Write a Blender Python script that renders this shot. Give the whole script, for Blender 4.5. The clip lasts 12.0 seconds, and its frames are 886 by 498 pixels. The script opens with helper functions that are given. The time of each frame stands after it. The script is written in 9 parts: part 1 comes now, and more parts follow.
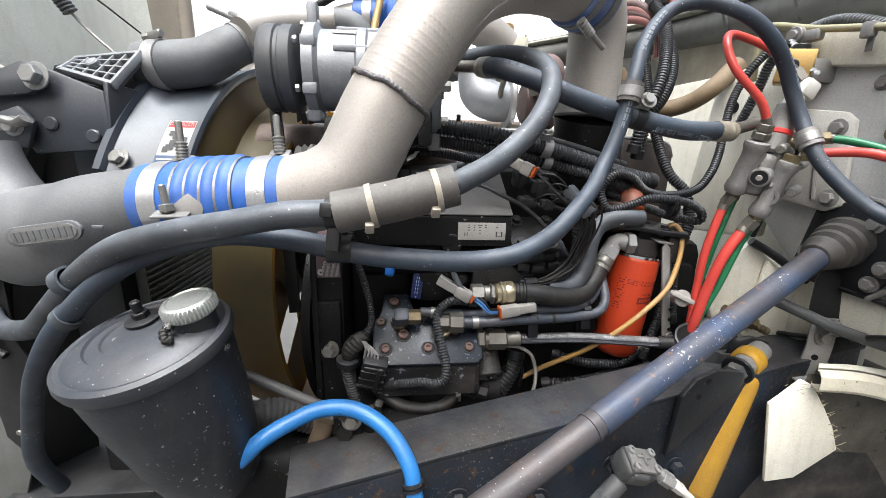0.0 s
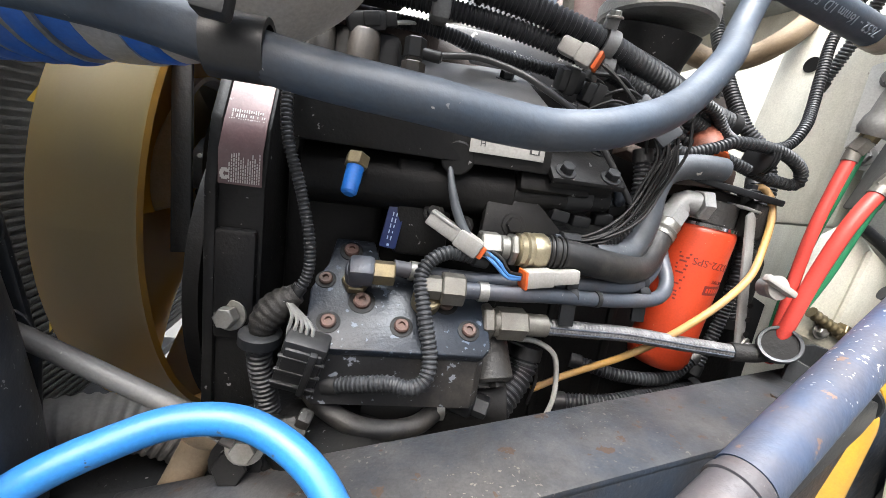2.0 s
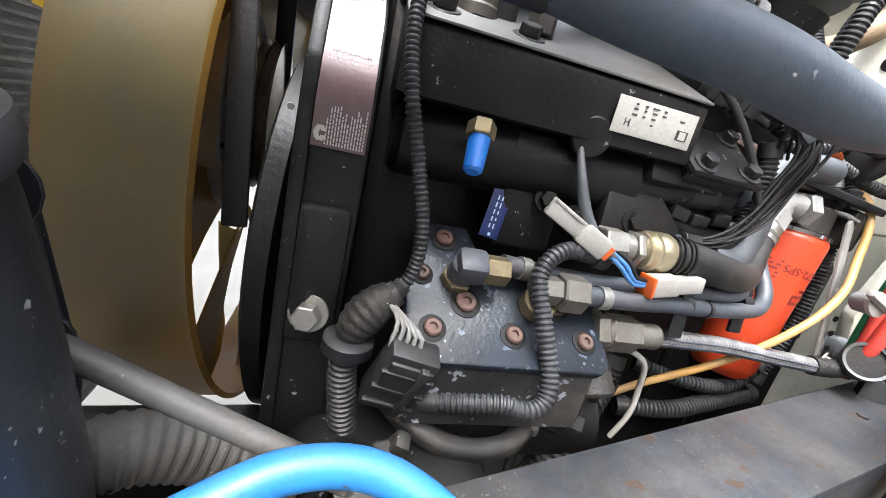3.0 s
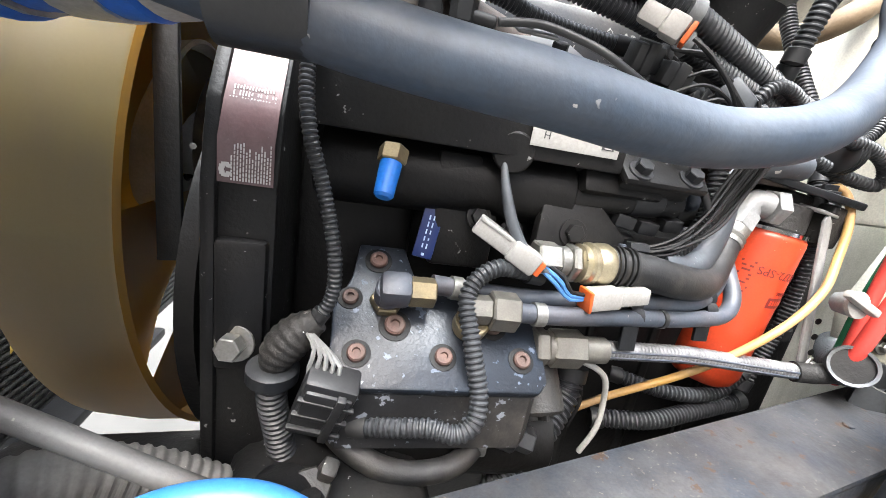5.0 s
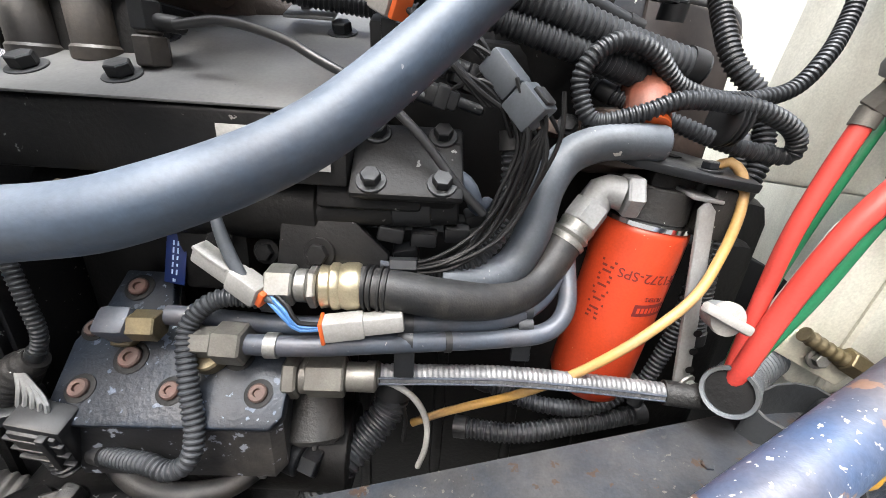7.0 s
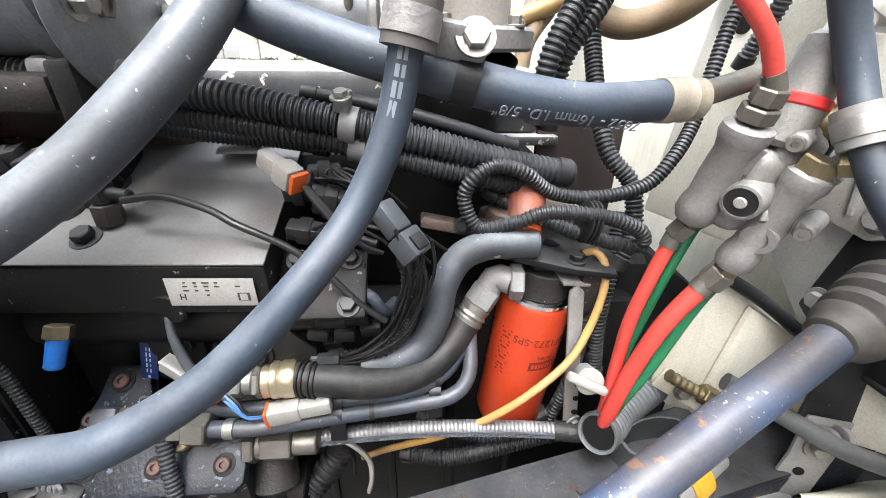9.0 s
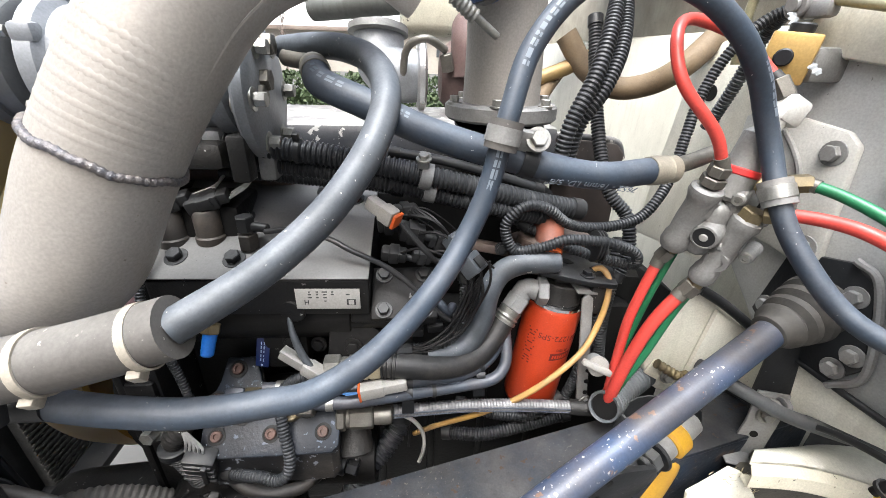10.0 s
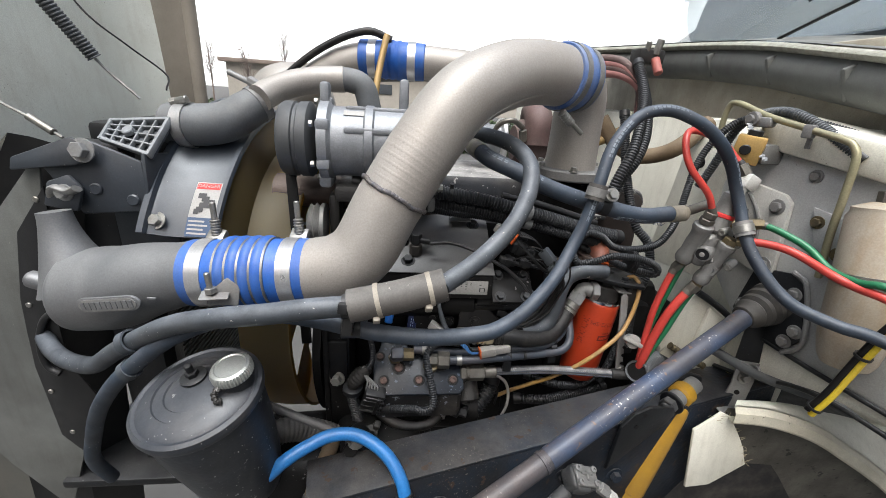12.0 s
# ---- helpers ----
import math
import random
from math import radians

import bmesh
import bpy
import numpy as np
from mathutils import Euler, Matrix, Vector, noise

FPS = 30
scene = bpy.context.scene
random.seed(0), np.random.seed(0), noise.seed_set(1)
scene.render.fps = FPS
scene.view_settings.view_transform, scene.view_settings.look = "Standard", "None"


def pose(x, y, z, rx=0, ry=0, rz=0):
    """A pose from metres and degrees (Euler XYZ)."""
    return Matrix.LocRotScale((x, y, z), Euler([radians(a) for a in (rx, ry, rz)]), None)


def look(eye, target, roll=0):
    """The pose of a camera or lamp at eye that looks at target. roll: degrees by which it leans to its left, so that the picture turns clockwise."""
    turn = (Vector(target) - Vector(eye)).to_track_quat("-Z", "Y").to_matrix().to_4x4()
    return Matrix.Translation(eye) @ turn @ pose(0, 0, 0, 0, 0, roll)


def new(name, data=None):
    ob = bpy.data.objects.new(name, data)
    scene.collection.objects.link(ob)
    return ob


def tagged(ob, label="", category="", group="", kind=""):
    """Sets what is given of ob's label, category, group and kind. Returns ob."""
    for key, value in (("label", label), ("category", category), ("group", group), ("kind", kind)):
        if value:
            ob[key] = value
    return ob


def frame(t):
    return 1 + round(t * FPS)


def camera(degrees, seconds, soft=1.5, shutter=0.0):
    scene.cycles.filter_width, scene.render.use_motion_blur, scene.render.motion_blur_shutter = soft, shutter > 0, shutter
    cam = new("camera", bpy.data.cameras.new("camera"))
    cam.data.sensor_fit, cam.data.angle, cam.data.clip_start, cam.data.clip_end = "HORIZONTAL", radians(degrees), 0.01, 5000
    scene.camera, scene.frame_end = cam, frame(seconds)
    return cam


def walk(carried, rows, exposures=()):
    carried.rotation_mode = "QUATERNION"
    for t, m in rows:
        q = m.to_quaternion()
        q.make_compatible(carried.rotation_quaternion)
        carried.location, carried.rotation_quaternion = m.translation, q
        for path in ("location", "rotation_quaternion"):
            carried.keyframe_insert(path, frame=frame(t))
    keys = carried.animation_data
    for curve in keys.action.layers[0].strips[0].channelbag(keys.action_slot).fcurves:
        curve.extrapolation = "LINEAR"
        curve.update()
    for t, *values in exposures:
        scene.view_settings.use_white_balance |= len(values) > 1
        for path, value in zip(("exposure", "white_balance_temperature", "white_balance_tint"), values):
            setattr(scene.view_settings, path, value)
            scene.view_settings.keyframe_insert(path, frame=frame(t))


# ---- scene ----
cam = camera(96.1, 12.0, 0.8)
PATH = [
    (0, (0.024, 0.0286, 1.4381), (0.0147, 1.9613, 0.9234), 1.43),
    (0.5, (0.0346, 0.0741, 1.4048), (0.0194, 2.0014, 0.8705), 2.17),
    (1, (0.0527, 0.1345, 1.3519), (0.0472, 2.0653, 0.8302), 3.35),
    (1.5, (0.0302, 0.1932, 1.3042), (0.1229, 2.1393, 0.8523), 6.08),
    (2, (-0.0008, 0.239, 1.286), (0.1736, 2.1848, 0.8577), 8.43),
    (2.5, (-0.0491, 0.279, 1.2696), (0.2233, 2.2112, 0.8309), 10.83),
    (3, (-0.1151, 0.3167, 1.2683), (0.2449, 2.2055, 0.7178), 13.67),
    (3.2, (-0.136, 0.3256, 1.2694), (0.2408, 2.2051, 0.6989), 14.26),
    (4.8, (-0.0655, 0.3122, 1.2941), (0.186, 2.2158, 0.7346), 10.47),
    (5, (-0.045, 0.3138, 1.2952), (0.1975, 2.2211, 0.7444), 9.92),
    (5.5, (0.0247, 0.3199, 1.2975), (0.2077, 2.2206, 0.7025), 9.08),
    (6, (0.1093, 0.3337, 1.304), (0.1793, 2.2254, 0.6585), 7.42),
    (6.5, (0.1545, 0.3394, 1.3148), (0.1396, 2.2261, 0.6515), 5.85),
    (7, (0.2055, 0.3619, 1.3581), (0.1091, 2.2016, 0.5794), 3.96),
    (7.5, (0.2789, 0.3937, 1.3947), (0.0707, 2.1761, 0.5116), 0.46),
    (7.7, (0.3004, 0.4055, 1.4093), (0.0724, 2.1702, 0.4962), -0.61),
    (9.3, (0.2635, 0.3197, 1.5136), (0.2196, 2.0983, 0.6), 1.32),
    (9.5, (0.2474, 0.2988, 1.5258), (0.2126, 2.0828, 0.6225), 1.54),
    (10, (0.2103, 0.236, 1.5616), (0.1962, 2.0363, 0.6907), 1.73),
    (10.5, (0.1638, 0.1697, 1.5847), (0.1756, 1.9952, 0.7679), 2.85),
    (11, (0.1215, 0.0993, 1.6092), (0.1118, 1.9426, 0.8332), 2.88),
    (11.5, (0.0711, 0.0404, 1.6201), (0.079, 1.8986, 0.8805), 3.83),
    (12, (0.0172, -0.0216, 1.6243), (0.0557, 1.8465, 0.911), 4.02),
]
walk(cam, [(t, look(eye, target, roll)) for t, eye, target, roll in PATH],
     [(0, 1.0), (1, 1.45), (1.5, 1.72), (2.5, 2.08), (3.2, 2.3), (5, 2.5), (5.5, 2.3), (7.5, 1.88), (9.5, 1.62), (11, 0.8), (12, 0.42)])

# ---- light ----
world = bpy.data.worlds.new("overcast_sky")
scene.world = world
world.use_nodes = True
wn, wl = world.node_tree.nodes, world.node_tree.links
sky = wn.new("ShaderNodeTexSky")
sky.sky_type = "NISHITA"
sky.sun_disc = False
sky.sun_elevation, sky.sun_rotation = radians(52), radians(200)
sky.air_density, sky.dust_density, sky.ozone_density = 1.0, 5.0, 1.0
haze = wn.new("ShaderNodeHueSaturation")
haze.inputs["Saturation"].default_value = 0.56
wl.new(sky.outputs[0], haze.inputs["Color"])
cloud = wn.new("ShaderNodeMix")
cloud.data_type, cloud.blend_type = "RGBA", "MULTIPLY"
cloud.inputs[0].default_value = 1.0
up_way = wn.new("ShaderNodeTexCoord")
split = wn.new("ShaderNodeSeparateXYZ")
wl.new(up_way.outputs["Generated"], split.inputs[0])
lift = wn.new("ShaderNodeMapRange")
lift.inputs["From Min"].default_value = 0.25
lift.inputs["To Min"].default_value, lift.inputs["To Max"].default_value = 0.06, 1.7
wl.new(split.outputs["Z"], lift.inputs["Value"])
wl.new(haze.outputs[0], cloud.inputs[6])
wl.new(lift.outputs[0], cloud.inputs[7])
wl.new(cloud.outputs[2], wn["Background"].inputs[0])
wn["Background"].inputs[1].default_value = 0.15
sun = new("sun", bpy.data.lights.new("sun", "SUN"))
sun.data.energy, sun.data.angle, sun.data.color = 3.4, radians(32), (0.95, 0.98, 1.0)
sun.matrix_world = look((-0.15, -0.1, 5.0), (0, 0.6, 1.2))


# ---- materials ----
def mat(name, col, col2=None, rough=0.5, metal=0.0, scale=18.0, bump=0.15, grime=0.3, grime_col=(0.16, 0.14, 0.115),
        dust=0.0, dust_col=(0.36, 0.34, 0.3), chips=0.0, chip_col=(0.6, 0.6, 0.58), coat=0.0, vary=0.0, specks=0.0, speck_col=None, streaks=0.0, spec=0.5):
    """A worn surface: two tones in soft blotches, fine grain, grime in patches, dust lying on upward faces, and chips."""
    m = bpy.data.materials.new(name)
    m.use_nodes = True
    n, l = m.node_tree.nodes, m.node_tree.links
    b = n["Principled BSDF"]
    co = n.new("ShaderNodeTexCoord").outputs["Object"]

    def noisy(sc, detail, lo, hi, rgh=0.55):
        t = n.new("ShaderNodeTexNoise")
        t.inputs["Scale"].default_value, t.inputs["Detail"].default_value, t.inputs["Roughness"].default_value = sc, detail, rgh
        l.new(co, t.inputs["Vector"])
        r = n.new("ShaderNodeMapRange")
        r.inputs["From Min"].default_value, r.inputs["From Max"].default_value = lo, hi
        l.new(t.outputs["Fac"], r.inputs["Value"])
        return r.outputs[0], t.outputs["Fac"]

    def mix(fac, a, c):
        x = n.new("ShaderNodeMix")
        x.data_type = "RGBA"
        for v, s in ((fac, x.inputs[0]), (a, x.inputs[6]), (c, x.inputs[7])):
            if isinstance(v, tuple):
                s.default_value = (*v, 1)
            elif isinstance(v, float):
                s.default_value = v
            else:
                l.new(v, s)
        return x.outputs[2]

    def times(a, k):
        x = n.new("ShaderNodeMath")
        x.operation = "MULTIPLY"
        for v, s in ((a, x.inputs[0]), (k, x.inputs[1])):
            if isinstance(v, (int, float)):
                s.default_value = v
            else:
                l.new(v, s)
        return x.outputs[0]

    blot, raw = noisy(scale, 5, 0.35, 0.65)
    colour = mix(blot, tuple(col), tuple(col2 or [c * 0.72 for c in col]))
    if grime:
        g, _ = noisy(scale * 0.45 + 3, 8, 0.45, 0.75, 0.7)
        colour = mix(times(g, grime), colour, grime_col)
    fine, fraw = noisy(scale * 14, 3, 0.3, 0.7)
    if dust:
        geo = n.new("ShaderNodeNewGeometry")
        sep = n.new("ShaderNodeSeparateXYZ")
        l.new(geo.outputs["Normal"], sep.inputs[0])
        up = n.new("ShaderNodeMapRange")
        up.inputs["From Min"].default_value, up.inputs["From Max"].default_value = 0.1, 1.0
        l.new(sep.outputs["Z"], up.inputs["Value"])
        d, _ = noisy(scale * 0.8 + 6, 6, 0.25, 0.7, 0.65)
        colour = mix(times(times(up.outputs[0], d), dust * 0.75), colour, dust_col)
    if chips:
        c, _ = noisy(scale * 3.0 + 20, 4, 0.70 - 0.12 * chips, 0.72 - 0.12 * chips, 0.6)
        colour = mix(c, colour, tuple(chip_col))
    if specks:  # small paint flakes and dust grains in loose clusters
        c, _ = noisy(230.0, 2, 0.755 - 0.1 * specks, 0.775 - 0.1 * specks, 0.5)
        w, _ = noisy(scale * 0.7 + 4, 4, 0.47, 0.60, 0.6)
        colour = mix(times(c, w), colour, tuple(speck_col or chip_col))
    if streaks:  # runs of dirt, drawn out downwards
        mp = n.new("ShaderNodeMapping")
        mp.inputs["Scale"].default_value = (60.0, 60.0, 7.0)
        l.new(co, mp.inputs["Vector"])
        t = n.new("ShaderNodeTexNoise")
        t.inputs["Scale"].default_value, t.inputs["Detail"].default_value = 1.0, 5
        l.new(mp.outputs[0], t.inputs["Vector"])
        r = n.new("ShaderNodeMapRange")
        r.inputs["From Min"].default_value, r.inputs["From Max"].default_value = 0.5, 0.75
        l.new(t.outputs["Fac"], r.inputs["Value"])
        colour = mix(times(r.outputs[0], streaks), colour, grime_col)
    # fine grain
    gr = n.new("ShaderNodeMapRange")
    gr.inputs["From Min"].default_value, gr.inputs["From Max"].default_value = 0.3, 0.7
    gr.inputs["To Min"].default_value, gr.inputs["To Max"].default_value = 0.89, 1.10
    l.new(noisy(max(scale * 14, 420.0), 3, 0.3, 0.7)[1], gr.inputs["Value"])
    hs = n.new("ShaderNodeHueSaturation")
    l.new(gr.outputs[0], hs.inputs["Value"])
    l.new(colour, hs.inputs["Color"])
    colour = hs.outputs[0]
    if vary:
        o = n.new("ShaderNodeObjectInfo")
        colour = mix(times(o.outputs["Random"], vary), colour, tuple(c * 0.5 for c in col))
    l.new(colour, b.inputs["Base Color"])
    rr = n.new("ShaderNodeMapRange")
    rr.inputs["To Min"].default_value, rr.inputs["To Max"].default_value = max(rough - 0.13, 0.05), min(rough + 0.17, 1)
    l.new(raw, rr.inputs["Value"])
    l.new(rr.outputs[0], b.inputs["Roughness"])
    b.inputs["Metallic"].default_value = metal
    b.inputs["Specular IOR Level"].default_value = spec
    b.inputs["Coat Weight"].default_value = coat
    if bump:
        add = n.new("ShaderNodeMath")
        l.new(times(fraw, 0.55), add.inputs[0])
        l.new(raw, add.inputs[1])
        bp = n.new("ShaderNodeBump")
        bp.inputs["Strength"].default_value, bp.inputs["Distance"].default_value = bump, 0.003
        l.new(add.outputs[0], bp.inputs["Height"])
        l.new(bp.outputs[0], b.inputs["Normal"])
    return m


def plain(name, col, rough=0.5, metal=0.0):
    m = bpy.data.materials.new(name)
    m.use_nodes = True
    b = m.node_tree.nodes["Principled BSDF"]
    b.inputs["Base Color"].default_value, b.inputs["Roughness"].default_value, b.inputs["Metallic"].default_value = (*col, 1), rough, metal
    return m


def clear_glass(name):
    m = plain(name, (0.75, 0.82, 0.83), 0.03)
    m.node_tree.nodes["Principled BSDF"].inputs["Transmission Weight"].default_value = 0.85
    return m


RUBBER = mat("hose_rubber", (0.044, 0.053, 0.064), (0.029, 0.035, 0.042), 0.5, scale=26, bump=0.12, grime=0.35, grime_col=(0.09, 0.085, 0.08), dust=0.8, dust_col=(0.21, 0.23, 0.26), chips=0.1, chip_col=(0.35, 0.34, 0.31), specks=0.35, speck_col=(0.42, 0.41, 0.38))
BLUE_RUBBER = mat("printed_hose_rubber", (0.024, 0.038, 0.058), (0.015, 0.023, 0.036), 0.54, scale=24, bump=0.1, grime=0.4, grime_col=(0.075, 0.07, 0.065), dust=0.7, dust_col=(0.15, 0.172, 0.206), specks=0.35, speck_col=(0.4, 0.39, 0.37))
SLEEVE = mat("sleeve_rubber", (0.095, 0.088, 0.082), (0.065, 0.06, 0.055), 0.65, scale=14, bump=0.12, grime=0.5, grime_col=(0.05, 0.046, 0.042), dust=0.6, dust_col=(0.26, 0.25, 0.23), specks=0.5, speck_col=(0.3, 0.28, 0.25), streaks=0.3)
GREY_RUBBER = mat("weathered_grey_rubber", (0.115, 0.125, 0.135), (0.085, 0.093, 0.1), 0.6, scale=20, bump=0.1, dust=0.5, dust_col=(0.26, 0.26, 0.25))
BLACK_HOSE = mat("black_hose_rubber", (0.006, 0.0064, 0.0072), (0.010, 0.0105, 0.011), 0.5, scale=40, bump=0.12, dust=0.4, dust_col=(0.13, 0.13, 0.135), spec=0.35)
CONDUIT = mat("corrugated_plastic", (0.016, 0.0172, 0.019), (0.021, 0.0225, 0.025), 0.45, scale=30, bump=0.05, grime=0.15, grime_col=(0.04, 0.04, 0.04), dust=0.32, dust_col=(0.15, 0.16, 0.175), spec=0.4)
CONDUIT_GREY = mat("faded_corrugated_plastic", (0.06, 0.068, 0.075), (0.04, 0.045, 0.05), 0.5, scale=30, bump=0.03, dust=0.5, dust_col=(0.2, 0.22, 0.24))
ALU = mat("dull_aluminium", (0.345, 0.325, 0.302), (0.295, 0.276, 0.255), 0.52, 0.3, scale=9, bump=0.04, grime=0.35, grime_col=(0.29, 0.255, 0.215), dust=0.3, dust_col=(0.42, 0.395, 0.365), specks=0.3, speck_col=(0.2, 0.17, 0.14), streaks=0.12)
CAST_ALU = mat("cast_aluminium", (0.25, 0.25, 0.246), (0.19, 0.19, 0.186), 0.55, 0.45, scale=22, bump=0.35, grime=0.4, grime_col=(0.17, 0.155, 0.13))
CASTING = mat("cast_charge_air_outlet", (0.165, 0.172, 0.18), (0.14, 0.146, 0.153), 0.5, 0.4, scale=8, bump=0.15, grime=0.35, grime_col=(0.14, 0.13, 0.12), dust=0.35, dust_col=(0.42, 0.415, 0.4), specks=0.2, speck_col=(0.12, 0.12, 0.12))
PULLEY_GREY = mat("dusty_pulley_rubber", (0.045, 0.05, 0.055), (0.03, 0.034, 0.038), 0.55, scale=16, bump=0.12, grime=0.4, grime_col=(0.08, 0.076, 0.07), dust=0.5, dust_col=(0.15, 0.155, 0.16))
COMP_ALU = mat("compressor_aluminium", (0.27, 0.285, 0.305), (0.20, 0.212, 0.23), 0.48, 0.4, scale=20, bump=0.2, grime=0.5, grime_col=(0.13, 0.13, 0.13), dust=0.4, dust_col=(0.34, 0.35, 0.36))
STEEL = mat("zinc_steel", (0.345, 0.345, 0.33), (0.255, 0.2475, 0.225), 0.4, 0.8, scale=40, bump=0.08, grime=0.4)
STEEL_TUBE = mat("painted_steel_tube", (0.048, 0.061, 0.083), (0.031, 0.038, 0.05), 0.42, 0.1, scale=22, bump=0.12, grime=0.5, grime_col=(0.11, 0.075, 0.06), dust=0.35, dust_col=(0.2, 0.22, 0.25), specks=0.4, speck_col=(0.3, 0.27, 0.25))
BRASS = mat("brass_fitting", (0.2244, 0.1782, 0.099), (0.1584, 0.132, 0.0858), 0.45, 0.75, scale=50, bump=0.1, grime=0.35)
FIT_STEEL = mat("plated_fitting", (0.165, 0.157, 0.138), (0.115, 0.108, 0.095), 0.45, 0.6, scale=50, bump=0.1, grime=0.4)
CRIMP = mat("dusty_crimp_sleeve", (0.33, 0.30, 0.24), (0.24, 0.22, 0.18), 0.5, 0.3, scale=40, bump=0.15, grime=0.4)
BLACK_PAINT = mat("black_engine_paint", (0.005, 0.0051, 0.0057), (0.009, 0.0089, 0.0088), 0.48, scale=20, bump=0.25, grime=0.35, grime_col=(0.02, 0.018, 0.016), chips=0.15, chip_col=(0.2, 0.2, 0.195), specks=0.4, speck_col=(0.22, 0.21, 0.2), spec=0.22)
# black iron; also the black of pieces that stand for shaded hollows
BLACK_IRON_HOLLOWS = mat("oily_black_iron_and_hollows", (0.0022, 0.0022, 0.0024), (0.004, 0.0038, 0.0036), 0.5, scale=14, bump=0.3, grime=0.4, grime_col=(0.010, 0.009, 0.008), spec=0.25)
SENSOR_BROWN = mat("dusty_sensor_body", (0.05, 0.044, 0.038), (0.03, 0.027, 0.025), 0.5, 0.2, scale=24, bump=0.15, grime=0.4, grime_col=(0.10, 0.07, 0.045), dust=0.4, dust_col=(0.2, 0.19, 0.175))
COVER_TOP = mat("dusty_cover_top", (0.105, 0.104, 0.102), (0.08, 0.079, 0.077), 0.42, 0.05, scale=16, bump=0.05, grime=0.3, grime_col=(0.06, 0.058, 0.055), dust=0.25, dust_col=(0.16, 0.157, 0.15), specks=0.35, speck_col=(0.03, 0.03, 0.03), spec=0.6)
PUMP_PAINT = mat("flaking_blue_black_paint", (0.012, 0.018, 0.028), (0.006, 0.008, 0.012), 0.36, 0.0, scale=20, bump=0.3, grime=0.5, grime_col=(0.014, 0.015, 0.017), dust=0.06, dust_col=(0.17, 0.19, 0.22), chips=0.62, chip_col=(0.085, 0.105, 0.14), specks=0.95, speck_col=(0.3, 0.34, 0.4), spec=0.4)
PUMP_FRONT = mat("flaking_black_paint", (0.009, 0.0095, 0.0105), (0.014, 0.014, 0.015), 0.42, scale=16, bump=0.2, chips=0.8, chip_col=(0.16, 0.175, 0.2), specks=0.6, speck_col=(0.4, 0.42, 0.45), spec=0.4)
RAIL = mat("frame_rail_paint", (0.013, 0.022, 0.036), (0.007, 0.0095, 0.0135), 0.4, 0.0, scale=11, bump=0.4, grime=0.8, grime_col=(0.021, 0.019, 0.018), dust=0.9, dust_col=(0.08, 0.075, 0.07), chips=0.6, chip_col=(0.045, 0.03, 0.022), specks=1.0, speck_col=(0.10, 0.09, 0.08), streaks=0.35, spec=0.14)
SHAFT_MAT = mat("rusty_blue_grey_shaft", (0.024, 0.055, 0.12), (0.020, 0.030, 0.050), 0.45, 0.05, scale=10, bump=0.3, grime=0.55, grime_col=(0.055, 0.05, 0.05), dust=0.8, dust_col=(0.13, 0.105, 0.09), chips=0.55, chip_col=(0.14, 0.085, 0.06), specks=1.0, speck_col=(0.5, 0.47, 0.43), streaks=0.2)
RUSTY_SHAFT = mat("rusty_lower_shaft", (0.046, 0.047, 0.055), (0.034, 0.034, 0.04), 0.5, 0.1, scale=14, bump=0.3, grime=0.6, grime_col=(0.085, 0.055, 0.042), dust=0.5, dust_col=(0.15, 0.11, 0.09), specks=0.6, speck_col=(0.4, 0.36, 0.32))
FILTER_MAT = mat("orange_filter_paint", (0.44, 0.046, 0.014), (0.40, 0.04, 0.012), 0.36, scale=16, bump=0.04, grime=0.3, grime_col=(0.22, 0.028, 0.012), specks=0.15, speck_col=(0.5, 0.3, 0.2))
BLUE_SIL = mat("blue_silicone", (0.010, 0.10, 0.42), (0.010, 0.08, 0.34), 0.5, scale=20, bump=0.08, grime=0.35, grime_col=(0.13, 0.18, 0.27), dust=0.25, dust_col=(0.3, 0.34, 0.4), streaks=0.3)
BLUE_HOSE = mat("blue_hose_rubber", (0.012, 0.15, 0.42), (0.011, 0.122, 0.35), 0.4, scale=18, bump=0.08, grime=0.4, grime_col=(0.02, 0.075, 0.17), dust=0.15, dust_col=(0.25, 0.33, 0.4), chips=0.2, chip_col=(0.05, 0.075, 0.11), specks=0.2, speck_col=(0.03, 0.04, 0.06))
BLUE_CAP = mat("bright_blue_plastic", (0.00792, 0.1452, 0.5412), (0.00792, 0.132, 0.4884), 0.4, scale=30, bump=0.02, grime=0.06)
RED_LINE = mat("red_nylon_line", (0.50, 0.05, 0.038), (0.45, 0.045, 0.035), 0.38, scale=24, bump=0.03, grime=0.18, grime_col=(0.35, 0.06, 0.05))
GREEN_LINE = mat("green_nylon_line", (0.012, 0.165, 0.07), (0.012, 0.13, 0.055), 0.38, scale=24, bump=0.03, grime=0.25, grime_col=(0.05, 0.08, 0.05))
YELLOW_LINE = mat("yellow_nylon_line", (0.42, 0.235, 0.055), (0.27, 0.17, 0.08), 0.5, scale=14, bump=0.05, grime=0.65, grime_col=(0.22, 0.15, 0.085))
YELLOW_WIRE = mat("yellow_loom", (0.75, 0.56, 0.03), (0.68, 0.5, 0.04), 0.45, scale=30, bump=0.03, grime=0.15)
SHOCK_MAT = mat("yellow_shock_paint", (0.4092, 0.2244, 0.0165), (0.33, 0.1782, 0.0198), 0.45, scale=14, bump=0.12, grime=0.45, grime_col=(0.2, 0.13, 0.05), chips=0.15, chip_col=(0.2, 0.16, 0.1))
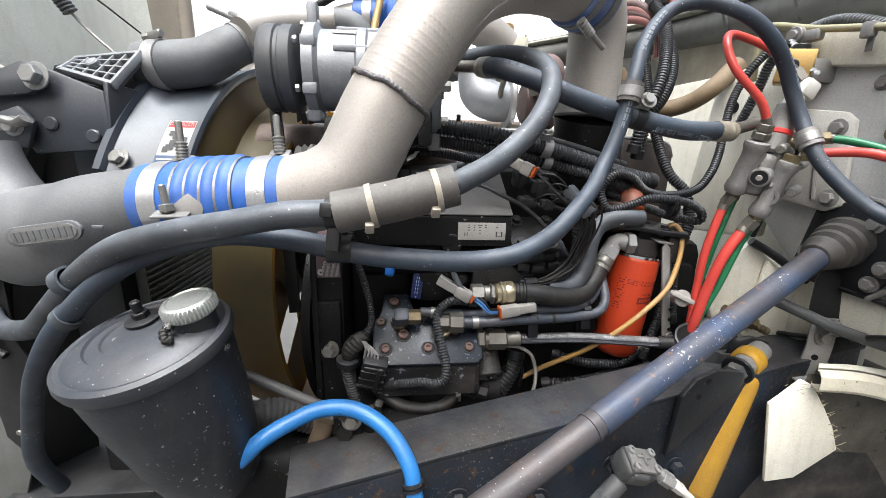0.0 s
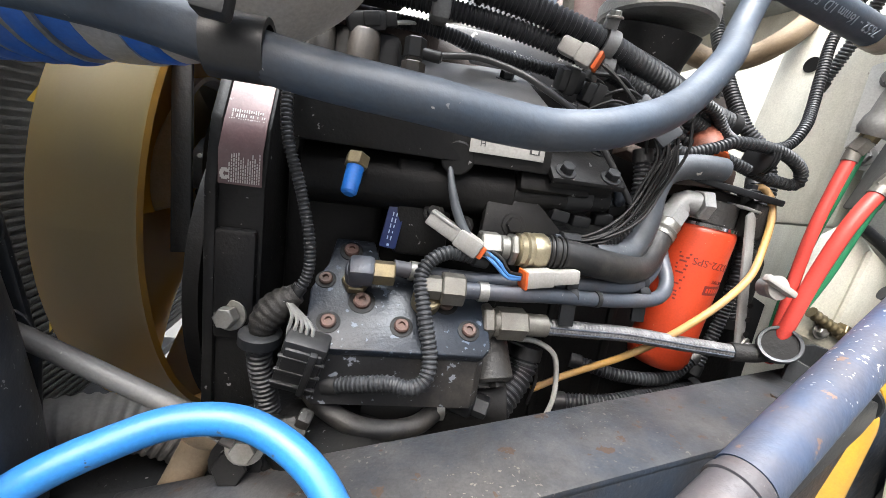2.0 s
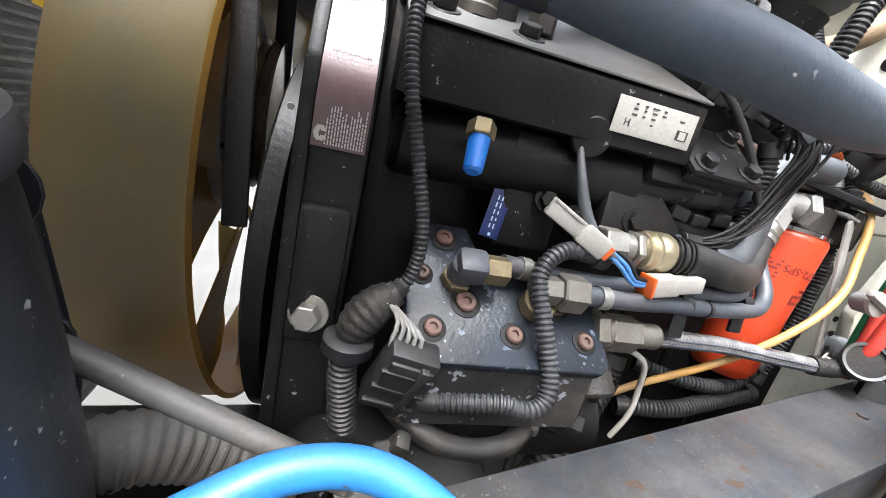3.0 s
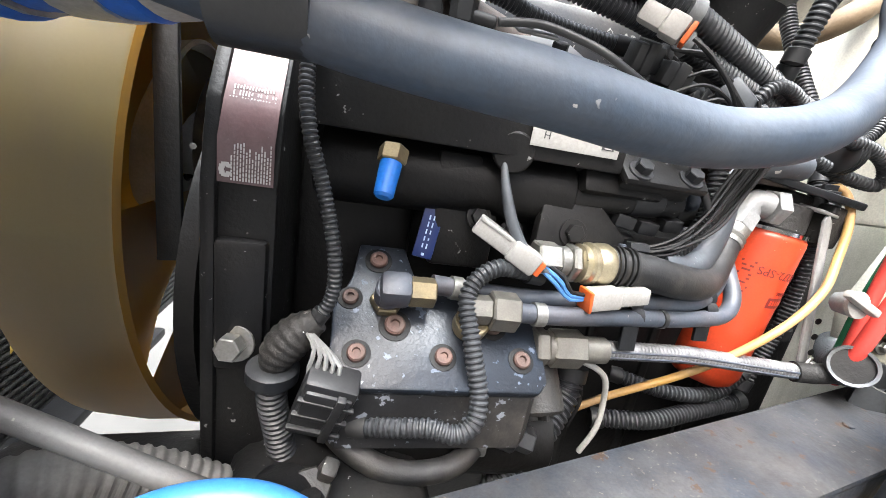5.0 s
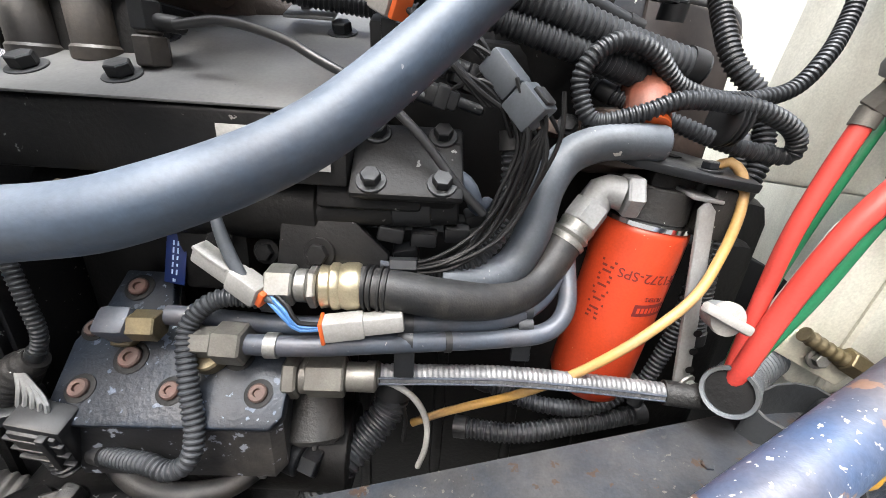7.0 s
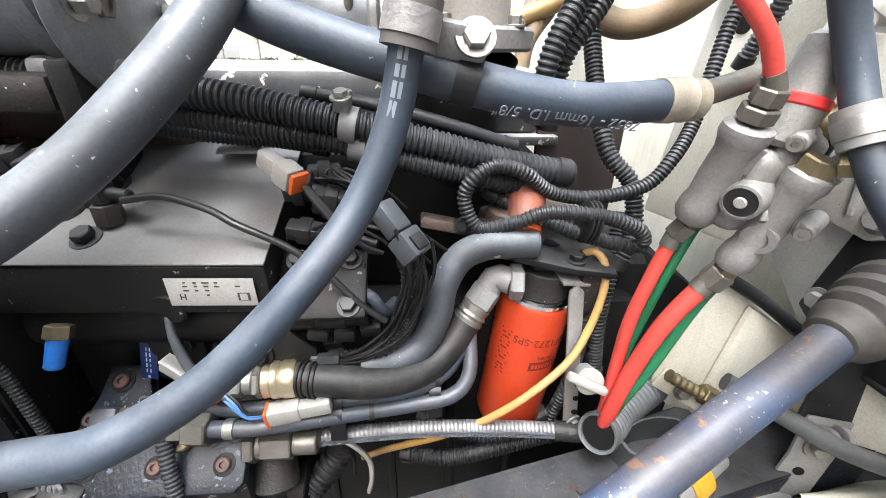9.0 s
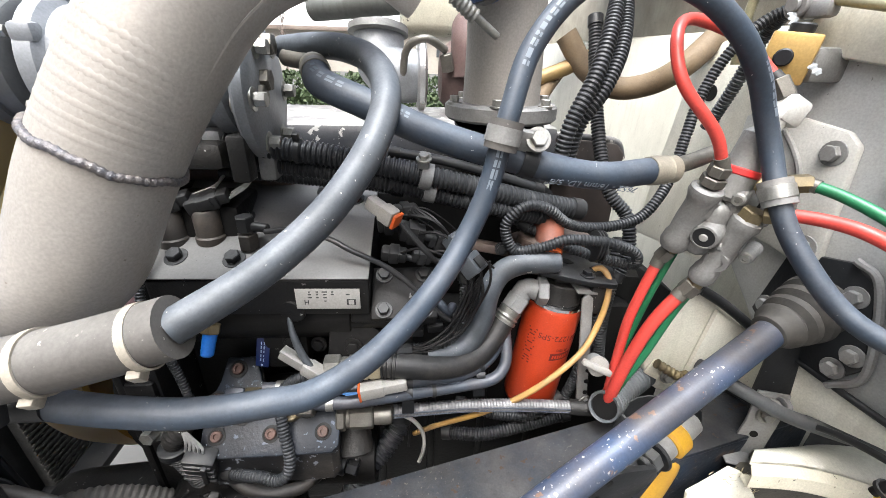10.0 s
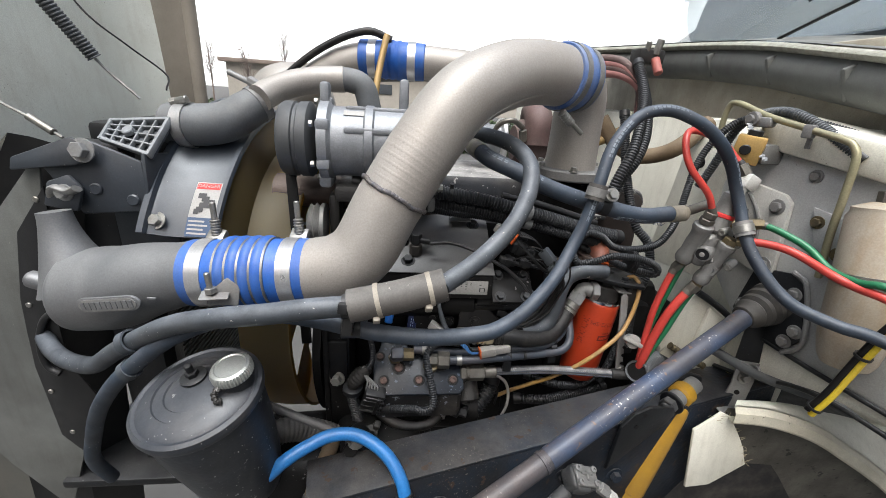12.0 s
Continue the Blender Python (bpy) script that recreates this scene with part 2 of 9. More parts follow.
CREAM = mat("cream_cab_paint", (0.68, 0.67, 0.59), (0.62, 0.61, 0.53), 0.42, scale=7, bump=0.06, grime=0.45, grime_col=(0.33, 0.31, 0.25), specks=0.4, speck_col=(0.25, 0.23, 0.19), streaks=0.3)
# soiled cream, its tone darkened to carry the shadow under the cowl
SHADED_CREAM = mat("soiled_shaded_cream", (0.36, 0.33, 0.26), (0.27, 0.25, 0.2), 0.6, scale=12, bump=0.25, grime=0.6, grime_col=(0.16, 0.13, 0.1), specks=0.5, speck_col=(0.08, 0.07, 0.06), streaks=0.3)
CREAM_DIRTY = mat("soiled_cream_fibreglass", (0.58, 0.56, 0.46), (0.50, 0.48, 0.38), 0.6, scale=14, bump=0.3, grime=0.5, grime_col=(0.24, 0.21, 0.16), chips=0.2, chip_col=(0.08, 0.075, 0.06), specks=0.6, speck_col=(0.07, 0.06, 0.045))
HOOD_IN = mat("pale_hood_inner", (0.66, 0.685, 0.63), (0.625, 0.65, 0.595), 0.5, scale=3.5, bump=0.12, grime=0.42, grime_col=(0.42, 0.40, 0.34), specks=0.55, speck_col=(0.3, 0.28, 0.25), streaks=0.24)
HOOD_EDGE = mat("brown_fibreglass_edge", (0.33, 0.29, 0.24), (0.26, 0.23, 0.19), 0.6, scale=8, bump=0.2, grime=0.4)
FENDER_OUT = mat("grey_green_fender", (0.085, 0.087, 0.077), (0.07, 0.071, 0.063), 0.4, scale=4, bump=0.06, grime=0.45, grime_col=(0.12, 0.11, 0.09), streaks=0.35, specks=0.15, speck_col=(0.03, 0.03, 0.03))
PLATE_GREY = mat("blue_grey_panel", (0.44, 0.452, 0.45), (0.35, 0.362, 0.365), 0.42, 0.0, scale=9, bump=0.08, grime=0.5, grime_col=(0.33, 0.32, 0.28), dust=0.3, specks=0.3, speck_col=(0.05, 0.05, 0.05), streaks=0.3)
PALE_CAST = mat("pale_cast_plate", (0.5, 0.5, 0.475), (0.43, 0.43, 0.405), 0.5, 0.05, scale=18, bump=0.15, grime=0.5, grime_col=(0.3, 0.28, 0.24), specks=0.3, speck_col=(0.12, 0.11, 0.1))
BLUE_DULL = mat("smudged_blue_silicone", (0.03, 0.10, 0.33), (0.09, 0.15, 0.3), 0.5, scale=16, bump=0.08, grime=0.7, grime_col=(0.24, 0.25, 0.28), dust=0.4, dust_col=(0.36, 0.37, 0.4), streaks=0.4)
DARK_STEEL = mat("dark_painted_steel", (0.009, 0.0105, 0.013), (0.0055, 0.0064, 0.0078), 0.42, 0.1, scale=15, bump=0.2, grime=0.4, grime_col=(0.03, 0.027, 0.024), dust=0.4, dust_col=(0.12, 0.12, 0.12), specks=0.3, speck_col=(0.25, 0.25, 0.25), spec=0.4)
BLUE_STEEL = mat("blue_grey_bracket_steel", (0.036, 0.044, 0.055), (0.026, 0.031, 0.039), 0.42, 0.1, scale=12, bump=0.12, grime=0.4, grime_col=(0.06, 0.056, 0.05), dust=0.5, dust_col=(0.18, 0.185, 0.19), specks=0.2, speck_col=(0.25, 0.25, 0.25))
BRACKET_DARK = mat("dusty_dark_bracket", (0.055, 0.06, 0.065), (0.035, 0.039, 0.043), 0.5, 0.1, scale=16, bump=0.2, grime=0.5, grime_col=(0.09, 0.08, 0.07), dust=0.4, dust_col=(0.16, 0.15, 0.14), specks=0.4, speck_col=(0.25, 0.25, 0.24))
BOX_STEEL = mat("dusty_box_steel", (0.035, 0.037, 0.039), (0.022, 0.024, 0.026), 0.55, 0.1, scale=14, bump=0.25, grime=0.5, grime_col=(0.05, 0.045, 0.04), dust=0.7, dust_col=(0.13, 0.125, 0.12), specks=0.5, speck_col=(0.12, 0.115, 0.11), spec=0.25)
BRACKET = mat("grey_bracket_steel", (0.23, 0.235, 0.235), (0.17, 0.17, 0.17), 0.55, 0.2, scale=22, bump=0.08, grime=0.5, grime_col=(0.13, 0.1, 0.07))
TANK = mat("black_reservoir_paint", (0.016, 0.021, 0.029), (0.012, 0.0145, 0.018), 0.42, scale=11, bump=0.2, grime=0.35, grime_col=(0.06, 0.06, 0.062), dust=0.7, dust_col=(0.13, 0.14, 0.15), chips=0.16, chip_col=(0.32, 0.32, 0.31), specks=0.65, speck_col=(0.42, 0.42, 0.4), streaks=0.3)
LID = mat("dusty_reservoir_lid", (0.034, 0.04, 0.05), (0.02, 0.024, 0.031), 0.42, scale=12, bump=0.2, grime=0.5, grime_col=(0.13, 0.115, 0.10), dust=0.55, dust_col=(0.095, 0.098, 0.105), chips=0.12, chip_col=(0.3, 0.3, 0.29), specks=0.5, speck_col=(0.36, 0.36, 0.34))
SHROUD = mat("blue_grey_shroud", (0.036, 0.046, 0.061), (0.025, 0.032, 0.043), 0.4, scale=10, bump=0.1, grime=0.35, grime_col=(0.06, 0.06, 0.06), dust=0.35, dust_col=(0.14, 0.15, 0.155), specks=0.15, speck_col=(0.2, 0.2, 0.2))
FAN_MAT = mat("olive_fan_plastic", (0.09, 0.074, 0.032), (0.05, 0.044, 0.028), 0.5, scale=4, bump=0.05, grime=0.6, grime_col=(0.035, 0.033, 0.028), dust=0.3, dust_col=(0.16, 0.13, 0.06), streaks=0.4)
for_light = FAN_MAT.node_tree.nodes  # thin plastic that lets daylight glow through
thin = for_light.new("ShaderNodeBsdfTranslucent")
thin.inputs["Color"].default_value = (0.72, 0.47, 0.07, 1)
blend = for_light.new("ShaderNodeMixShader")
blend.inputs[0].default_value = 0.4
FAN_MAT.node_tree.links.new(for_light["Principled BSDF"].outputs[0], blend.inputs[1])
FAN_MAT.node_tree.links.new(thin.outputs[0], blend.inputs[2])
FAN_MAT.node_tree.links.new(blend.outputs[0], for_light["Material Output"].inputs["Surface"])
HUB_GREY = mat("dusty_fan_hub", (0.30, 0.29, 0.26), (0.2, 0.195, 0.175), 0.5, 0.1, scale=14, bump=0.1, grime=0.5, grime_col=(0.1, 0.09, 0.07))
PALE_SPACER = mat("pale_steel_spacer", (0.45, 0.46, 0.48), (0.36, 0.37, 0.39), 0.35, 0.6, scale=30, bump=0.06, grime=0.3)
WORN_PULLEY = mat("worn_bronze_pulley", (0.16, 0.135, 0.10), (0.05, 0.046, 0.042), 0.4, 0.6, scale=24, bump=0.1, grime=0.4, grime_col=(0.03, 0.028, 0.025))
PRINT_BLUE = plain("blue_print_field", (0.03, 0.06, 0.12), 0.5)
OLIVE_PIPE = mat("olive_pipe", (0.34, 0.32, 0.2), (0.28, 0.26, 0.17), 0.4, 0.4, scale=20, bump=0.06, grime=0.3)
SKIRT = mat("oily_arch_skirt", (0.10, 0.095, 0.08), (0.055, 0.052, 0.043), 0.6, scale=16, bump=0.4, grime=0.8, grime_col=(0.032, 0.029, 0.023), chips=0.5, chip_col=(0.012, 0.011, 0.009), specks=0.6, speck_col=(0.02, 0.018, 0.015), streaks=0.5)
BLACK_PLASTIC = mat("black_plastic", (0.009, 0.0095, 0.0105), (0.0135, 0.014, 0.015), 0.42, scale=40, bump=0.08, grime=0.3, grime_col=(0.04, 0.038, 0.035), dust=0.4, dust_col=(0.12, 0.12, 0.12), spec=0.4)
GREY_PLASTIC = mat("grey_connector_plastic", (0.3036, 0.297, 0.2838), (0.2508, 0.2442, 0.231), 0.5, scale=40, bump=0.05, grime=0.4)
DARK_GREY_PLASTIC = mat("dark_grey_connector", (0.06, 0.068, 0.078), (0.042, 0.048, 0.055), 0.5, scale=40, bump=0.05, grime=0.3, grime_col=(0.09, 0.09, 0.09), specks=0.2, speck_col=(0.2, 0.2, 0.2))
ORANGE_SEAL = plain("orange_seal", (0.495, 0.0858, 0.0132), 0.5)
PALE_PLASTIC = mat("pale_grey_plastic", (0.22, 0.235, 0.25), (0.17, 0.182, 0.19), 0.5, scale=30, bump=0.05, grime=0.4)
CAST_DARK = mat("dark_casting", (0.017, 0.0168, 0.0162), (0.0105, 0.0102, 0.0098), 0.55, scale=22, bump=0.5, grime=0.4, grime_col=(0.05, 0.043, 0.036), specks=0.3, spec=0.4)
RUST_RED = mat("red_rusted_neck", (0.26, 0.075, 0.04), (0.16, 0.06, 0.04), 0.6, 0.1, scale=26, bump=0.25, grime=0.5, grime_col=(0.06, 0.045, 0.04))
BROWN_IRON = mat("rusty_brown_iron", (0.075, 0.0495, 0.039), (0.0525, 0.0375, 0.0315), 0.65, scale=20, bump=0.4, grime=0.4, dust=0.3, dust_col=(0.22, 0.18, 0.15))
MAROON = mat("maroon_turbo_iron", (0.0975, 0.05625, 0.0525), (0.0675, 0.04125, 0.0375), 0.65, scale=22, bump=0.4, grime=0.4, dust=0.4, dust_col=(0.28, 0.22, 0.2))
SHIELD = mat("brown_black_shield", (0.03, 0.022, 0.02), (0.02, 0.016, 0.015), 0.5, scale=10, bump=0.15, grime=0.5, grime_col=(0.06, 0.045, 0.038), dust=0.4, specks=0.3, speck_col=(0.2, 0.19, 0.18))
ROCKER = mat("peeling_rocker_paint", (0.025, 0.028, 0.034), (0.045, 0.048, 0.056), 0.5, scale=16, bump=0.25, chips=0.72, chip_col=(0.42, 0.41, 0.39), dust=0.95, dust_col=(0.52, 0.5, 0.47))
BROWN_HOSE = mat("brown_heat_wrap", (0.17, 0.12, 0.07), (0.12, 0.085, 0.05), 0.7, scale=24, bump=0.3, grime=0.3)
OCHRE_PIPE = mat("ochre_pipe", (0.36, 0.24, 0.09), (0.28, 0.19, 0.08), 0.5, 0.3, scale=20, bump=0.1, grime=0.3)
GOLD_BLOCK = mat("gold_anodised_block", (0.52, 0.34, 0.12), (0.44, 0.29, 0.1), 0.4, 0.6, scale=30, bump=0.06, grime=0.25)
CANISTER_MAT = mat("brown_aluminium_canister", (0.42, 0.38, 0.32), (0.33, 0.29, 0.23), 0.5, 0.15, scale=10, bump=0.1, grime=0.6, grime_col=(0.30, 0.19, 0.09), streaks=0.4, specks=0.3, speck_col=(0.15, 0.1, 0.06))
BOOT_RUBBER = mat("grey_boot_rubber", (0.032, 0.031, 0.029), (0.022, 0.0215, 0.02), 0.65, scale=22, bump=0.15, dust=0.5, dust_col=(0.1, 0.09, 0.08))
COWL_MAT = mat("dusty_cowl", (0.135, 0.142, 0.134), (0.10, 0.105, 0.10), 0.55, scale=8, bump=0.15, grime=0.5, grime_col=(0.05, 0.047, 0.04), dust=0.6, dust_col=(0.2, 0.2, 0.18), specks=0.3, speck_col=(0.25, 0.25, 0.22), streaks=0.3)
SEAL = mat("cowl_rubber_seal", (0.34, 0.34, 0.29), (0.26, 0.26, 0.22), 0.8, scale=60, bump=0.6, grime=0.5, grime_col=(0.14, 0.13, 0.11), specks=0.8, speck_col=(0.1, 0.1, 0.085))
CLOUD = bpy.data.materials.new("bright_overcast")
CLOUD.use_nodes = True
CLOUD.node_tree.nodes["Principled BSDF"].inputs["Emission Color"].default_value = (0.95, 0.98, 1.0, 1)
CLOUD.node_tree.nodes["Principled BSDF"].inputs["Emission Strength"].default_value = 0.75
GLASS = clear_glass("windshield_glass")
DARK_GLASS = mat("dark_cab_interior", (0.10, 0.115, 0.13), (0.08, 0.09, 0.1), 0.3, scale=4, bump=0.0, grime=0.1)
CHROME = plain("chrome", (0.75, 0.76, 0.78), 0.12, 1.0)
WHITE_LABEL = mat("white_label", (0.34, 0.335, 0.32), (0.29, 0.285, 0.27), 0.5, scale=30, bump=0.0, grime=0.45, grime_col=(0.22, 0.21, 0.19))
RED_PLATE = mat("worn_maroon_plate", (0.105, 0.058, 0.06), (0.075, 0.044, 0.047), 0.35, 0.2, scale=30, bump=0.05, grime=0.4, grime_col=(0.16, 0.125, 0.125), chips=0.25, chip_col=(0.25, 0.23, 0.23))
SILVER_PLATE = mat("bright_plate", (0.55, 0.55, 0.58), (0.45, 0.45, 0.48), 0.25, 0.7, scale=30, bump=0.03, grime=0.15)
BLUE_PLATE = plain("dark_blue_plate", (0.006, 0.018, 0.09), 0.4)
PRINT_DARK = plain("dark_print", (0.03, 0.03, 0.032), 0.6)
PRINT_LIGHT = plain("light_print", (0.46, 0.44, 0.43), 0.6)
ROD_STEEL = mat("weathered_rod_steel", (0.11, 0.108, 0.105), (0.07, 0.066, 0.062), 0.55, 0.2, scale=18, bump=0.15, grime=0.5, grime_col=(0.06, 0.045, 0.035), chips=0.4, chip_col=(0.2, 0.19, 0.17))
PRINT_PALE_BLUE = plain("pale_blue_print", (0.4, 0.5, 0.66), 0.6)
PRINT_FILTER = plain("maroon_print", (0.12, 0.012, 0.012), 0.45)
PRINT_HOSE = plain("pale_hose_print", (0.13, 0.155, 0.185), 0.6)
RED_PRINT = plain("red_print", (0.6, 0.03, 0.03), 0.5)
BRAID = mat("steel_braid", (0.22, 0.22, 0.225), (0.14, 0.14, 0.145), 0.45, 0.45, scale=60, bump=0.2, grime=0.4, grime_col=(0.15, 0.15, 0.15))
FINS = mat("radiator_core", (0.075, 0.075, 0.072), (0.05, 0.05, 0.048), 0.55, 0.3, scale=40, bump=0.4, grime=0.4, grime_col=(0.06, 0.055, 0.048))
CONCRETE = mat("yard_concrete", (0.085, 0.083, 0.08), (0.065, 0.064, 0.06), 0.85, scale=1.5, bump=0.3, grime=0.4, grime_col=(0.09, 0.087, 0.08))
WIRE_BLUE = plain("blue_wire", (0.05, 0.16, 0.38), 0.45)
WIRE_BLACK = mat("black_wire", (0.006, 0.006, 0.0065), (0.009, 0.009, 0.009), 0.5, scale=60, bump=0.0, grime=0.2, grime_col=(0.03, 0.03, 0.03), spec=0.3)
LEAD_BLACK = mat("glossy_black_lead", (0.012, 0.0125, 0.0135), (0.02, 0.02, 0.021), 0.35, scale=40, bump=0.05, grime=0.3, grime_col=(0.06, 0.058, 0.055))
WIRE_WHITE = mat("white_wire", (0.396, 0.396, 0.3762), (0.33, 0.33, 0.3102), 0.45, scale=30, bump=0.0, grime=0.3)
HEDGE = mat("hedge_leaf", (0.055, 0.085, 0.03), (0.035, 0.06, 0.02), 0.7, scale=3, bump=0.1, grime=0.1, vary=0.4)
BARK = mat("bare_twigs", (0.26, 0.21, 0.18), (0.2, 0.16, 0.145), 0.8, scale=4, bump=0.2, grime=0.1)
STUCCO = mat("pale_stucco", (0.52, 0.49, 0.43), (0.48, 0.45, 0.4), 0.8, scale=0.6, bump=0.1, grime=0.2)
ROOF = mat("roof_edge", (0.30, 0.25, 0.21), (0.25, 0.2, 0.17), 0.8, scale=1, bump=0.2, grime=0.2)


# ---- builders ----
class Geo:
    """Gathers faces for one mesh."""

    def __init__(self):
        self.v, self.f = [], []

    def add(self, verts, faces, m=None):
        k = len(self.v)
        self.v += [tuple(m @ Vector(p)) if m is not None else tuple(p) for p in verts]
        self.f += [tuple(i + k for i in face) for face in faces]
        return self

    def box(self, size, m, bevel=0.002, seg=2):
        bm = bmesh.new()
        bmesh.ops.create_cube(bm, size=1.0)
        bmesh.ops.scale(bm, vec=size, verts=bm.verts)
        if bevel:
            bmesh.ops.bevel(bm, geom=bm.edges[:], offset=min(bevel, 0.45 * min(size)), segments=seg, profile=0.5, affect="EDGES")
        bm.verts.index_update()
        self.add([v.co for v in bm.verts], [[v.index for v in f.verts] for f in bm.faces], m)
        bm.free()
        return self

    def lathe(self, profile, m, seg=32):
        """A profile of (radius, height) turned about the matrix's own z."""
        ring = len(profile)
        vs = [(r * math.cos(2 * math.pi * a / seg), r * math.sin(2 * math.pi * a / seg), z) for a in range(seg) for r, z in profile]
        fs = [(a * ring + b, ((a + 1) % seg) * ring + b, ((a + 1) % seg) * ring + b + 1, a * ring + b + 1) for a in range(seg) for b in range(ring - 1)]
        if profile[0][0] > 1e-6:
            fs.append(tuple(a * ring for a in reversed(range(seg))))
        if profile[-1][0] > 1e-6:
            fs.append(tuple(a * ring + ring - 1 for a in range(seg)))
        return self.add(vs, fs, m)

    def rod(self, a, b, r, r2=None, seg=24, bevel=0.0015):
        a, b = Vector(a), Vector(b)
        h = (b - a).length
        r2 = r if r2 is None else r2
        e = min(bevel, h / 3, r / 2, r2 / 2)
        return self.lathe([(r - e, 0), (r, e), (r2, h - e), (r2 - e, h)], along(a, b), seg)

    def hexa(self, a, b, r):
        a, b = Vector(a), Vector(b)
        h = (b - a).length
        e = r * 0.1
        return self.lathe([(r * 0.9, 0), (r, e), (r, h - e), (r * 0.9, h)], along(a, b), 6)

    def prism(self, outline, depth, m, bevel=0.002):
        """An outline in the matrix's x and y, given depth along its z."""
        bm = bmesh.new()
        low = [bm.verts.new((x, y, 0)) for x, y in outline]
        face = bm.faces.new(low)
        out = bmesh.ops.extrude_face_region(bm, geom=[face])
        bmesh.ops.translate(bm, vec=(0, 0, depth), verts=[g for g in out["geom"] if isinstance(g, bmesh.types.BMVert)])
        bmesh.ops.recalc_face_normals(bm, faces=bm.faces[:])
        if bevel:
            bmesh.ops.bevel(bm, geom=bm.edges[:], offset=bevel, segments=2, profile=0.5, affect="EDGES")
        bm.verts.index_update()
        self.add([v.co for v in bm.verts], [[v.index for v in f.verts] for f in bm.faces], m)
        bm.free()
        return self

    def sweep(self, points, r, seg=14, step=0.006, pitch=0.0, depth=0.13, smooth=True, flat=1.0):
        """A tube through the points; with a pitch it is corrugated."""
        path = curve_through(points, step if not pitch else pitch / 4, smooth)
        d = np.diff(path, axis=0)
        tan = np.vstack([d[:1], d[:-1] + d[1:], d[-1:]])
        tan /= np.linalg.norm(tan, axis=1)[:, None]
        up = np.array([0, 0, 1.0]) if abs(tan[0][2]) < 0.9 else np.array([1.0, 0, 0])
        rings, k = [], len(path)
        ang = np.arange(seg) * 2 * np.pi / seg
        rad = r(np.linspace(0, 1, k)) if callable(r) else np.full(k, r)
        for i in range(k):
            side = np.cross(tan[i], up)
            side /= np.linalg.norm(side)
            up = np.cross(side, tan[i])
            q = rad[i] * ((1 - depth) if pitch and i % 4 > 1 else 1.0)
            rings.append(path[i] + q * (np.cos(ang)[:, None] * side + flat * np.sin(ang)[:, None] * up))
        vs = np.concatenate(rings)
        fs = [(i * seg + j, i * seg + (j + 1) % seg, (i + 1) * seg + (j + 1) % seg, (i + 1) * seg + j) for i in range(k - 1) for j in range(seg)]
        fs += [tuple(reversed(range(seg))), tuple((k - 1) * seg + j for j in range(seg))]
        return self.add(vs.tolist(), fs)


def along(a, b):
    """A pose at a whose z points to b."""
    a, b = Vector(a), Vector(b)
    return Matrix.Translation(a) @ (b - a).to_track_quat("Z", "Y").to_matrix().to_4x4()


def curve_through(points, step, smooth=True):
    p = np.array([tuple(q) for q in points], float)
    if len(p) > 2 and smooth:
        p2 = np.vstack([2 * p[0] - p[1], p, 2 * p[-1] - p[-2]])
        out = []
        for i in range(1, len(p2) - 2):
            a, b, c, e = p2[i - 1], p2[i], p2[i + 1], p2[i + 2]
            t = np.linspace(0, 1, 24, endpoint=False)[:, None]
            out.append(0.5 * (2 * b + (c - a) * t + (2 * a - 5 * b + 4 * c - e) * t**2 + (3 * b - a - 3 * c + e) * t**3))
        p = np.vstack(out + [p[-1:]])
    s = np.r_[0, np.cumsum(np.linalg.norm(np.diff(p, axis=0), axis=1))]
    u = np.linspace(0, s[-1], max(int(s[-1] / step), 2) + 1)
    return np.stack([np.interp(u, s, p[:, i]) for i in range(3)], 1)


def point_on(points, f):
    """The place and direction at a share f of the curve's length."""
    c = curve_through(points, 0.002)
    i = min(max(int(f * (len(c) - 1)), 1), len(c) - 2)
    return Vector(c[i]), Vector(c[i + 1] - c[i - 1]).normalized()


def part(name, geo, material, parent=None, label="", sharp=38):
    me = bpy.data.meshes.new(name)
    me.from_pydata(geo.v, [], geo.f)
    me.validate()
    me.materials.append(material)
    for p in me.polygons:
        p.use_smooth = True
    me.set_sharp_from_angle(angle=radians(sharp))
    ob = new(name, me)
    if parent is not None:
        ob.parent = parent
        inv = Matrix.Translation(-BASES[parent.name]) if parent.type == "EMPTY" else Matrix.Identity(4)
        ob.matrix_parent_inverse = inv
    if label:
        ob["label"] = label
    return ob


BASES = {}


def thing(name, base, label, category, group="", kind="", shift=(0, 0, 0)):
    """A top-level thing; its parts are drawn about base and carried by shift."""
    ob = new(name)
    BASES[ob.name] = Vector(base)
    ob.location = Vector(base) + Vector(shift)
    ob.empty_display_size = 0.02
    return tagged(ob, label, category, group, kind)


def bolt(parent, p, n, r=0.008, h=0.007, material=None, washer=True):
    """A hex bolt head with its washer, at p, looking along n."""
    p, n = Vector(p), Vector(n).normalized()
    g = Geo()
    if washer:
        g.rod(p - n * 0.001, p + n * 0.0015, r * 1.5, seg=18, bevel=0.0004)
    g.hexa(p + n * 0.0015, p + n * (0.0015 + h), r)
    return part("bolt", g, material or STEEL, parent)


def clip_band(parent, p, d, r, width, material, name="clamp_band", thick=0.0015):
    """A band round a tube at p, along d."""
    p, d = Vector(p), Vector(d).normalized()
    g = Geo().lathe([(r, -width / 2), (r + thick, -width / 2), (r + thick, width / 2), (r, width / 2), (r, -width / 2)], along(p, p + d), 28)
    return part(name, g, material, parent)


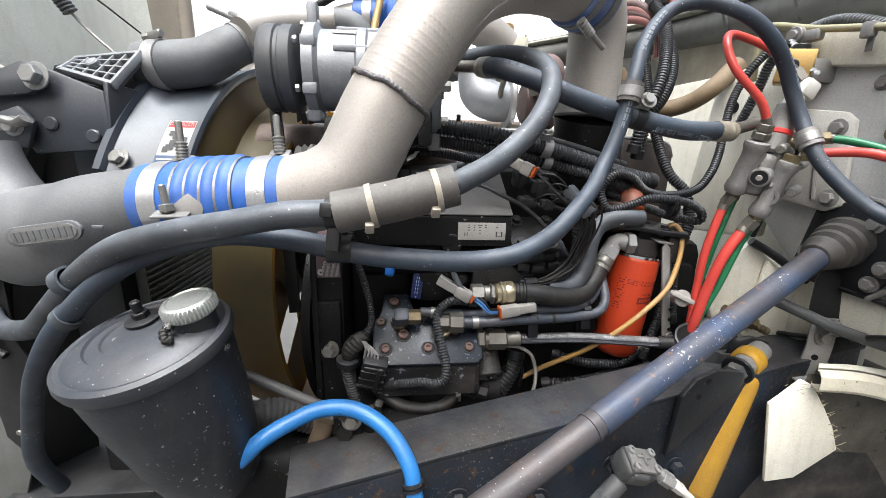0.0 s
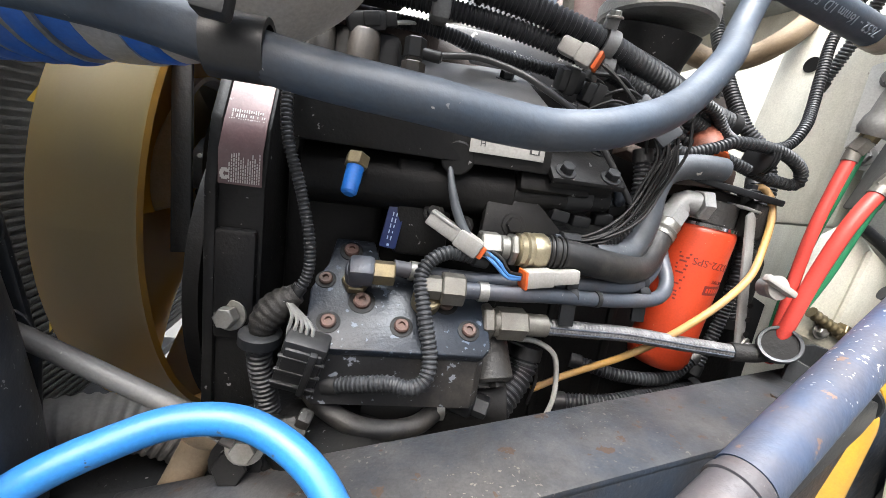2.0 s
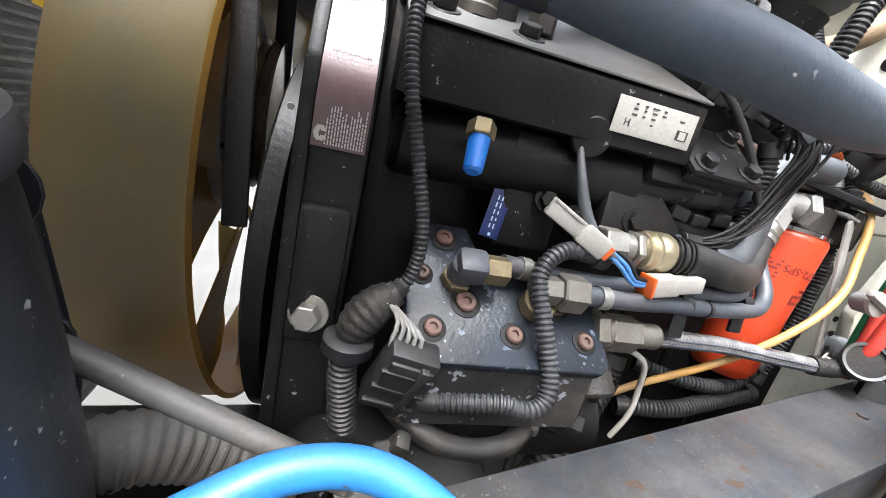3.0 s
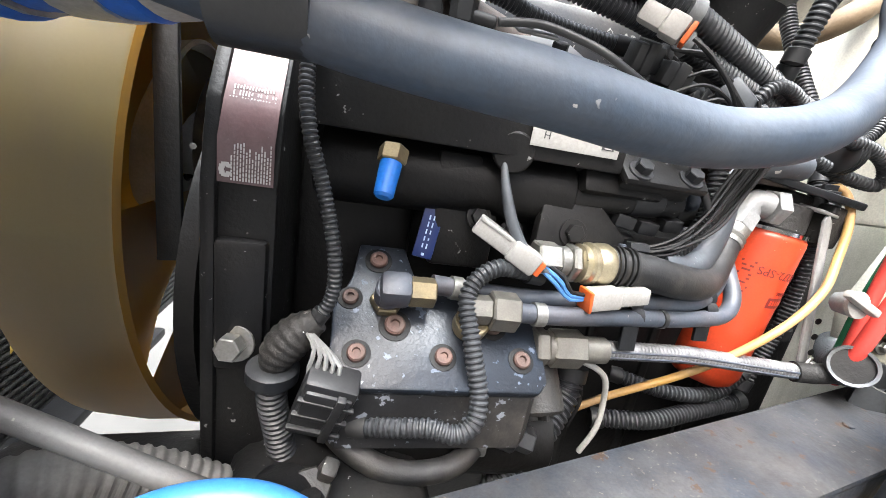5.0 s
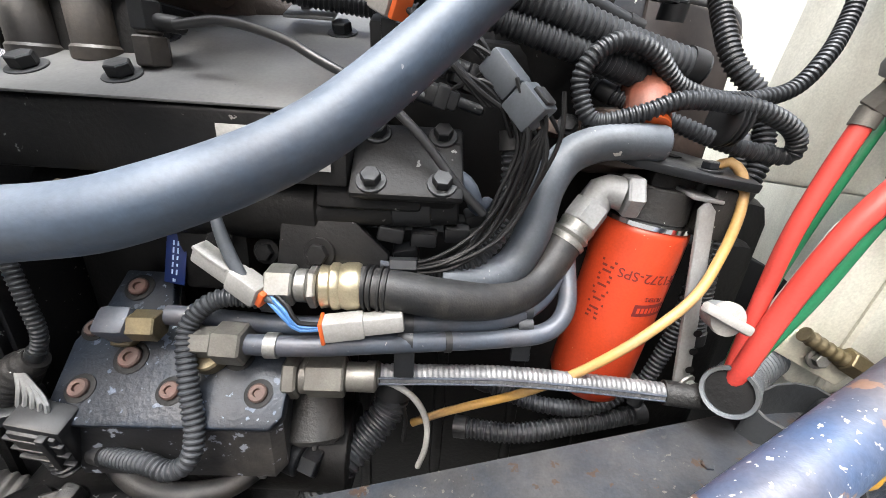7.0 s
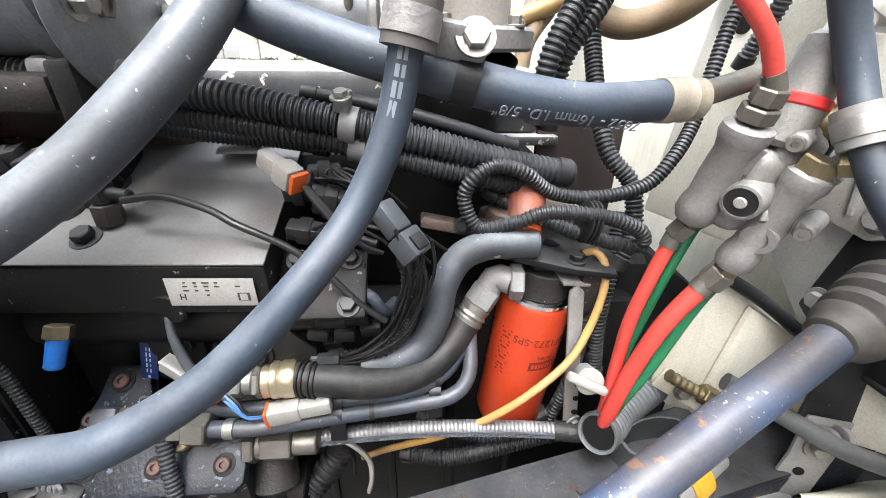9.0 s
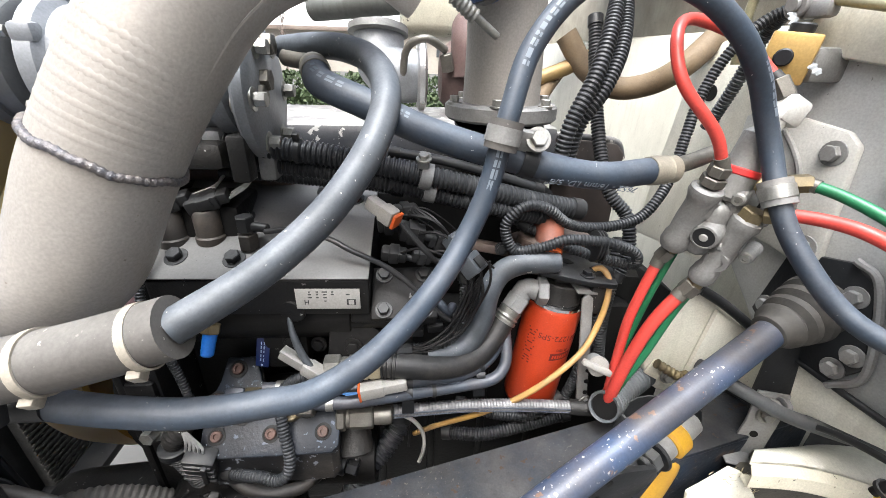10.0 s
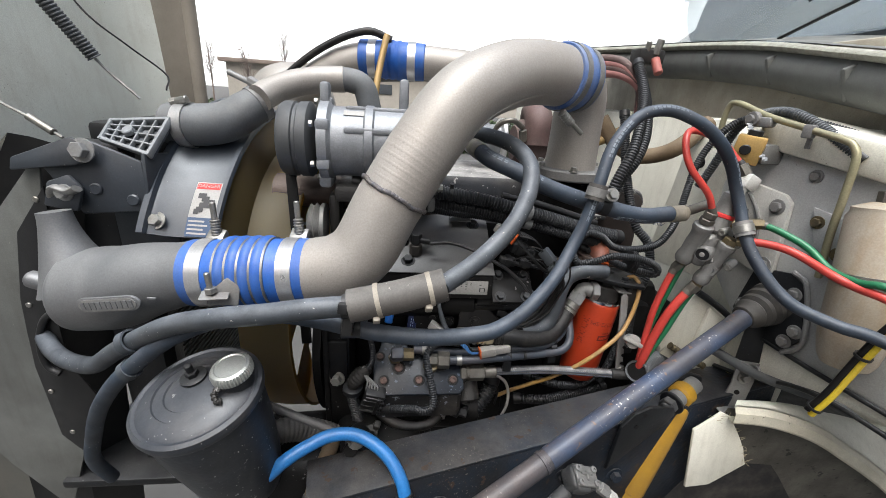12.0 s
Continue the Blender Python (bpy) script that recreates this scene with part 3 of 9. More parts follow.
def bars(parent, m, rows, material, name="print_bar", thick=0.0004):
    """Unreadable print: rows of (x, y, width, height) on the matrix's x and y."""
    g = Geo()
    for x, y, w, h in rows:
        g.box((w, h, thick), m @ Matrix.Translation((x, y, thick / 2)), 0)
    ob = part(name, g, material, parent)
    return tagged(ob, kind="stuff") if len(rows) > 1 else ob


def lettering(parent, text, m, size, material, bend=None, name="lettering"):
    """Words as a thin mesh on the matrix's x and y; bend maps them onto a round body."""
    c = bpy.data.curves.new(name, "FONT")
    c.body, c.size, c.align_x, c.align_y, c.extrude, c.resolution_u = text, size, "CENTER", "CENTER", 0.0002, 3
    tmp = new("tmp", c)
    me = bpy.data.meshes.new_from_object(tmp.evaluated_get(bpy.context.evaluated_depsgraph_get()))
    bpy.data.objects.remove(tmp)
    g = Geo()
    for v in me.vertices:
        g.v.append(tuple(bend(v.co) if bend else m @ v.co))
    g.f = [tuple(p.vertices) for p in me.polygons]
    bpy.data.meshes.remove(me)
    return part(name, g, material, parent)


EY = 6.0  # the truck's length lies this many degrees off x
EX = Vector((math.cos(radians(EY)), math.sin(radians(EY)), 0))
EV = Vector((-math.sin(radians(EY)), math.cos(radians(EY)), 0))
UP = Vector((0, 0, 1))


# ---- the large structure ----
def ground():
    g = Geo()
    g.add([(-200, -200, 0), (200, -200, 0), (200, 200, 0), (-200, 200, 0)], [(0, 1, 2, 3)])
    tagged(part("ground", g, CONCRETE), "pale grey concrete yard under the truck", "ground", kind="structure")


def engine_block():
    t = thing("engine_block", (0.05, 0.85, 0.75), "black-painted oily diesel engine block and cylinder head", "engine")
    part("crankcase", Geo().box((0.62, 0.5, 0.42), pose(0.17, 0.965, 1.02, 0, 0, EY), 0.02), BLACK_IRON_HOLLOWS, t)
    part("oil_pan", Geo().box((0.6, 0.36, 0.2), pose(0.17, 0.95, 0.74, 0, 0, EY), 0.04), BLACK_IRON_HOLLOWS, t)
    part("cylinder_head", Geo().box((0.5, 0.3, 0.17), pose(0.10, 0.90, 1.31, 0, 0, EY), 0.012), BLACK_IRON_HOLLOWS, t)
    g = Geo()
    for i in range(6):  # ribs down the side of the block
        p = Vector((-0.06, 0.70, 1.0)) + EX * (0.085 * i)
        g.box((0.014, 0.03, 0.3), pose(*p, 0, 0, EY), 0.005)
    part("block_rib", g, BLACK_IRON_HOLLOWS, t)
    # the fuel gallery that runs along the side
    a, b = Vector((-0.115, 0.645, 1.258)), Vector((0.10, 0.66, 1.262))
    part("gallery", Geo().rod(a, b, 0.03, bevel=0.006), BLACK_IRON_HOLLOWS, t)
    part("gallery_block", Geo().box((0.055, 0.05, 0.075), pose(0.008, 0.66, 1.225, 0, 0, EY), 0.005), BLACK_PAINT, t)
    part("gallery_boss", Geo().box((0.035, 0.03, 0.026), pose(-0.004, 0.64, 1.268, -12, 0, EY), 0.003), BLACK_PAINT, t)
    part("gallery_tube", Geo().rod((0.04, 0.64, 1.258), (0.20, 0.652, 1.27), 0.013), BLACK_PAINT, t)
    part("gallery_tube", Geo().rod((0.15, 0.65, 1.268), (0.18, 0.652, 1.27), 0.016), DARK_STEEL, t)
    part("round_plug", Geo().rod((0.035, 0.63, 1.292), (0.034, 0.615, 1.290), 0.016), BLACK_PAINT, t)
    for p in ((0.02, 0.632, 1.235), (0.052, 0.64, 1.225)):
        bolt(t, p, (0, -1, 0.25), 0.007, 0.006, BLACK_PAINT)
    g = Geo().prism([(-0.04, -0.03), (0.04, -0.03), (0.045, 0.0), (0.018, 0.025), (-0.035, 0.025)], 0.012, pose(0.105, 0.64, 1.232, 78, 0, EY))
    lug = part("lifting_plate", g, BLACK_PAINT, t)
    bolt(lug, (0.10, 0.626, 1.234), (0, -1, 0.2), 0.008, 0.006, BLACK_PAINT)
    part("side_bracket", Geo().box((0.075, 0.02, 0.03), pose(0.135, 0.645, 1.275, 70, 0, EY), 0.004), BLACK_PAINT, t)
    g = Geo()
    for k, (x, z) in enumerate(((0.15, 1.248), (0.175, 1.245), (0.2, 1.25), (0.16, 1.228), (0.215, 1.262))):
        g.box((0.02, 0.014, 0.012), pose(x, 0.645 + 0.004 * k, z, 5 * k, 10 - 7 * k, EY), 0.002)
    part("injector_fitting", g, DARK_STEEL, t)
    part("fuel_line", Geo().sweep([(0.145, 0.63, 1.228), (0.18, 0.636, 1.226), (0.208, 0.645, 1.23), (0.215, 0.65, 1.25)], 0.0028, 8), STEEL_TUBE, t)
    part("union_nut", Geo().hexa((0.152, 0.629, 1.228), (0.172, 0.633, 1.2275), 0.0065), DARK_STEEL, t)
    part("injector_line", Geo().sweep([(0.186, 0.648, 1.3), (0.205, 0.645, 1.29), (0.214, 0.65, 1.272), (0.222, 0.67, 1.27)], 0.006, 10), STEEL_TUBE, t)
    # upper rear of the head: rusty bracketry between the looms and the filter
    part("rear_bracket", Geo().box((0.07, 0.012, 0.03), pose(0.275, 0.735, 1.325, 80, 12, EY), 0.003), BROWN_IRON, t)
    for dx in (0.0, 0.02):
        bolt(t, (0.285 + dx, 0.722, 1.33), (0, -1, 0.3), 0.006, 0.006, DARK_STEEL)
    part("thermostat_housing", Geo().rod((0.34, 0.74, 1.30), (0.34, 0.74, 1.345), 0.035, 0.03).box((0.12, 0.1, 0.05), pose(0.36, 0.80, 1.31, 0, 0, EY), 0.01), BROWN_IRON, t)
    part("seal_neck", Geo().rod((0.347, 0.710, 1.336), (0.35, 0.745, 1.362), 0.0165, 0.021), RUST_RED, t)
    part("flywheel_housing", Geo().box((0.07, 0.36, 0.40), pose(0.475, 0.95, 1.07, 0, 0, EY), 0.03), BLACK_IRON_HOLLOWS, t)


def rocker_cover():
    t = thing("rocker_cover", (0.05, 0.9, 1.38), "rocker cover with peeling black paint and a dusty pale top", "engine cover")
    part("cover_body", Geo().box((0.62, 0.24, 0.075), pose(0.06, 0.955, 1.432, 0, 0, EY), 0.012), ROCKER, t)
    part("cover_flange", Geo().box((0.66, 0.27, 0.012), pose(0.06, 0.955, 1.39, 0, 0, EY), 0.003), ROCKER, t)
    for i in range(6):
        bolt(t, Vector((-0.18, 0.826, 1.397)) + EX * 0.1 * i, UP, 0.007, 0.008)
    m = thing("exhaust_manifold", (-0.1, 0.78, 1.38), "rusty brown cast iron manifold with a smooth ridge", "manifold")
    part("manifold_runner", Geo().sweep([(-0.30, 0.76, 1.43), (-0.18, 0.765, 1.432), (-0.06, 0.775, 1.42), (0.06, 0.80, 1.395)], lambda u: 0.042 - 0.012 * u, 20, flat=0.8), BROWN_IRON, m)
    part("manifold_flange", Geo().box((0.05, 0.03, 0.06), pose(-0.02, 0.765, 1.41, 0, 0, EY), 0.008), BROWN_IRON, m)
    bolt(m, (-0.018, 0.748, 1.415), (0, -1, 0.2), 0.008, 0.006, BROWN_IRON)


def gear_cover():
    t = thing("front_gear_cover", (-0.15, 0.62, 0.9), "black gear cover speckled with chips, carrying a maroon data plate", "engine cover")
    out = [(0.0, -0.36), (0.0, -0.01), (0.012, 0.04), (0.035, 0.078), (0.075, 0.105), (0.14, 0.118), (0.3, 0.118), (0.3, -0.36)]

    def yz(m_x, scale=0.0):
        return Matrix.Translation((m_x, 0.583, 1.25)) @ Matrix.Rotation(radians(EY), 4, "Z") @ Matrix(((0, 0, 1, 0), (1, 0, 0, 0), (0, 1, 0, 0), (0, 0, 0, 1)))

    part("cover_shell", Geo().prism(out, 0.040, yz(-0.166), 0.004), BLACK_PAINT, t)
    rim = [(-0.006, -0.36), (-0.006, -0.01), (0.006, 0.045), (0.031, 0.085), (0.073, 0.113), (0.14, 0.126), (0.3, 0.126), (0.3, -0.36)]
    part("cover_rim", Geo().prism(rim, 0.01, yz(-0.173), 0.003), BLACK_PAINT, t)
    g = Geo().box((0.034, 0.014, 0.10), pose(-0.147, 0.585, 1.155, 0, 0, EY), 0.004)
    part("cover_rib", g, BLACK_PAINT, t)
    # black block added behind the cover to shut out daylight
    part("cover_back", Geo().box((0.10, 0.08, 0.6), pose(-0.085, 0.70, 1.1, 0, 0, EY), 0.01), BLACK_IRON_HOLLOWS, t)
    # the data plate follows the rounded shoulder
    prof = [(-0.0022, -0.008), (-0.0022, 0.02), (0.009, 0.043), (0.033, 0.081), (0.074, 0.1085)]

    def plate(i0, i1, material, name):
        c = Vector((-0.175, 0.583, 1.25))
        vs = []
        for v, w in prof[i0:i1]:
            for u in (0.012, 0.046):
                vs.append(c + EX * u + EV * v + UP * w)
        fs = [(2 * i, 2 * i + 1, 2 * i + 3, 2 * i + 2) for i in range(len(vs) // 2 - 1)]
        gg = Geo().add(vs, fs)
        gg.add([p + Vector((0, -0.0008, 0.0004)) for p in vs], [tuple(f) for f in fs])
        return part(name, gg, material, t)

    plate(0, 4, RED_PLATE, "data_plate")
    plate(3, 5, SILVER_PLATE, "upper_plate")
    rnd = random.Random(4)
    rows = []
    for i in range(14):
        x = 0.0205 + 0.0018 * i
        y = 0.001
        end = rnd.uniform(0.014, 0.025)
        while y < end:
            h = rnd.uniform(0.0012, 0.0038)
            rows.append((x, y + h / 2, 0.0008, h))
            y += h + 0.0007
    m = Matrix.Translation(Vector((-0.175, 0.583, 1.243)) + EV * -0.0032) @ Matrix.Rotation(radians(EY), 4, "Z") @ Matrix.Rotation(radians(90), 4, "X")
    bars(t, m, rows, PRINT_LIGHT)
    m2 = Matrix.Translation(Vector((-0.175, 0.583, 1.27)) + EV * -0.0025) @ Matrix.Rotation(radians(EY), 4, "Z") @ Matrix.Rotation(radians(64), 4, "X")
    bars(t, m2, [(0.0155 + 0.0018 * i, 0.002 + 0.0042 * j, 0.0008, rnd.uniform(0.0018, 0.0036)) for i in range(16) for j in range(9) if rnd.random() < 0.8], PRINT_LIGHT)
    g = Geo()
    for k in range(9):  # the emblem is an open ring
        a = radians(45 + 34 * k)
        g.box((0.003, 0.0024, 0.0005), m @ Matrix.Translation((0.0172 + 0.0025 * math.cos(a), 0.0075 + 0.0036 * math.sin(a), 0.0003)), 0)
    tagged(part("emblem", g, PRINT_LIGHT, t), kind="stuff")
    bolt(t, (-0.148, 0.578, 1.128), (-0.05, -1, 0.1), 0.0095, 0.012)
    part("bolt_lug", Geo().rod((-0.147, 0.60, 1.128), (-0.148, 0.58, 1.128), 0.014), DARK_STEEL, t)
    bolt(t, (-0.176, 0.5815, 1.262), (0, -1, 0), 0.0022, 0.001, STEEL, False)


def valve_cover():
    """The wedge-shaped black cover with a dusty grey lid."""
    t = thing("control_cover", (0.01, 0.65, 1.29), "wedge-shaped black cover with a dusty grey lid, caps and bolts", "engine cover")
    c = Vector((-0.118, 0.604, 1.287))
    m = Matrix.Translation(c) @ Matrix.Rotation(radians(4), 4, "Z") @ Matrix(((0, 0, 1, 0), (1, 0, 0, 0), (0, 1, 0, 0), (0, 0, 0, 1)))
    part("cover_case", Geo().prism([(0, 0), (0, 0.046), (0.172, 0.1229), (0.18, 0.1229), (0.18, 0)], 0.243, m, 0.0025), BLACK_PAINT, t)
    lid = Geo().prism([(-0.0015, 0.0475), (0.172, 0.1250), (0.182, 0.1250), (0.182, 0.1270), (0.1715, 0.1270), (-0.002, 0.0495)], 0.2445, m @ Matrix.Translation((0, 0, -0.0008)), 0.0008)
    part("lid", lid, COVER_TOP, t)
    e4 = Vector((math.cos(radians(4)), math.sin(radians(4)), 0))
    v4 = Vector((-e4.y, e4.x, 0))
    n = Vector((0, -0.408, 0.913))

    def top(u, s):
        """A place on the lid: u along the engine, s up its slope."""
        return c + e4 * u + v4 * (0.913 * s - 0.001) + UP * (0.0492 + 0.408 * s)

    for u, s in ((0.025, 0.03), (0.090, 0.027), (0.083, 0.094), (0.215, 0.13)):
        bolt(t, top(u, s), n, 0.0085, 0.008, DARK_STEEL)
    for u, s in ((0.012, 0.058), (0.054, 0.062)):  # capped sensors with angled plugs
        p = top(u, s)
        cap = part("sensor_cap", Geo().lathe([(0.0175, -0.006), (0.0175, 0.002), (0.0158, 0.004), (0.0155, 0.032), (0.0135, 0.035), (0.0, 0.035)], along(p, p + UP), 32), SENSOR_BROWN, t)
        hm = pose(*(p + UP * 0.043), 12, -14, 14)
        part("cap_head", Geo().box((0.036, 0.024, 0.017), hm, 0.003).box((0.016, 0.029, 0.013), hm @ Matrix.Translation((0.004, 0, 0.002)), 0.002).box((0.014, 0.018, 0.013), hm @ Matrix.Translation((0.022, 0, 0.001)), 0.002), BLACK_PLASTIC, cap)
        for k in range(3):
            q = p + Vector((0.028, 0.004 + 0.004 * k, 0.047 + 0.002 * k))
            part("wire", Geo().sweep([q, q + Vector((0.02, 0.012, 0.008)), (-0.062, 0.70 + 0.004 * k, 1.424)] if u < 0.03 else [q, q + Vector((0.012, 0.02, 0.008)), (-0.03 + 0.004 * k, 0.712, 1.424)], 0.0015, 7), WIRE_WHITE, cap)
    p = top(0.103, 0.044)
    stud = part("stud_bolt", Geo().hexa(p, p + UP * 0.019, 0.0115).rod(p + UP * 0.019, p + UP * 0.024, 0.008), SENSOR_BROWN, t)
    part("stud_plug", Geo().hexa(p + UP * 0.022, p + UP * 0.040, 0.0105).rod(p + Vector((0.006, 0, 0.028)), p + Vector((0.026, -0.001, 0.026)), 0.0055), BLACK_PLASTIC, stud)
    # the label on the front face
    lm = Matrix.Translation(Vector((0.079, 0.6145, 1.311))) @ Matrix.Rotation(radians(4), 4, "Z") @ Matrix.Rotation(radians(90), 4, "X")
    lab = part("label_plate", Geo().box((0.072, 0.0265, 0.0008), lm, 0.0003), WHITE_LABEL, t)
    rnd = random.Random(2)
    rows = [(x, y, rnd.uniform(0.002, 0.006), 0.0012) for y in (-0.0025, 0.002, 0.006, 0.0095) for x in np.arange(-0.02, 0.03, 0.0085) if rnd.random() < 0.72]
    bars(lab, lm @ Matrix.Translation((0, 0, 0.0005)), rows + [(0.026, -0.004, 0.010, 0.0075)], PRINT_DARK)
    g = Geo().box((0.006, 0.006, 0.0004), lm @ Matrix.Translation((0.026, -0.004, 0.0011)), 0)
    part("emblem", g, WHITE_LABEL, lab)
    lettering(lab, "H", lm @ Matrix.Rotation(radians(180), 4, "Z") @ Matrix.Translation((0.024, 0.004, 0.0006)), 0.008, PRINT_DARK)
    # a metal clip at the back edge
    part("edge_clip", Geo().box((0.042, 0.026, 0.003), pose(0.062, 0.738, 1.4035, 24, 0, 4), 0.0015).box((0.040, 0.004, 0.012), pose(0.062, 0.7505, 1.4125, 22, 0, 4), 0.001).box((0.008, 0.005, 0.012), pose(0.056, 0.741, 1.408, 24, 0, 4), 0.001), BRACKET, t)


def side_plate():
    t = thing("bolted_end_plate", (0.16, 0.64, 1.29), "small black end plate held by four bolts", "engine cover")
    m = pose(0.162, 0.645, 1.303, 38, 0, EY)
    part("plate", Geo().box((0.078, 0.066, 0.008), m, 0.003), BLACK_PAINT, t)
    part("plate_base", Geo().box((0.07, 0.06, 0.03), m @ Matrix.Translation((0, 0.004, -0.017)), 0.004), BLACK_IRON_HOLLOWS, t)
    n = m.to_3x3() @ Vector((0, 0, 1))
    for x in (-0.024, 0.024):
        for y in (-0.022, 0.022):
            bolt(t, m @ Vector((x, y, 0.004)), n, 0.007, 0.007, DARK_STEEL)


def fuel_pump():
    t = thing("air_compressor_head", (0.0, 0.6, 1.0), "compressor head in flaking blue-black paint with rusty bolts", "compressor head")
    tilt = 38
    m = pose(0.002, 0.5775, 1.139, tilt, 0, EY) @ Matrix.Translation((0, 0, -0.001))
    outline = [(-0.082, -0.022), (-0.075, -0.029), (0.075, -0.029), (0.083, -0.02), (0.083, 0.03), (0.07, 0.045), (0.0, 0.05), (-0.02, 0.06), (-0.03, 0.092), (-0.068, 0.092), (-0.072, 0.06), (-0.084, 0.03)]
    part("head_top", Geo().prism(outline, 0.012, m @ Matrix.Translation((0, 0, -0.012)), 0.002), PUMP_PAINT, t)
    lower = [(x * 0.965, y * 0.97 + 0.001) for x, y in outline]
    g, k = Geo(), len(lower)
    g.v = [tuple(m @ Vector((x, y, -0.011))) for x, y in lower] + [tuple(m @ Vector((x, y, -0.011)) - UP * 0.05) for x, y in lower]
    g.f = [(i, (i + 1) % k, k + (i + 1) % k, k + i) for i in range(k)] + [tuple(range(k)), tuple(k + i for i in reversed(range(k)))]
    part("head_body", g, PUMP_FRONT, t)
    part("cylinder", Geo().box((0.145, 0.10, 0.09), m @ Matrix.Translation((0, 0.03, -0.097)), 0.012), BLACK_IRON_HOLLOWS, t)
    n = m.to_3x3() @ Vector((0, 0, 1))

    def on(x, y, z=0.0):
        return m @ Vector((x, y, z))

    rust = mat("rusty_bolt", (0.11, 0.062, 0.05), (0.075, 0.05, 0.043), 0.6, 0.4, scale=60, bump=0.2)
    for x, y, r in ((-0.064, -0.004, 0.0055), (0.0, -0.004, 0.0055), (0.063, -0.004, 0.0055), (-0.037, 0.019, 0.0065), (-0.052, 0.076, 0.006), (0.042, 0.024, 0.0065), (-0.072, 0.04, 0.005)):
        # raised black disc stands for the shade of the bolt's recess
        b = part("counterbore", Geo().lathe([(r * 1.9, 0.0), (r * 1.9, 0.0008), (r * 1.6, 0.0011), (0.0, 0.0009)], along(on(x, y), on(x, y) + n), 22), BLACK_IRON_HOLLOWS, t)
        part("bolt", Geo().lathe([(r * 1.25, 0.0), (r * 1.25, 0.003), (r * 1.05, 0.0042), (r * 0.55, 0.0042), (r * 0.5, 0.002), (0.0, 0.002)], along(on(x, y, 0.0005), on(x, y, 1)), 22), rust, b)
    # brass elbow and nut of the rear line, straight nut of the front line
    p = on(-0.044, 0.038)
    part("elbow_base", Geo().hexa(p, p + n * 0.009, 0.0135), BRASS, t)
    e = part("elbow", Geo().rod(p + n * 0.009, p + n * 0.026, 0.011).box((0.024, 0.022, 0.024), Matrix.Translation(p + n * 0.022 + EX * 0.004) @ m.to_3x3().to_4x4(), 0.005), STEEL_TUBE, t)
    q = p + n * 0.022
    part("elbow_nut", Geo().hexa(q + EX * 0.014, q + EX * 0.034, 0.0115), BRASS, e)
    part("union", Geo().hexa((0.012, 0.588, 1.172), (0.034, 0.59, 1.172), 0.0115).hexa((0.034, 0.59, 1.172), (0.056, 0.591, 1.172), 0.0155), FIT_STEEL, t)
    part("union_base", Geo().rod(on(0.022, 0.022), on(0.022, 0.022) + n * 0.014, 0.014), BRASS, t)
    # the large side port with its reducing fittings
    a = Vector((0.078, 0.601, 1.139))
    part("port_nut", Geo().hexa(a, a + EX * 0.011, 0.0185).rod(a + EX * 0.011, a + EX * 0.02, 0.014).hexa(a + EX * 0.016, a + EX * 0.046, 0.0165).rod(a + EX * 0.046, a + EX * 0.07, 0.0115), FIT_STEEL, t)
    # governor cap below the port
    c0, c1 = Vector((0.092, 0.625, 1.115)), Vector((0.099, 0.598, 1.076))
    cap = part("governor_cap", Geo().rod(c0, c1, 0.021, 0.023, bevel=0.003), CAST_DARK, t)
    d = (c1 - c0).normalized()
    part("cap_vane", Geo().box((0.03, 0.004, 0.006), along(c1 + d * 0.002, c1 + d), 0.001).box((0.004, 0.03, 0.006), along(c1 + d * 0.002, c1 + d), 0.001), CAST_DARK, cap)
    part("lower_body", Geo().rod((-0.03, 0.625, 1.03), (0.12, 0.635, 1.03), 0.04).box((0.13, 0.08, 0.09), pose(0.04, 0.665, 1.04, 0, 0, EY), 0.015), BLACK_IRON_HOLLOWS, t)
    part("drain_boss", Geo().rod((0.06, 0.605, 1.055), (0.085, 0.60, 1.05), 0.016).hexa((0.085, 0.6, 1.05), (0.1, 0.597, 1.047), 0.012), DARK_STEEL, t)


def braided_hose():
    pts = [(0.148, 0.6175, 1.1345), (0.2, 0.629, 1.131), (0.255, 0.639, 1.128), (0.327, 0.65, 1.12), (0.395, 0.655, 1.115)]
    t = thing("braided_hose", pts[0], "steel braided hose with crimped ends beside the orange filter", "hose")
    part("braid", Geo().sweep(pts, 0.0088, 18, pitch=0.0045, depth=0.07), BRAID, t)
    dk = Geo()
    for off in (-1, 1):  # tracer strands in the braid
        dk.sweep([Vector(p) + Vector((0, -0.0083, 0.0028 * off)) for p in pts], 0.0011, 6)
    part("tracer", dk, STEEL_TUBE, t)
    part("crimp", Geo().rod(Vector(pts[0]) - EX * 0.012, pts[0], 0.0105), FIT_STEEL, t)
    part("end_sleeve", Geo().sweep([pts[-1], (0.42, 0.652, 1.117), (0.45, 0.648, 1.125)], 0.011, 16), CAST_DARK, t)


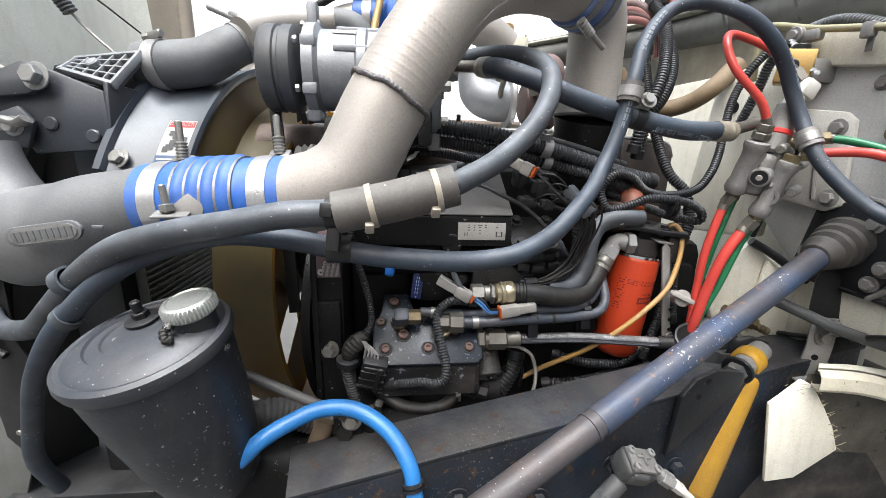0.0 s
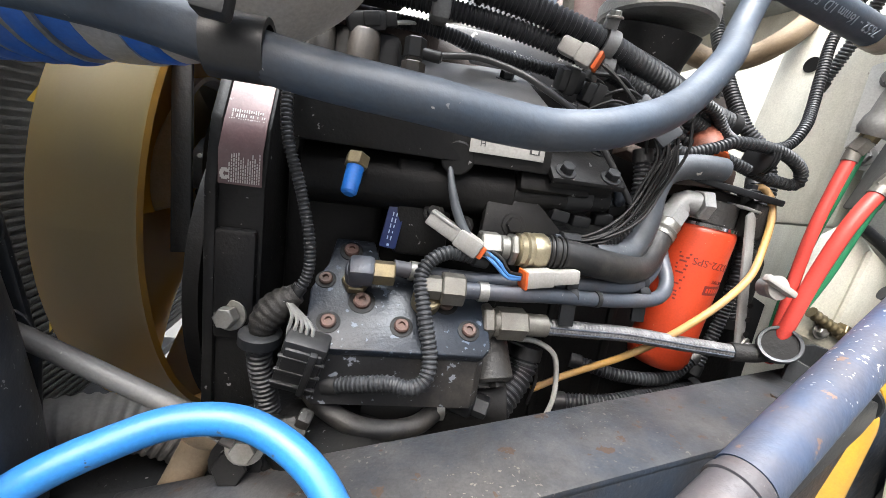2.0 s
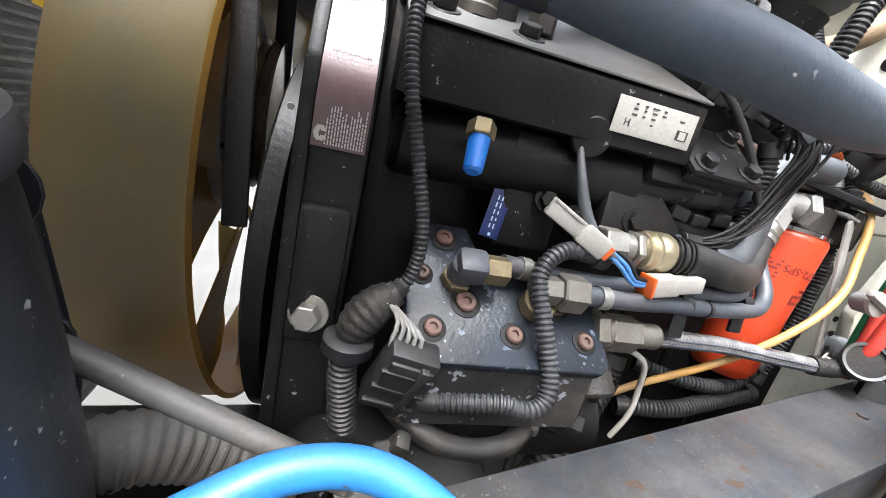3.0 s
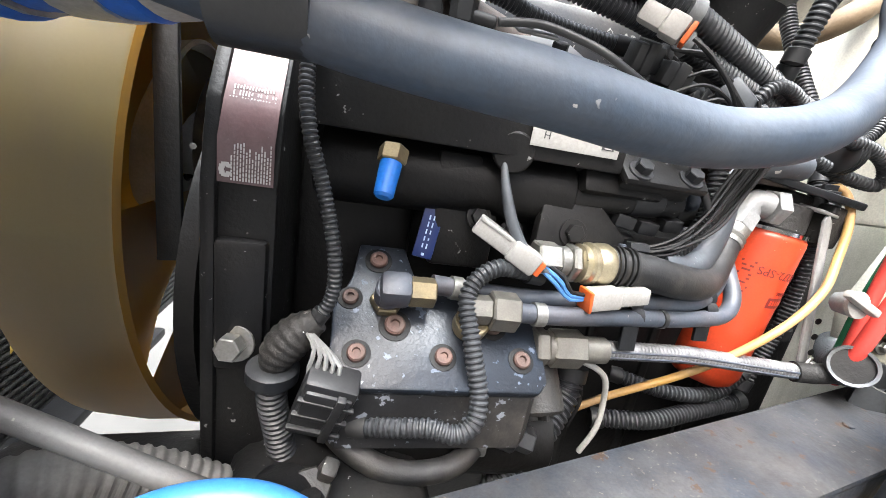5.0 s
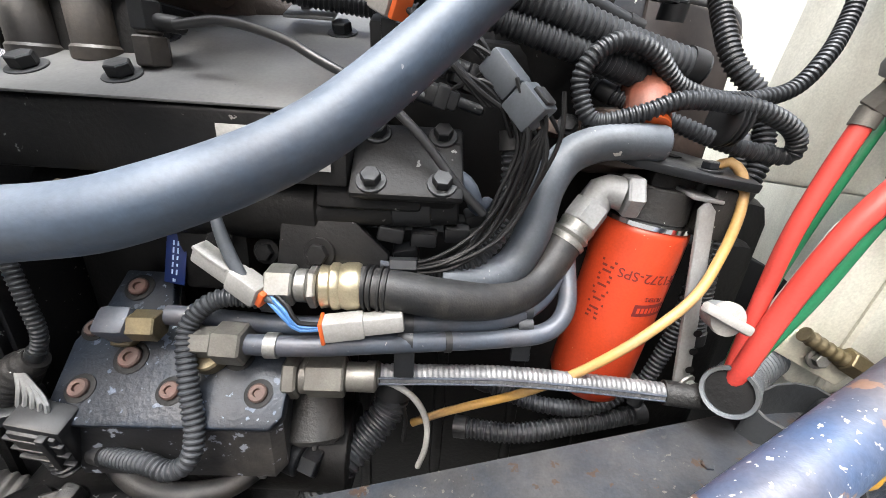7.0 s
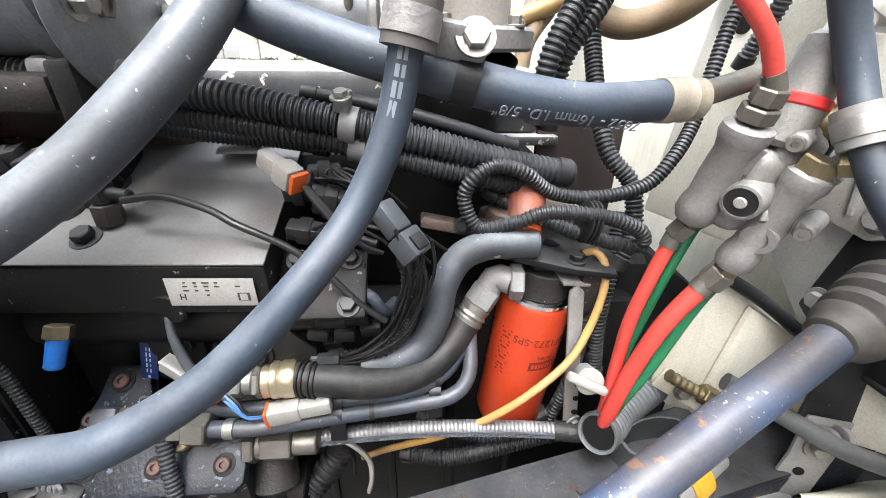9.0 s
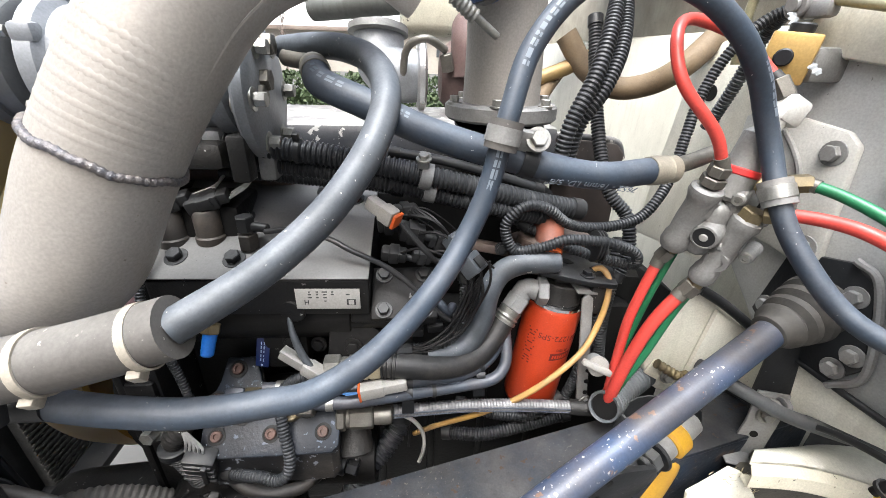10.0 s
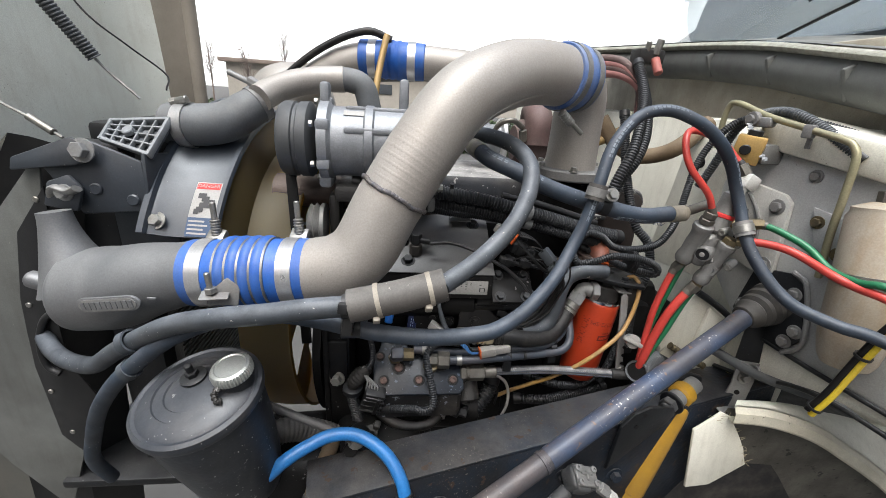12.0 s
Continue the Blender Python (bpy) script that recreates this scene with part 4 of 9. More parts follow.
def steel_lines():
    for pts, lab in (([(-0.012, 0.603, 1.182), (0.03, 0.61, 1.178), (0.08, 0.611, 1.178), (0.132, 0.618, 1.18), (0.184, 0.628, 1.181), (0.241, 0.642, 1.182), (0.272, 0.66, 1.19), (0.285, 0.672, 1.21), (0.287, 0.69, 1.24)], "blue-grey painted steel air line, the inner one"),
                     ([(0.054, 0.591, 1.172), (0.099, 0.596, 1.172), (0.143, 0.606, 1.172), (0.19, 0.621, 1.169), (0.241, 0.635, 1.168), (0.28, 0.645, 1.172), (0.297, 0.66, 1.187), (0.297, 0.682, 1.215), (0.292, 0.70, 1.25)], "blue-grey painted steel air line, the outer one")):
        t = thing("steel_line", pts[0], lab, "pipe", "steel air lines")
        part("tube", Geo().sweep(pts, 0.0078, 16), STEEL_TUBE, t)
        p, d = point_on(pts, 0.06)
        clip_band(t, p, d, 0.0079, 0.009, STEEL, "ferrule", 0.0016)
        p, d = point_on(pts, 0.45)
        clip_band(t, p, d, 0.0079, 0.005, BLACK_PLASTIC, "tie", 0.001)
    for p, d in (((0.168, 0.617, 1.171), EX), ((0.262, 0.648, 1.174), EX)):
        t = thing("line_clip", p, "black steel clip holding the air lines", "clip", "line clips")
        for dz in (0.0, 0.011):
            clip_band(t, Vector(p) + UP * dz + EV * (0.006 if dz else 0), d, 0.0082, 0.012, DARK_STEEL, "loop")
        part("tail", Geo().box((0.016, 0.004, 0.026), pose(p[0], p[1] - 0.004, p[2] - 0.018, -8, 0, EY), 0.001), DARK_STEEL, t)


def hose_with_fittings():
    t = thing("fuel_hose", (0.1, 0.62, 1.2), "black rubber hose with crimped plated fittings at both ends", "hose")
    pts = [(0.124, 0.62, 1.2125), (0.16, 0.62, 1.212), (0.2, 0.625, 1.206), (0.235, 0.64, 1.201), (0.262, 0.66, 1.203), (0.282, 0.679, 1.22), (0.293, 0.69, 1.235)]
    part("hose", Geo().sweep(pts, 0.0155, 20), BLACK_HOSE, t)
    a = Vector((0.066, 0.612, 1.212))
    part("end_fitting", Geo().hexa(a, a + EX * 0.02, 0.0155).rod(a + EX * 0.02, a + EX * 0.03, 0.0125).hexa(a + EX * 0.03, a + EX * 0.037, 0.0165), STEEL, t)
    part("crimp", Geo().lathe([(0.013, 0), (0.0165, 0.002), (0.0155, 0.008), (0.0178, 0.01), (0.0178, 0.014), (0.0165, 0.016), (0.018, 0.02), (0.018, 0.028), (0.0165, 0.031)], along(a + EX * 0.037, a + EX * 0.068 + Vector((0, 0.002, 0.0005))), 24), mat("gilt_crimp", (0.55, 0.48, 0.32), (0.46, 0.4, 0.28), 0.3, 0.85, scale=50, bump=0.05, grime=0.2), t)
    b0, b1 = Vector((0.293, 0.69, 1.235)), Vector((0.318, 0.706, 1.272))
    d = (b1 - b0).normalized()
    part("crimp", Geo().lathe([(0.0165, 0), (0.017, 0.004), (0.015, 0.006), (0.017, 0.009), (0.015, 0.012), (0.016, 0.02)], along(b0, b1), 20), STEEL, t)
    part("swivel_nut", Geo().hexa(b0 + d * 0.02, b0 + d * 0.042, 0.0165), BRACKET, t)
    part("elbow", Geo().sweep([b0 + d * 0.04, b1 + Vector((0.004, 0.0, 0.008)), (0.338, 0.70, 1.279)], 0.014, 16).hexa((0.335, 0.7, 1.279), (0.349, 0.7, 1.279), 0.019), BRACKET, t)
    g = Geo()
    for k in range(4):
        p, dd = point_on(pts, 0.07 + 0.025 * k)
        g.lathe([(0.0157, -0.0014), (0.0175, -0.001), (0.0175, 0.001), (0.0157, 0.0014)], along(p, p + dd), 20)
    part("wire_tie", g, WIRE_BLACK, t)
    r = thing("bent_coolant_hose", (0.3, 0.7, 1.2), "grey-black moulded rubber hose bent over the filter head", "hose")
    pts = [(0.190, 0.640, 1.214), (0.222, 0.648, 1.213), (0.247, 0.662, 1.222), (0.262, 0.673, 1.25), (0.268, 0.683, 1.282), (0.283, 0.696, 1.306), (0.306, 0.70, 1.3185), (0.330, 0.70, 1.3225), (0.356, 0.7025, 1.3225)]
    part("hose", Geo().sweep(pts, 0.0148, 24), RUBBER, r)
    part("end_face", Geo().lathe([(0.0148, -0.002), (0.0138, 0.003), (0.011, 0.005), (0.0, 0.005)], along((0.356, 0.7025, 1.3225), (0.40, 0.706, 1.3225)), 24), RUBBER, r)
    clip_band(r, (0.347, 0.7075, 1.3335), (0.1, 0.72, 0.7), 0.0125, 0.005, ORANGE_SEAL, "end_seal", 0.003)


def oil_filter():
    t = thing("fuel_filter", (0.351, 0.722, 1.062), "bright orange spin-on filter with dark print under a black head", "filter")
    top, bot = Vector((0.371, 0.7275, 1.25)), Vector((0.351, 0.722, 1.062))
    m = along(bot, top)
    h, r = (top - bot).length, 0.0405
    part("canister", Geo().lathe([(0.0, 0), (r * 0.72, 0.0), (r * 0.9, 0.006), (r, 0.017), (r, h - 0.006), (r * 0.985, h - 0.002), (r * 0.95, h)], m, 48), FILTER_MAT, t)
    part("steel_rim", Geo().lathe([(r * 0.95, h), (r * 0.99, h + 0.001), (r * 0.99, h + 0.005), (r * 0.9, h + 0.006)], m, 48), CHROME, t)
    ax = (top - bot).normalized()
    front = Vector((0.05, -1, 0)).normalized()

    def bend(base_h, turn, off):
        side = ax.cross(front).normalized()
        face = side.cross(ax).normalized()

        def f(co):
            a = turn + co.x / off
            return bot + ax * (base_h + co.y) + (face * math.cos(a) + side * math.sin(a)) * (off + co.z)
        return f

    rot = Matrix.Rotation(math.pi, 4, "Z")

    def flipped(f):
        return lambda co: f(rot @ co)

    lettering(t, "BF1272-SPS", None, 0.0128, PRINT_FILTER, flipped(bend(0.148, 0.13, r + 0.0003)))
    lettering(t, "FILTERS", None, 0.0055, PRINT_FILTER, flipped(bend(0.128, 0.36, r + 0.0003)))
    g = Geo()  # the maker's panel, with no name
    f = bend(0.117, 0.36, r + 0.0004)
    for i in range(6):
        x0, x1 = -0.0165 + 0.0055 * i, -0.0165 + 0.0055 * (i + 1)
        k = len(g.v)
        g.v += [tuple(f(Vector((x, y + 0.1 * x, 0)))) for x in (x0, x1) for y in (-0.006, 0.006)]
        g.f.append((k, k + 2, k + 3, k + 1))
    part("maker_panel", g, PRINT_FILTER, t)
    g = Geo()
    f = bend(0.117, 0.36, r + 0.0007)
    for i in range(7):
        x0 = -0.0135 + 0.004 * i
        k = len(g.v)
        g.v += [tuple(f(Vector((x, y + 0.1 * x, 0)))) for x in (x0, x0 + 0.0027) for y in (-0.0028, 0.0028)]
        g.f.append((k, k + 2, k + 3, k + 1))
    part("panel_mark", g, FILTER_MAT, t)
    g = Geo()  # a column of small print round the side
    f = bend(0.125, -0.85, r + 0.0003)
    rnd = random.Random(9)
    for i in range(13):
        y0 = -0.03 + 0.0048 * i
        w = rnd.uniform(0.008, 0.017)
        k = len(g.v)
        g.v += [tuple(f(Vector((x, y, 0)))) for x in (-w / 2, w / 2) for y in (y0, y0 + 0.0022)]
        g.f.append((k, k + 2, k + 3, k + 1))
    part("small_print", g, PRINT_FILTER, t)
    hd = thing("filter_head", (0.372, 0.735, 1.257), "black cast filter head with a flat mounting plate", "filter head")
    part("head_casting", Geo().rod(top + ax * 0.006, top + ax * 0.035, 0.034, 0.032).box((0.055, 0.05, 0.03), pose(0.385, 0.738, 1.283, 0, 6, EY), 0.006), CAST_DARK, hd)
    part("head_lug", Geo().box((0.03, 0.05, 0.045), pose(0.418, 0.722, 1.268, 0, 8, EY), 0.004), CAST_DARK, hd)
    pm = pose(0.372, 0.722, 1.302, 6, 8, -8)
    part("mounting_plate", Geo().prism([(-0.06, -0.012), (-0.03, -0.03), (0.03, -0.03), (0.07, -0.022), (0.07, 0.02), (0.0, 0.045), (-0.05, 0.03)], 0.008, pm, 0.002), DARK_STEEL, hd)
    # black patch on the plate, for the dark inside a slot
    part("plate_slot", Geo().prism([(-0.012, -0.004), (0.006, -0.006), (0.014, 0.0), (0.006, 0.006), (-0.012, 0.005)], 0.001, pm @ Matrix.Translation((0.0, 0.008, 0.0083)), 0), BLACK_IRON_HOLLOWS, hd)
    bolt(hd, pm @ Vector((0.03, -0.014, 0.008)), UP, 0.007, 0.006, DARK_STEEL)
    bolt(hd, pm @ Vector((-0.035, -0.004, 0.008)), UP, 0.006, 0.005, DARK_STEEL)
    st = thing("strap_bracket", (0.413, 0.665, 1.11), "grey steel strap bracket with holes beside the filter", "bracket")
    part("strap", Geo().prism([(-0.0085, 0), (0.0085, 0), (0.0085, 0.163), (0.0, 0.172), (-0.0085, 0.165)], 0.0035, Matrix.Translation((0.4135, 0.666, 1.112)) @ Matrix.Rotation(radians(20), 4, "Z") @ Matrix.Rotation(radians(79), 4, "X"), 0.0008), BRACKET, st)
    part("strap_foot", Geo().box((0.03, 0.026, 0.0035), pose(0.40, 0.705, 1.283, 6, 8, 12), 0.001), BRACKET, st)
    for z, y in ((1.136, 0.6655), (1.153, 0.669), (1.17, 0.672)):
        # black discs stand for the shaded holes; the strap is solid
        part("strap_hole", Geo().rod((0.4155, y - 0.0025, z), (0.4155, y - 0.0032, z), 0.0035, bevel=0), BLACK_IRON_HOLLOWS, st)
    b = bolt(st, (0.4145, 0.661, 1.122), (0.55, -1, -0.2), 0.007, 0.006)
    part("stud", Geo().rod((0.416, 0.657, 1.122), (0.426, 0.643, 1.119), 0.0033, seg=12), STEEL, b)


def blue_cap():
    t = thing("blue_dust_cap", (-0.053, 0.605, 1.28), "bright blue plastic cap on a brass port", "cap")
    a, b = Vector((-0.054, 0.603, 1.280)), Vector((-0.057, 0.585, 1.248))
    d = (b - a).normalized()
    part("brass_port", Geo().hexa(a, a + d * 0.012, 0.0105), BRASS, t)
    part("cap", Geo().rod(a + d * 0.01, a + d * 0.038, 0.0078, 0.007, bevel=0.002), BLUE_CAP, t)
    p = thing("blue_data_plate", (-0.02, 0.632, 1.22), "small dark blue data plate with pale print", "label")
    m = Matrix.Translation((-0.0185, 0.6325, 1.218)) @ Matrix.Rotation(radians(2), 4, "Z") @ Matrix.Rotation(radians(80), 4, "X") @ Matrix.Rotation(radians(-8), 4, "Z")
    pl = part("plate", Geo().box((0.0165, 0.048, 0.001), m, 0.0003), BLUE_PLATE, p)
    rnd = random.Random(5)
    bars(pl, m @ Matrix.Translation((0, 0, 0.0006)), [(x, y, 0.0011, rnd.uniform(0.002, 0.0045)) for x in (-0.002, 0.0015) for y in np.arange(-0.014, 0.016, 0.006)] + [(0, 0.021, 0.0024, 0.0024), (0, -0.021, 0.0024, 0.0024)], PRINT_PALE_BLUE)


ground()
engine_block()
rocker_cover()
gear_cover()
valve_cover()
side_plate()
fuel_pump()
braided_hose()
steel_lines()
hose_with_fittings()
oil_filter()
blue_cap()


# ---- charge air, cooling and the left side ----
def charge_air():
    t = thing("charge_air_outlet", (-0.5, 0.52, 1.24), "grey cast aluminium charge air outlet with a raised oval badge", "casting")
    def girth(u):
        return 0.066 - 0.0185 * np.clip((u - 0.3) / 0.52, 0, 1) ** 1.1 - 0.018 * np.clip(1 - u / 0.1, 0, 1) ** 2

    part("outlet_body", Geo().sweep([(-0.556, 0.545, 1.302), (-0.525, 0.545, 1.303), (-0.47, 0.54, 1.313), (-0.41, 0.528, 1.336), (-0.335, 0.518, 1.3565), (-0.31, 0.518, 1.3585)], girth, 40), CASTING, t)
    part("outlet_neck", Geo().sweep([(-0.535, 0.547, 1.31), (-0.548, 0.55, 1.355), (-0.555, 0.553, 1.385), (-0.560, 0.556, 1.425)], lambda u: 0.021 + 0.037 * (1 - u) ** 1.6, 32), CASTING, t)
    part("outlet_ear", Geo().box((0.05, 0.024, 0.026), pose(-0.578, 0.528, 1.318, 10, 25, 10), 0.010, 3), CASTING, t)
    part("casting_mark", Geo().box((0.012, 0.003, 0.004), pose(-0.372, 0.469, 1.336, 0, 0, 8), 0.001), CASTING, t)
    m = Matrix.Translation((-0.425, 0.4615, 1.329)) @ Matrix.Rotation(radians(-3), 4, "Z") @ Matrix.Rotation(radians(90), 4, "X") @ Matrix.Rotation(radians(9), 4, "Z")
    w, h = 0.047, 0.0115
    oval = [(0.032 * (1 if math.cos(a) > 0 else -1) + (w - 0.032) * math.cos(a), h * math.sin(a)) for a in np.linspace(0, 2 * math.pi, 32, endpoint=False)]
    part("badge", Geo().prism(oval, 0.004, m, 0.001), CASTING, t)
    part("badge_field", Geo().prism([(x * 0.9, y * 0.78) for x, y in oval], 0.001, m @ Matrix.Translation((0, 0, 0.004)), 0), CAST_ALU, t)
    bars(t, m @ Matrix.Translation((0, 0, 0.005)), [(-0.035 + 0.0078 * i, 0, 0.0055, 0.011) for i in range(10)], CASTING, "badge_relief", 0.0012)
    h0, h1 = Vector((-0.338, 0.518, 1.356)), Vector((-0.162, 0.518, 1.370))
    d = (h1 - h0).normalized()
    hose = thing("blue_hump_hose", h0, "bright blue ribbed silicone hose with steel bands", "hose")
    k_ = 0.77  # length and girth against the larger pattern
    prof = [(0.057, 0.0), (0.0595, 0.002), (0.0595, 0.066)]
    for k in range(4):
        z = 0.07 + 0.022 * k
        prof += [(0.0605, z), (0.065, z + 0.006), (0.0655, z + 0.011), (0.065, z + 0.016), (0.0605, z + 0.021)]
    prof += [(0.0595, 0.162), (0.0595, 0.226), (0.057, 0.228)]
    part("hose_body", Geo().lathe([(r * 0.83, z * k_) for r, z in prof], along(h0, h1), 48), BLUE_SIL, hose)
    for k in range(5):
        clip_band(hose, h0 + d * k_ * (0.07 + 0.0222 * k), d, 0.0498, 0.0032, STEEL, "wire_ring", 0.0022)
    for z, name in ((0.034, "near"), (0.196, "far")):
        band = clip_band(hose, h0 + d * k_ * z, d, 0.0496, 0.021, SILVER_BAND, "band", 0.0013)
    for z, a0 in ((0.034, 62), (0.196, 62)):  # spring-loaded clamp bolts stand up behind the bands
        c = h0 + d * k_ * z
        p = c + Vector((0, 0.026, 0.047))
        part("tee_bolt", Geo().rod(p, p + Vector((-0.004, 0.006, 0.052)), 0.0042, seg=12), STEEL, hose)
        part("bolt_spring", Geo().sweep([p + Vector((0, 0, 0.004)), p + Vector((-0.002, 0.003, 0.026))], 0.0075, 12, pitch=0.004, depth=0.2), STEEL, hose)
        part("band_lug", Geo().box((0.026, 0.022, 0.012), pose(p.x, p.y, p.z, 30, 0, 0), 0.002), STEEL, hose)
    pipe = thing("charge_air_pipe", (-0.15, 0.53, 1.38), "large dull aluminium charge pipe with a weld seam", "pipe")
    pts = [(-0.167, 0.518, 1.3695), (-0.148, 0.517, 1.374), (-0.119, 0.515, 1.383), (-0.087, 0.521, 1.409), (-0.053, 0.533, 1.477), (-0.010, 0.553, 1.552), (0.039, 0.582, 1.620), (0.097, 0.625, 1.655), (0.157, 0.672, 1.669), (0.217, 0.715, 1.669)]
    part("pipe_wall", Geo().sweep(pts, 0.0485, 44, step=0.008), ALU, pipe)
    for f, r in ((0.32, 0.0493),):
        p, dd = point_on(pts, f)
        ring = [p + (Matrix.Rotation(a, 4, dd) @ dd.orthogonal().normalized()) * r + dd * (0.0012 * math.sin(5 * a) + 0.0006 * math.sin(13 * a + 1)) for a in np.linspace(0, 2 * math.pi, 90)]
        part("weld_bead", Geo().sweep(ring, 0.0036, 10, step=0.003, pitch=0.0052, depth=0.16, smooth=False), mat("heat_tinted_weld", (0.17, 0.15, 0.14), (0.10, 0.105, 0.125), 0.45, 0.6, scale=70, bump=0.5, grime=0.5, grime_col=(0.22, 0.19, 0.16)), pipe)
    for k in range(8):  # fine wrinkles of the mandrel bend
        p, dd = point_on(pts, 0.345 + 0.017 * k)
        part("bend_wrinkle", Geo().lathe([(0.0484, -0.003), (0.04885, 0), (0.0484, 0.003)], along(p, p + dd), 44), ALU, pipe)
    c = curve_through(pts, 0.01)
    seam = [Vector(q) + Vector((0.034, -0.020, -0.028)) for q in c[20:-8:4]]
    part("seam", Geo().sweep(seam, 0.0016, 6), ALU, pipe)
    j0, j1 = Vector((0.205, 0.706, 1.669)), Vector((0.249, 0.738, 1.666))
    h2 = thing("blue_joint_hose", j0, "blue silicone joint hose dulled by dust, with steel bands", "hose")
    dd = (j1 - j0).normalized()
    part("hose_body", Geo().lathe([(0.052, 0), (0.0535, 0.002), (0.0535, 0.018), (0.056, 0.024), (0.056, 0.03), (0.0535, 0.036), (0.0535, 0.054), (0.052, 0.056)], along(j0, j1), 44), BLUE_DULL, h2)
    for z in (0.012, 0.044):
        clip_band(h2, j0 + dd * z, dd, 0.0536, 0.012, CAST_ALU, "band")
    part("clamp_screw", Geo().rod((0.21, 0.667, 1.612), (0.255, 0.687, 1.58), 0.004, seg=12).sweep([(0.21, 0.667, 1.612), (0.23, 0.677, 1.597)], 0.0075, 12, pitch=0.005), STEEL, h2)
    el = thing("intake_elbow", (0.283, 0.86, 1.485), "dusty cast aluminium intake elbow on a bolted round flange", "casting", shift=(-0.008, -0.075, 0.008))
    part("elbow_body", Geo().sweep([(0.232, 0.808, 1.664), (0.26, 0.832, 1.655), (0.278, 0.85, 1.625), (0.282, 0.858, 1.57), (0.283, 0.86, 1.50)], lambda u: 0.0495 - 0.003 * np.sin(u * 3.14), 40), ALU, el)
    part("flange", Geo().rod((0.283, 0.86, 1.482), (0.283, 0.86, 1.502), 0.072, bevel=0.003), CAST_ALU, el)
    for k in range(6):
        a = radians(60 * k + 20)
        bolt(el, (0.283 + 0.064 * math.cos(a), 0.86 + 0.064 * math.sin(a), 1.502), UP, 0.006, 0.007)
    nk = thing("intake_throat", (0.28, 0.86, 1.36), "black cast throat under the intake flange", "casting", shift=(-0.008, -0.075, 0.008))
    part("throat_body", Geo().lathe([(0.05, 0), (0.05, 0.04), (0.052, 0.09), (0.06, 0.122)], along((0.275, 0.89, 1.36), (0.283, 0.86, 1.482)), 40), BLACK_PAINT, nk)


SILVER_BAND = mat("bright_steel_band", (0.6, 0.6, 0.6), (0.52, 0.52, 0.52), 0.3, 0.75, scale=30, bump=0.03, grime=0.2)


def big_hoses():
    a = thing("coolant_hose", (-0.45, 0.45, 1.26), "long grey rubber coolant hose with a joining sleeve and pale ties", "hose")
    left = [(-0.678, 0.592, 1.172), (-0.648, 0.570, 1.163), (-0.606, 0.545, 1.165), (-0.557, 0.520, 1.176), (-0.506, 0.497, 1.195), (-0.447, 0.475, 1.240), (-0.376, 0.444, 1.290), (-0.315, 0.426, 1.325), (-0.249, 0.418, 1.344), (-0.191, 0.415, 1.355), (-0.136, 0.417, 1.365), (-0.085, 0.428, 1.367)]
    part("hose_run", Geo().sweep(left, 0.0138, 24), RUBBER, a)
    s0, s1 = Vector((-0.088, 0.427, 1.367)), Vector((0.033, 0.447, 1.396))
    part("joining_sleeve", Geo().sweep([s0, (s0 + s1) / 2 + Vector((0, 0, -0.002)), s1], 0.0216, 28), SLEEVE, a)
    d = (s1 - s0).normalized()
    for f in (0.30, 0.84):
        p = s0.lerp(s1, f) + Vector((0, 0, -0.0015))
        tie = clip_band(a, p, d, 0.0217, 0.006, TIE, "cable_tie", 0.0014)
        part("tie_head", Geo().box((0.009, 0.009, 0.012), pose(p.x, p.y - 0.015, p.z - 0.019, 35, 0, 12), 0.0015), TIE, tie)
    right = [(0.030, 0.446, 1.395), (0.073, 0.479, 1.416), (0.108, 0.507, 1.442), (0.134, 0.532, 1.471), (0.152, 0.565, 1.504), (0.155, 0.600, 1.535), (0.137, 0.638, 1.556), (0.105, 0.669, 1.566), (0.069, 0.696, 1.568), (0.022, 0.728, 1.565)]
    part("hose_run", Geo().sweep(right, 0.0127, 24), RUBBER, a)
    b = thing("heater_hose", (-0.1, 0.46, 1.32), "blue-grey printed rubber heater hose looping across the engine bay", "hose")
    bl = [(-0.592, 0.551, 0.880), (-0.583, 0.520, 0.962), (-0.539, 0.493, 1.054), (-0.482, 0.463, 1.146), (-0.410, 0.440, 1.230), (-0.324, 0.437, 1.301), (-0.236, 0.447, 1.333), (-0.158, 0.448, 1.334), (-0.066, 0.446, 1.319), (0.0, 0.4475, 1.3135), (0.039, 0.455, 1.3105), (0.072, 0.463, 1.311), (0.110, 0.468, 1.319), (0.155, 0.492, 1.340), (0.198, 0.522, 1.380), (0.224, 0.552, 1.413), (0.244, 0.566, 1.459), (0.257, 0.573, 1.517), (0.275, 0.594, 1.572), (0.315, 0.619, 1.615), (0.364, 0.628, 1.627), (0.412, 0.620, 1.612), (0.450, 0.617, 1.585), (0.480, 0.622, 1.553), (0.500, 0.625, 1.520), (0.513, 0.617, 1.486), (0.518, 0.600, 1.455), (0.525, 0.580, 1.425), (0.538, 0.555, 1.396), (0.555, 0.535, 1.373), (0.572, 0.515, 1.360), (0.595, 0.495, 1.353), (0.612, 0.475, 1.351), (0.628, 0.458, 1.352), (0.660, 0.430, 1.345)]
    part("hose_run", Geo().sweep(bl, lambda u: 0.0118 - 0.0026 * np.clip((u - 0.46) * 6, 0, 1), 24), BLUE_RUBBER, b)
    prints(b, bl, 0.0092, ((0.615, 0.645), (0.665, 0.70), (0.72, 0.75), (0.80, 0.83)))
    c = thing("printed_hose", (0.1, 0.64, 1.55), "thick blue-grey hose with pale printing and a crimped end", "hose")
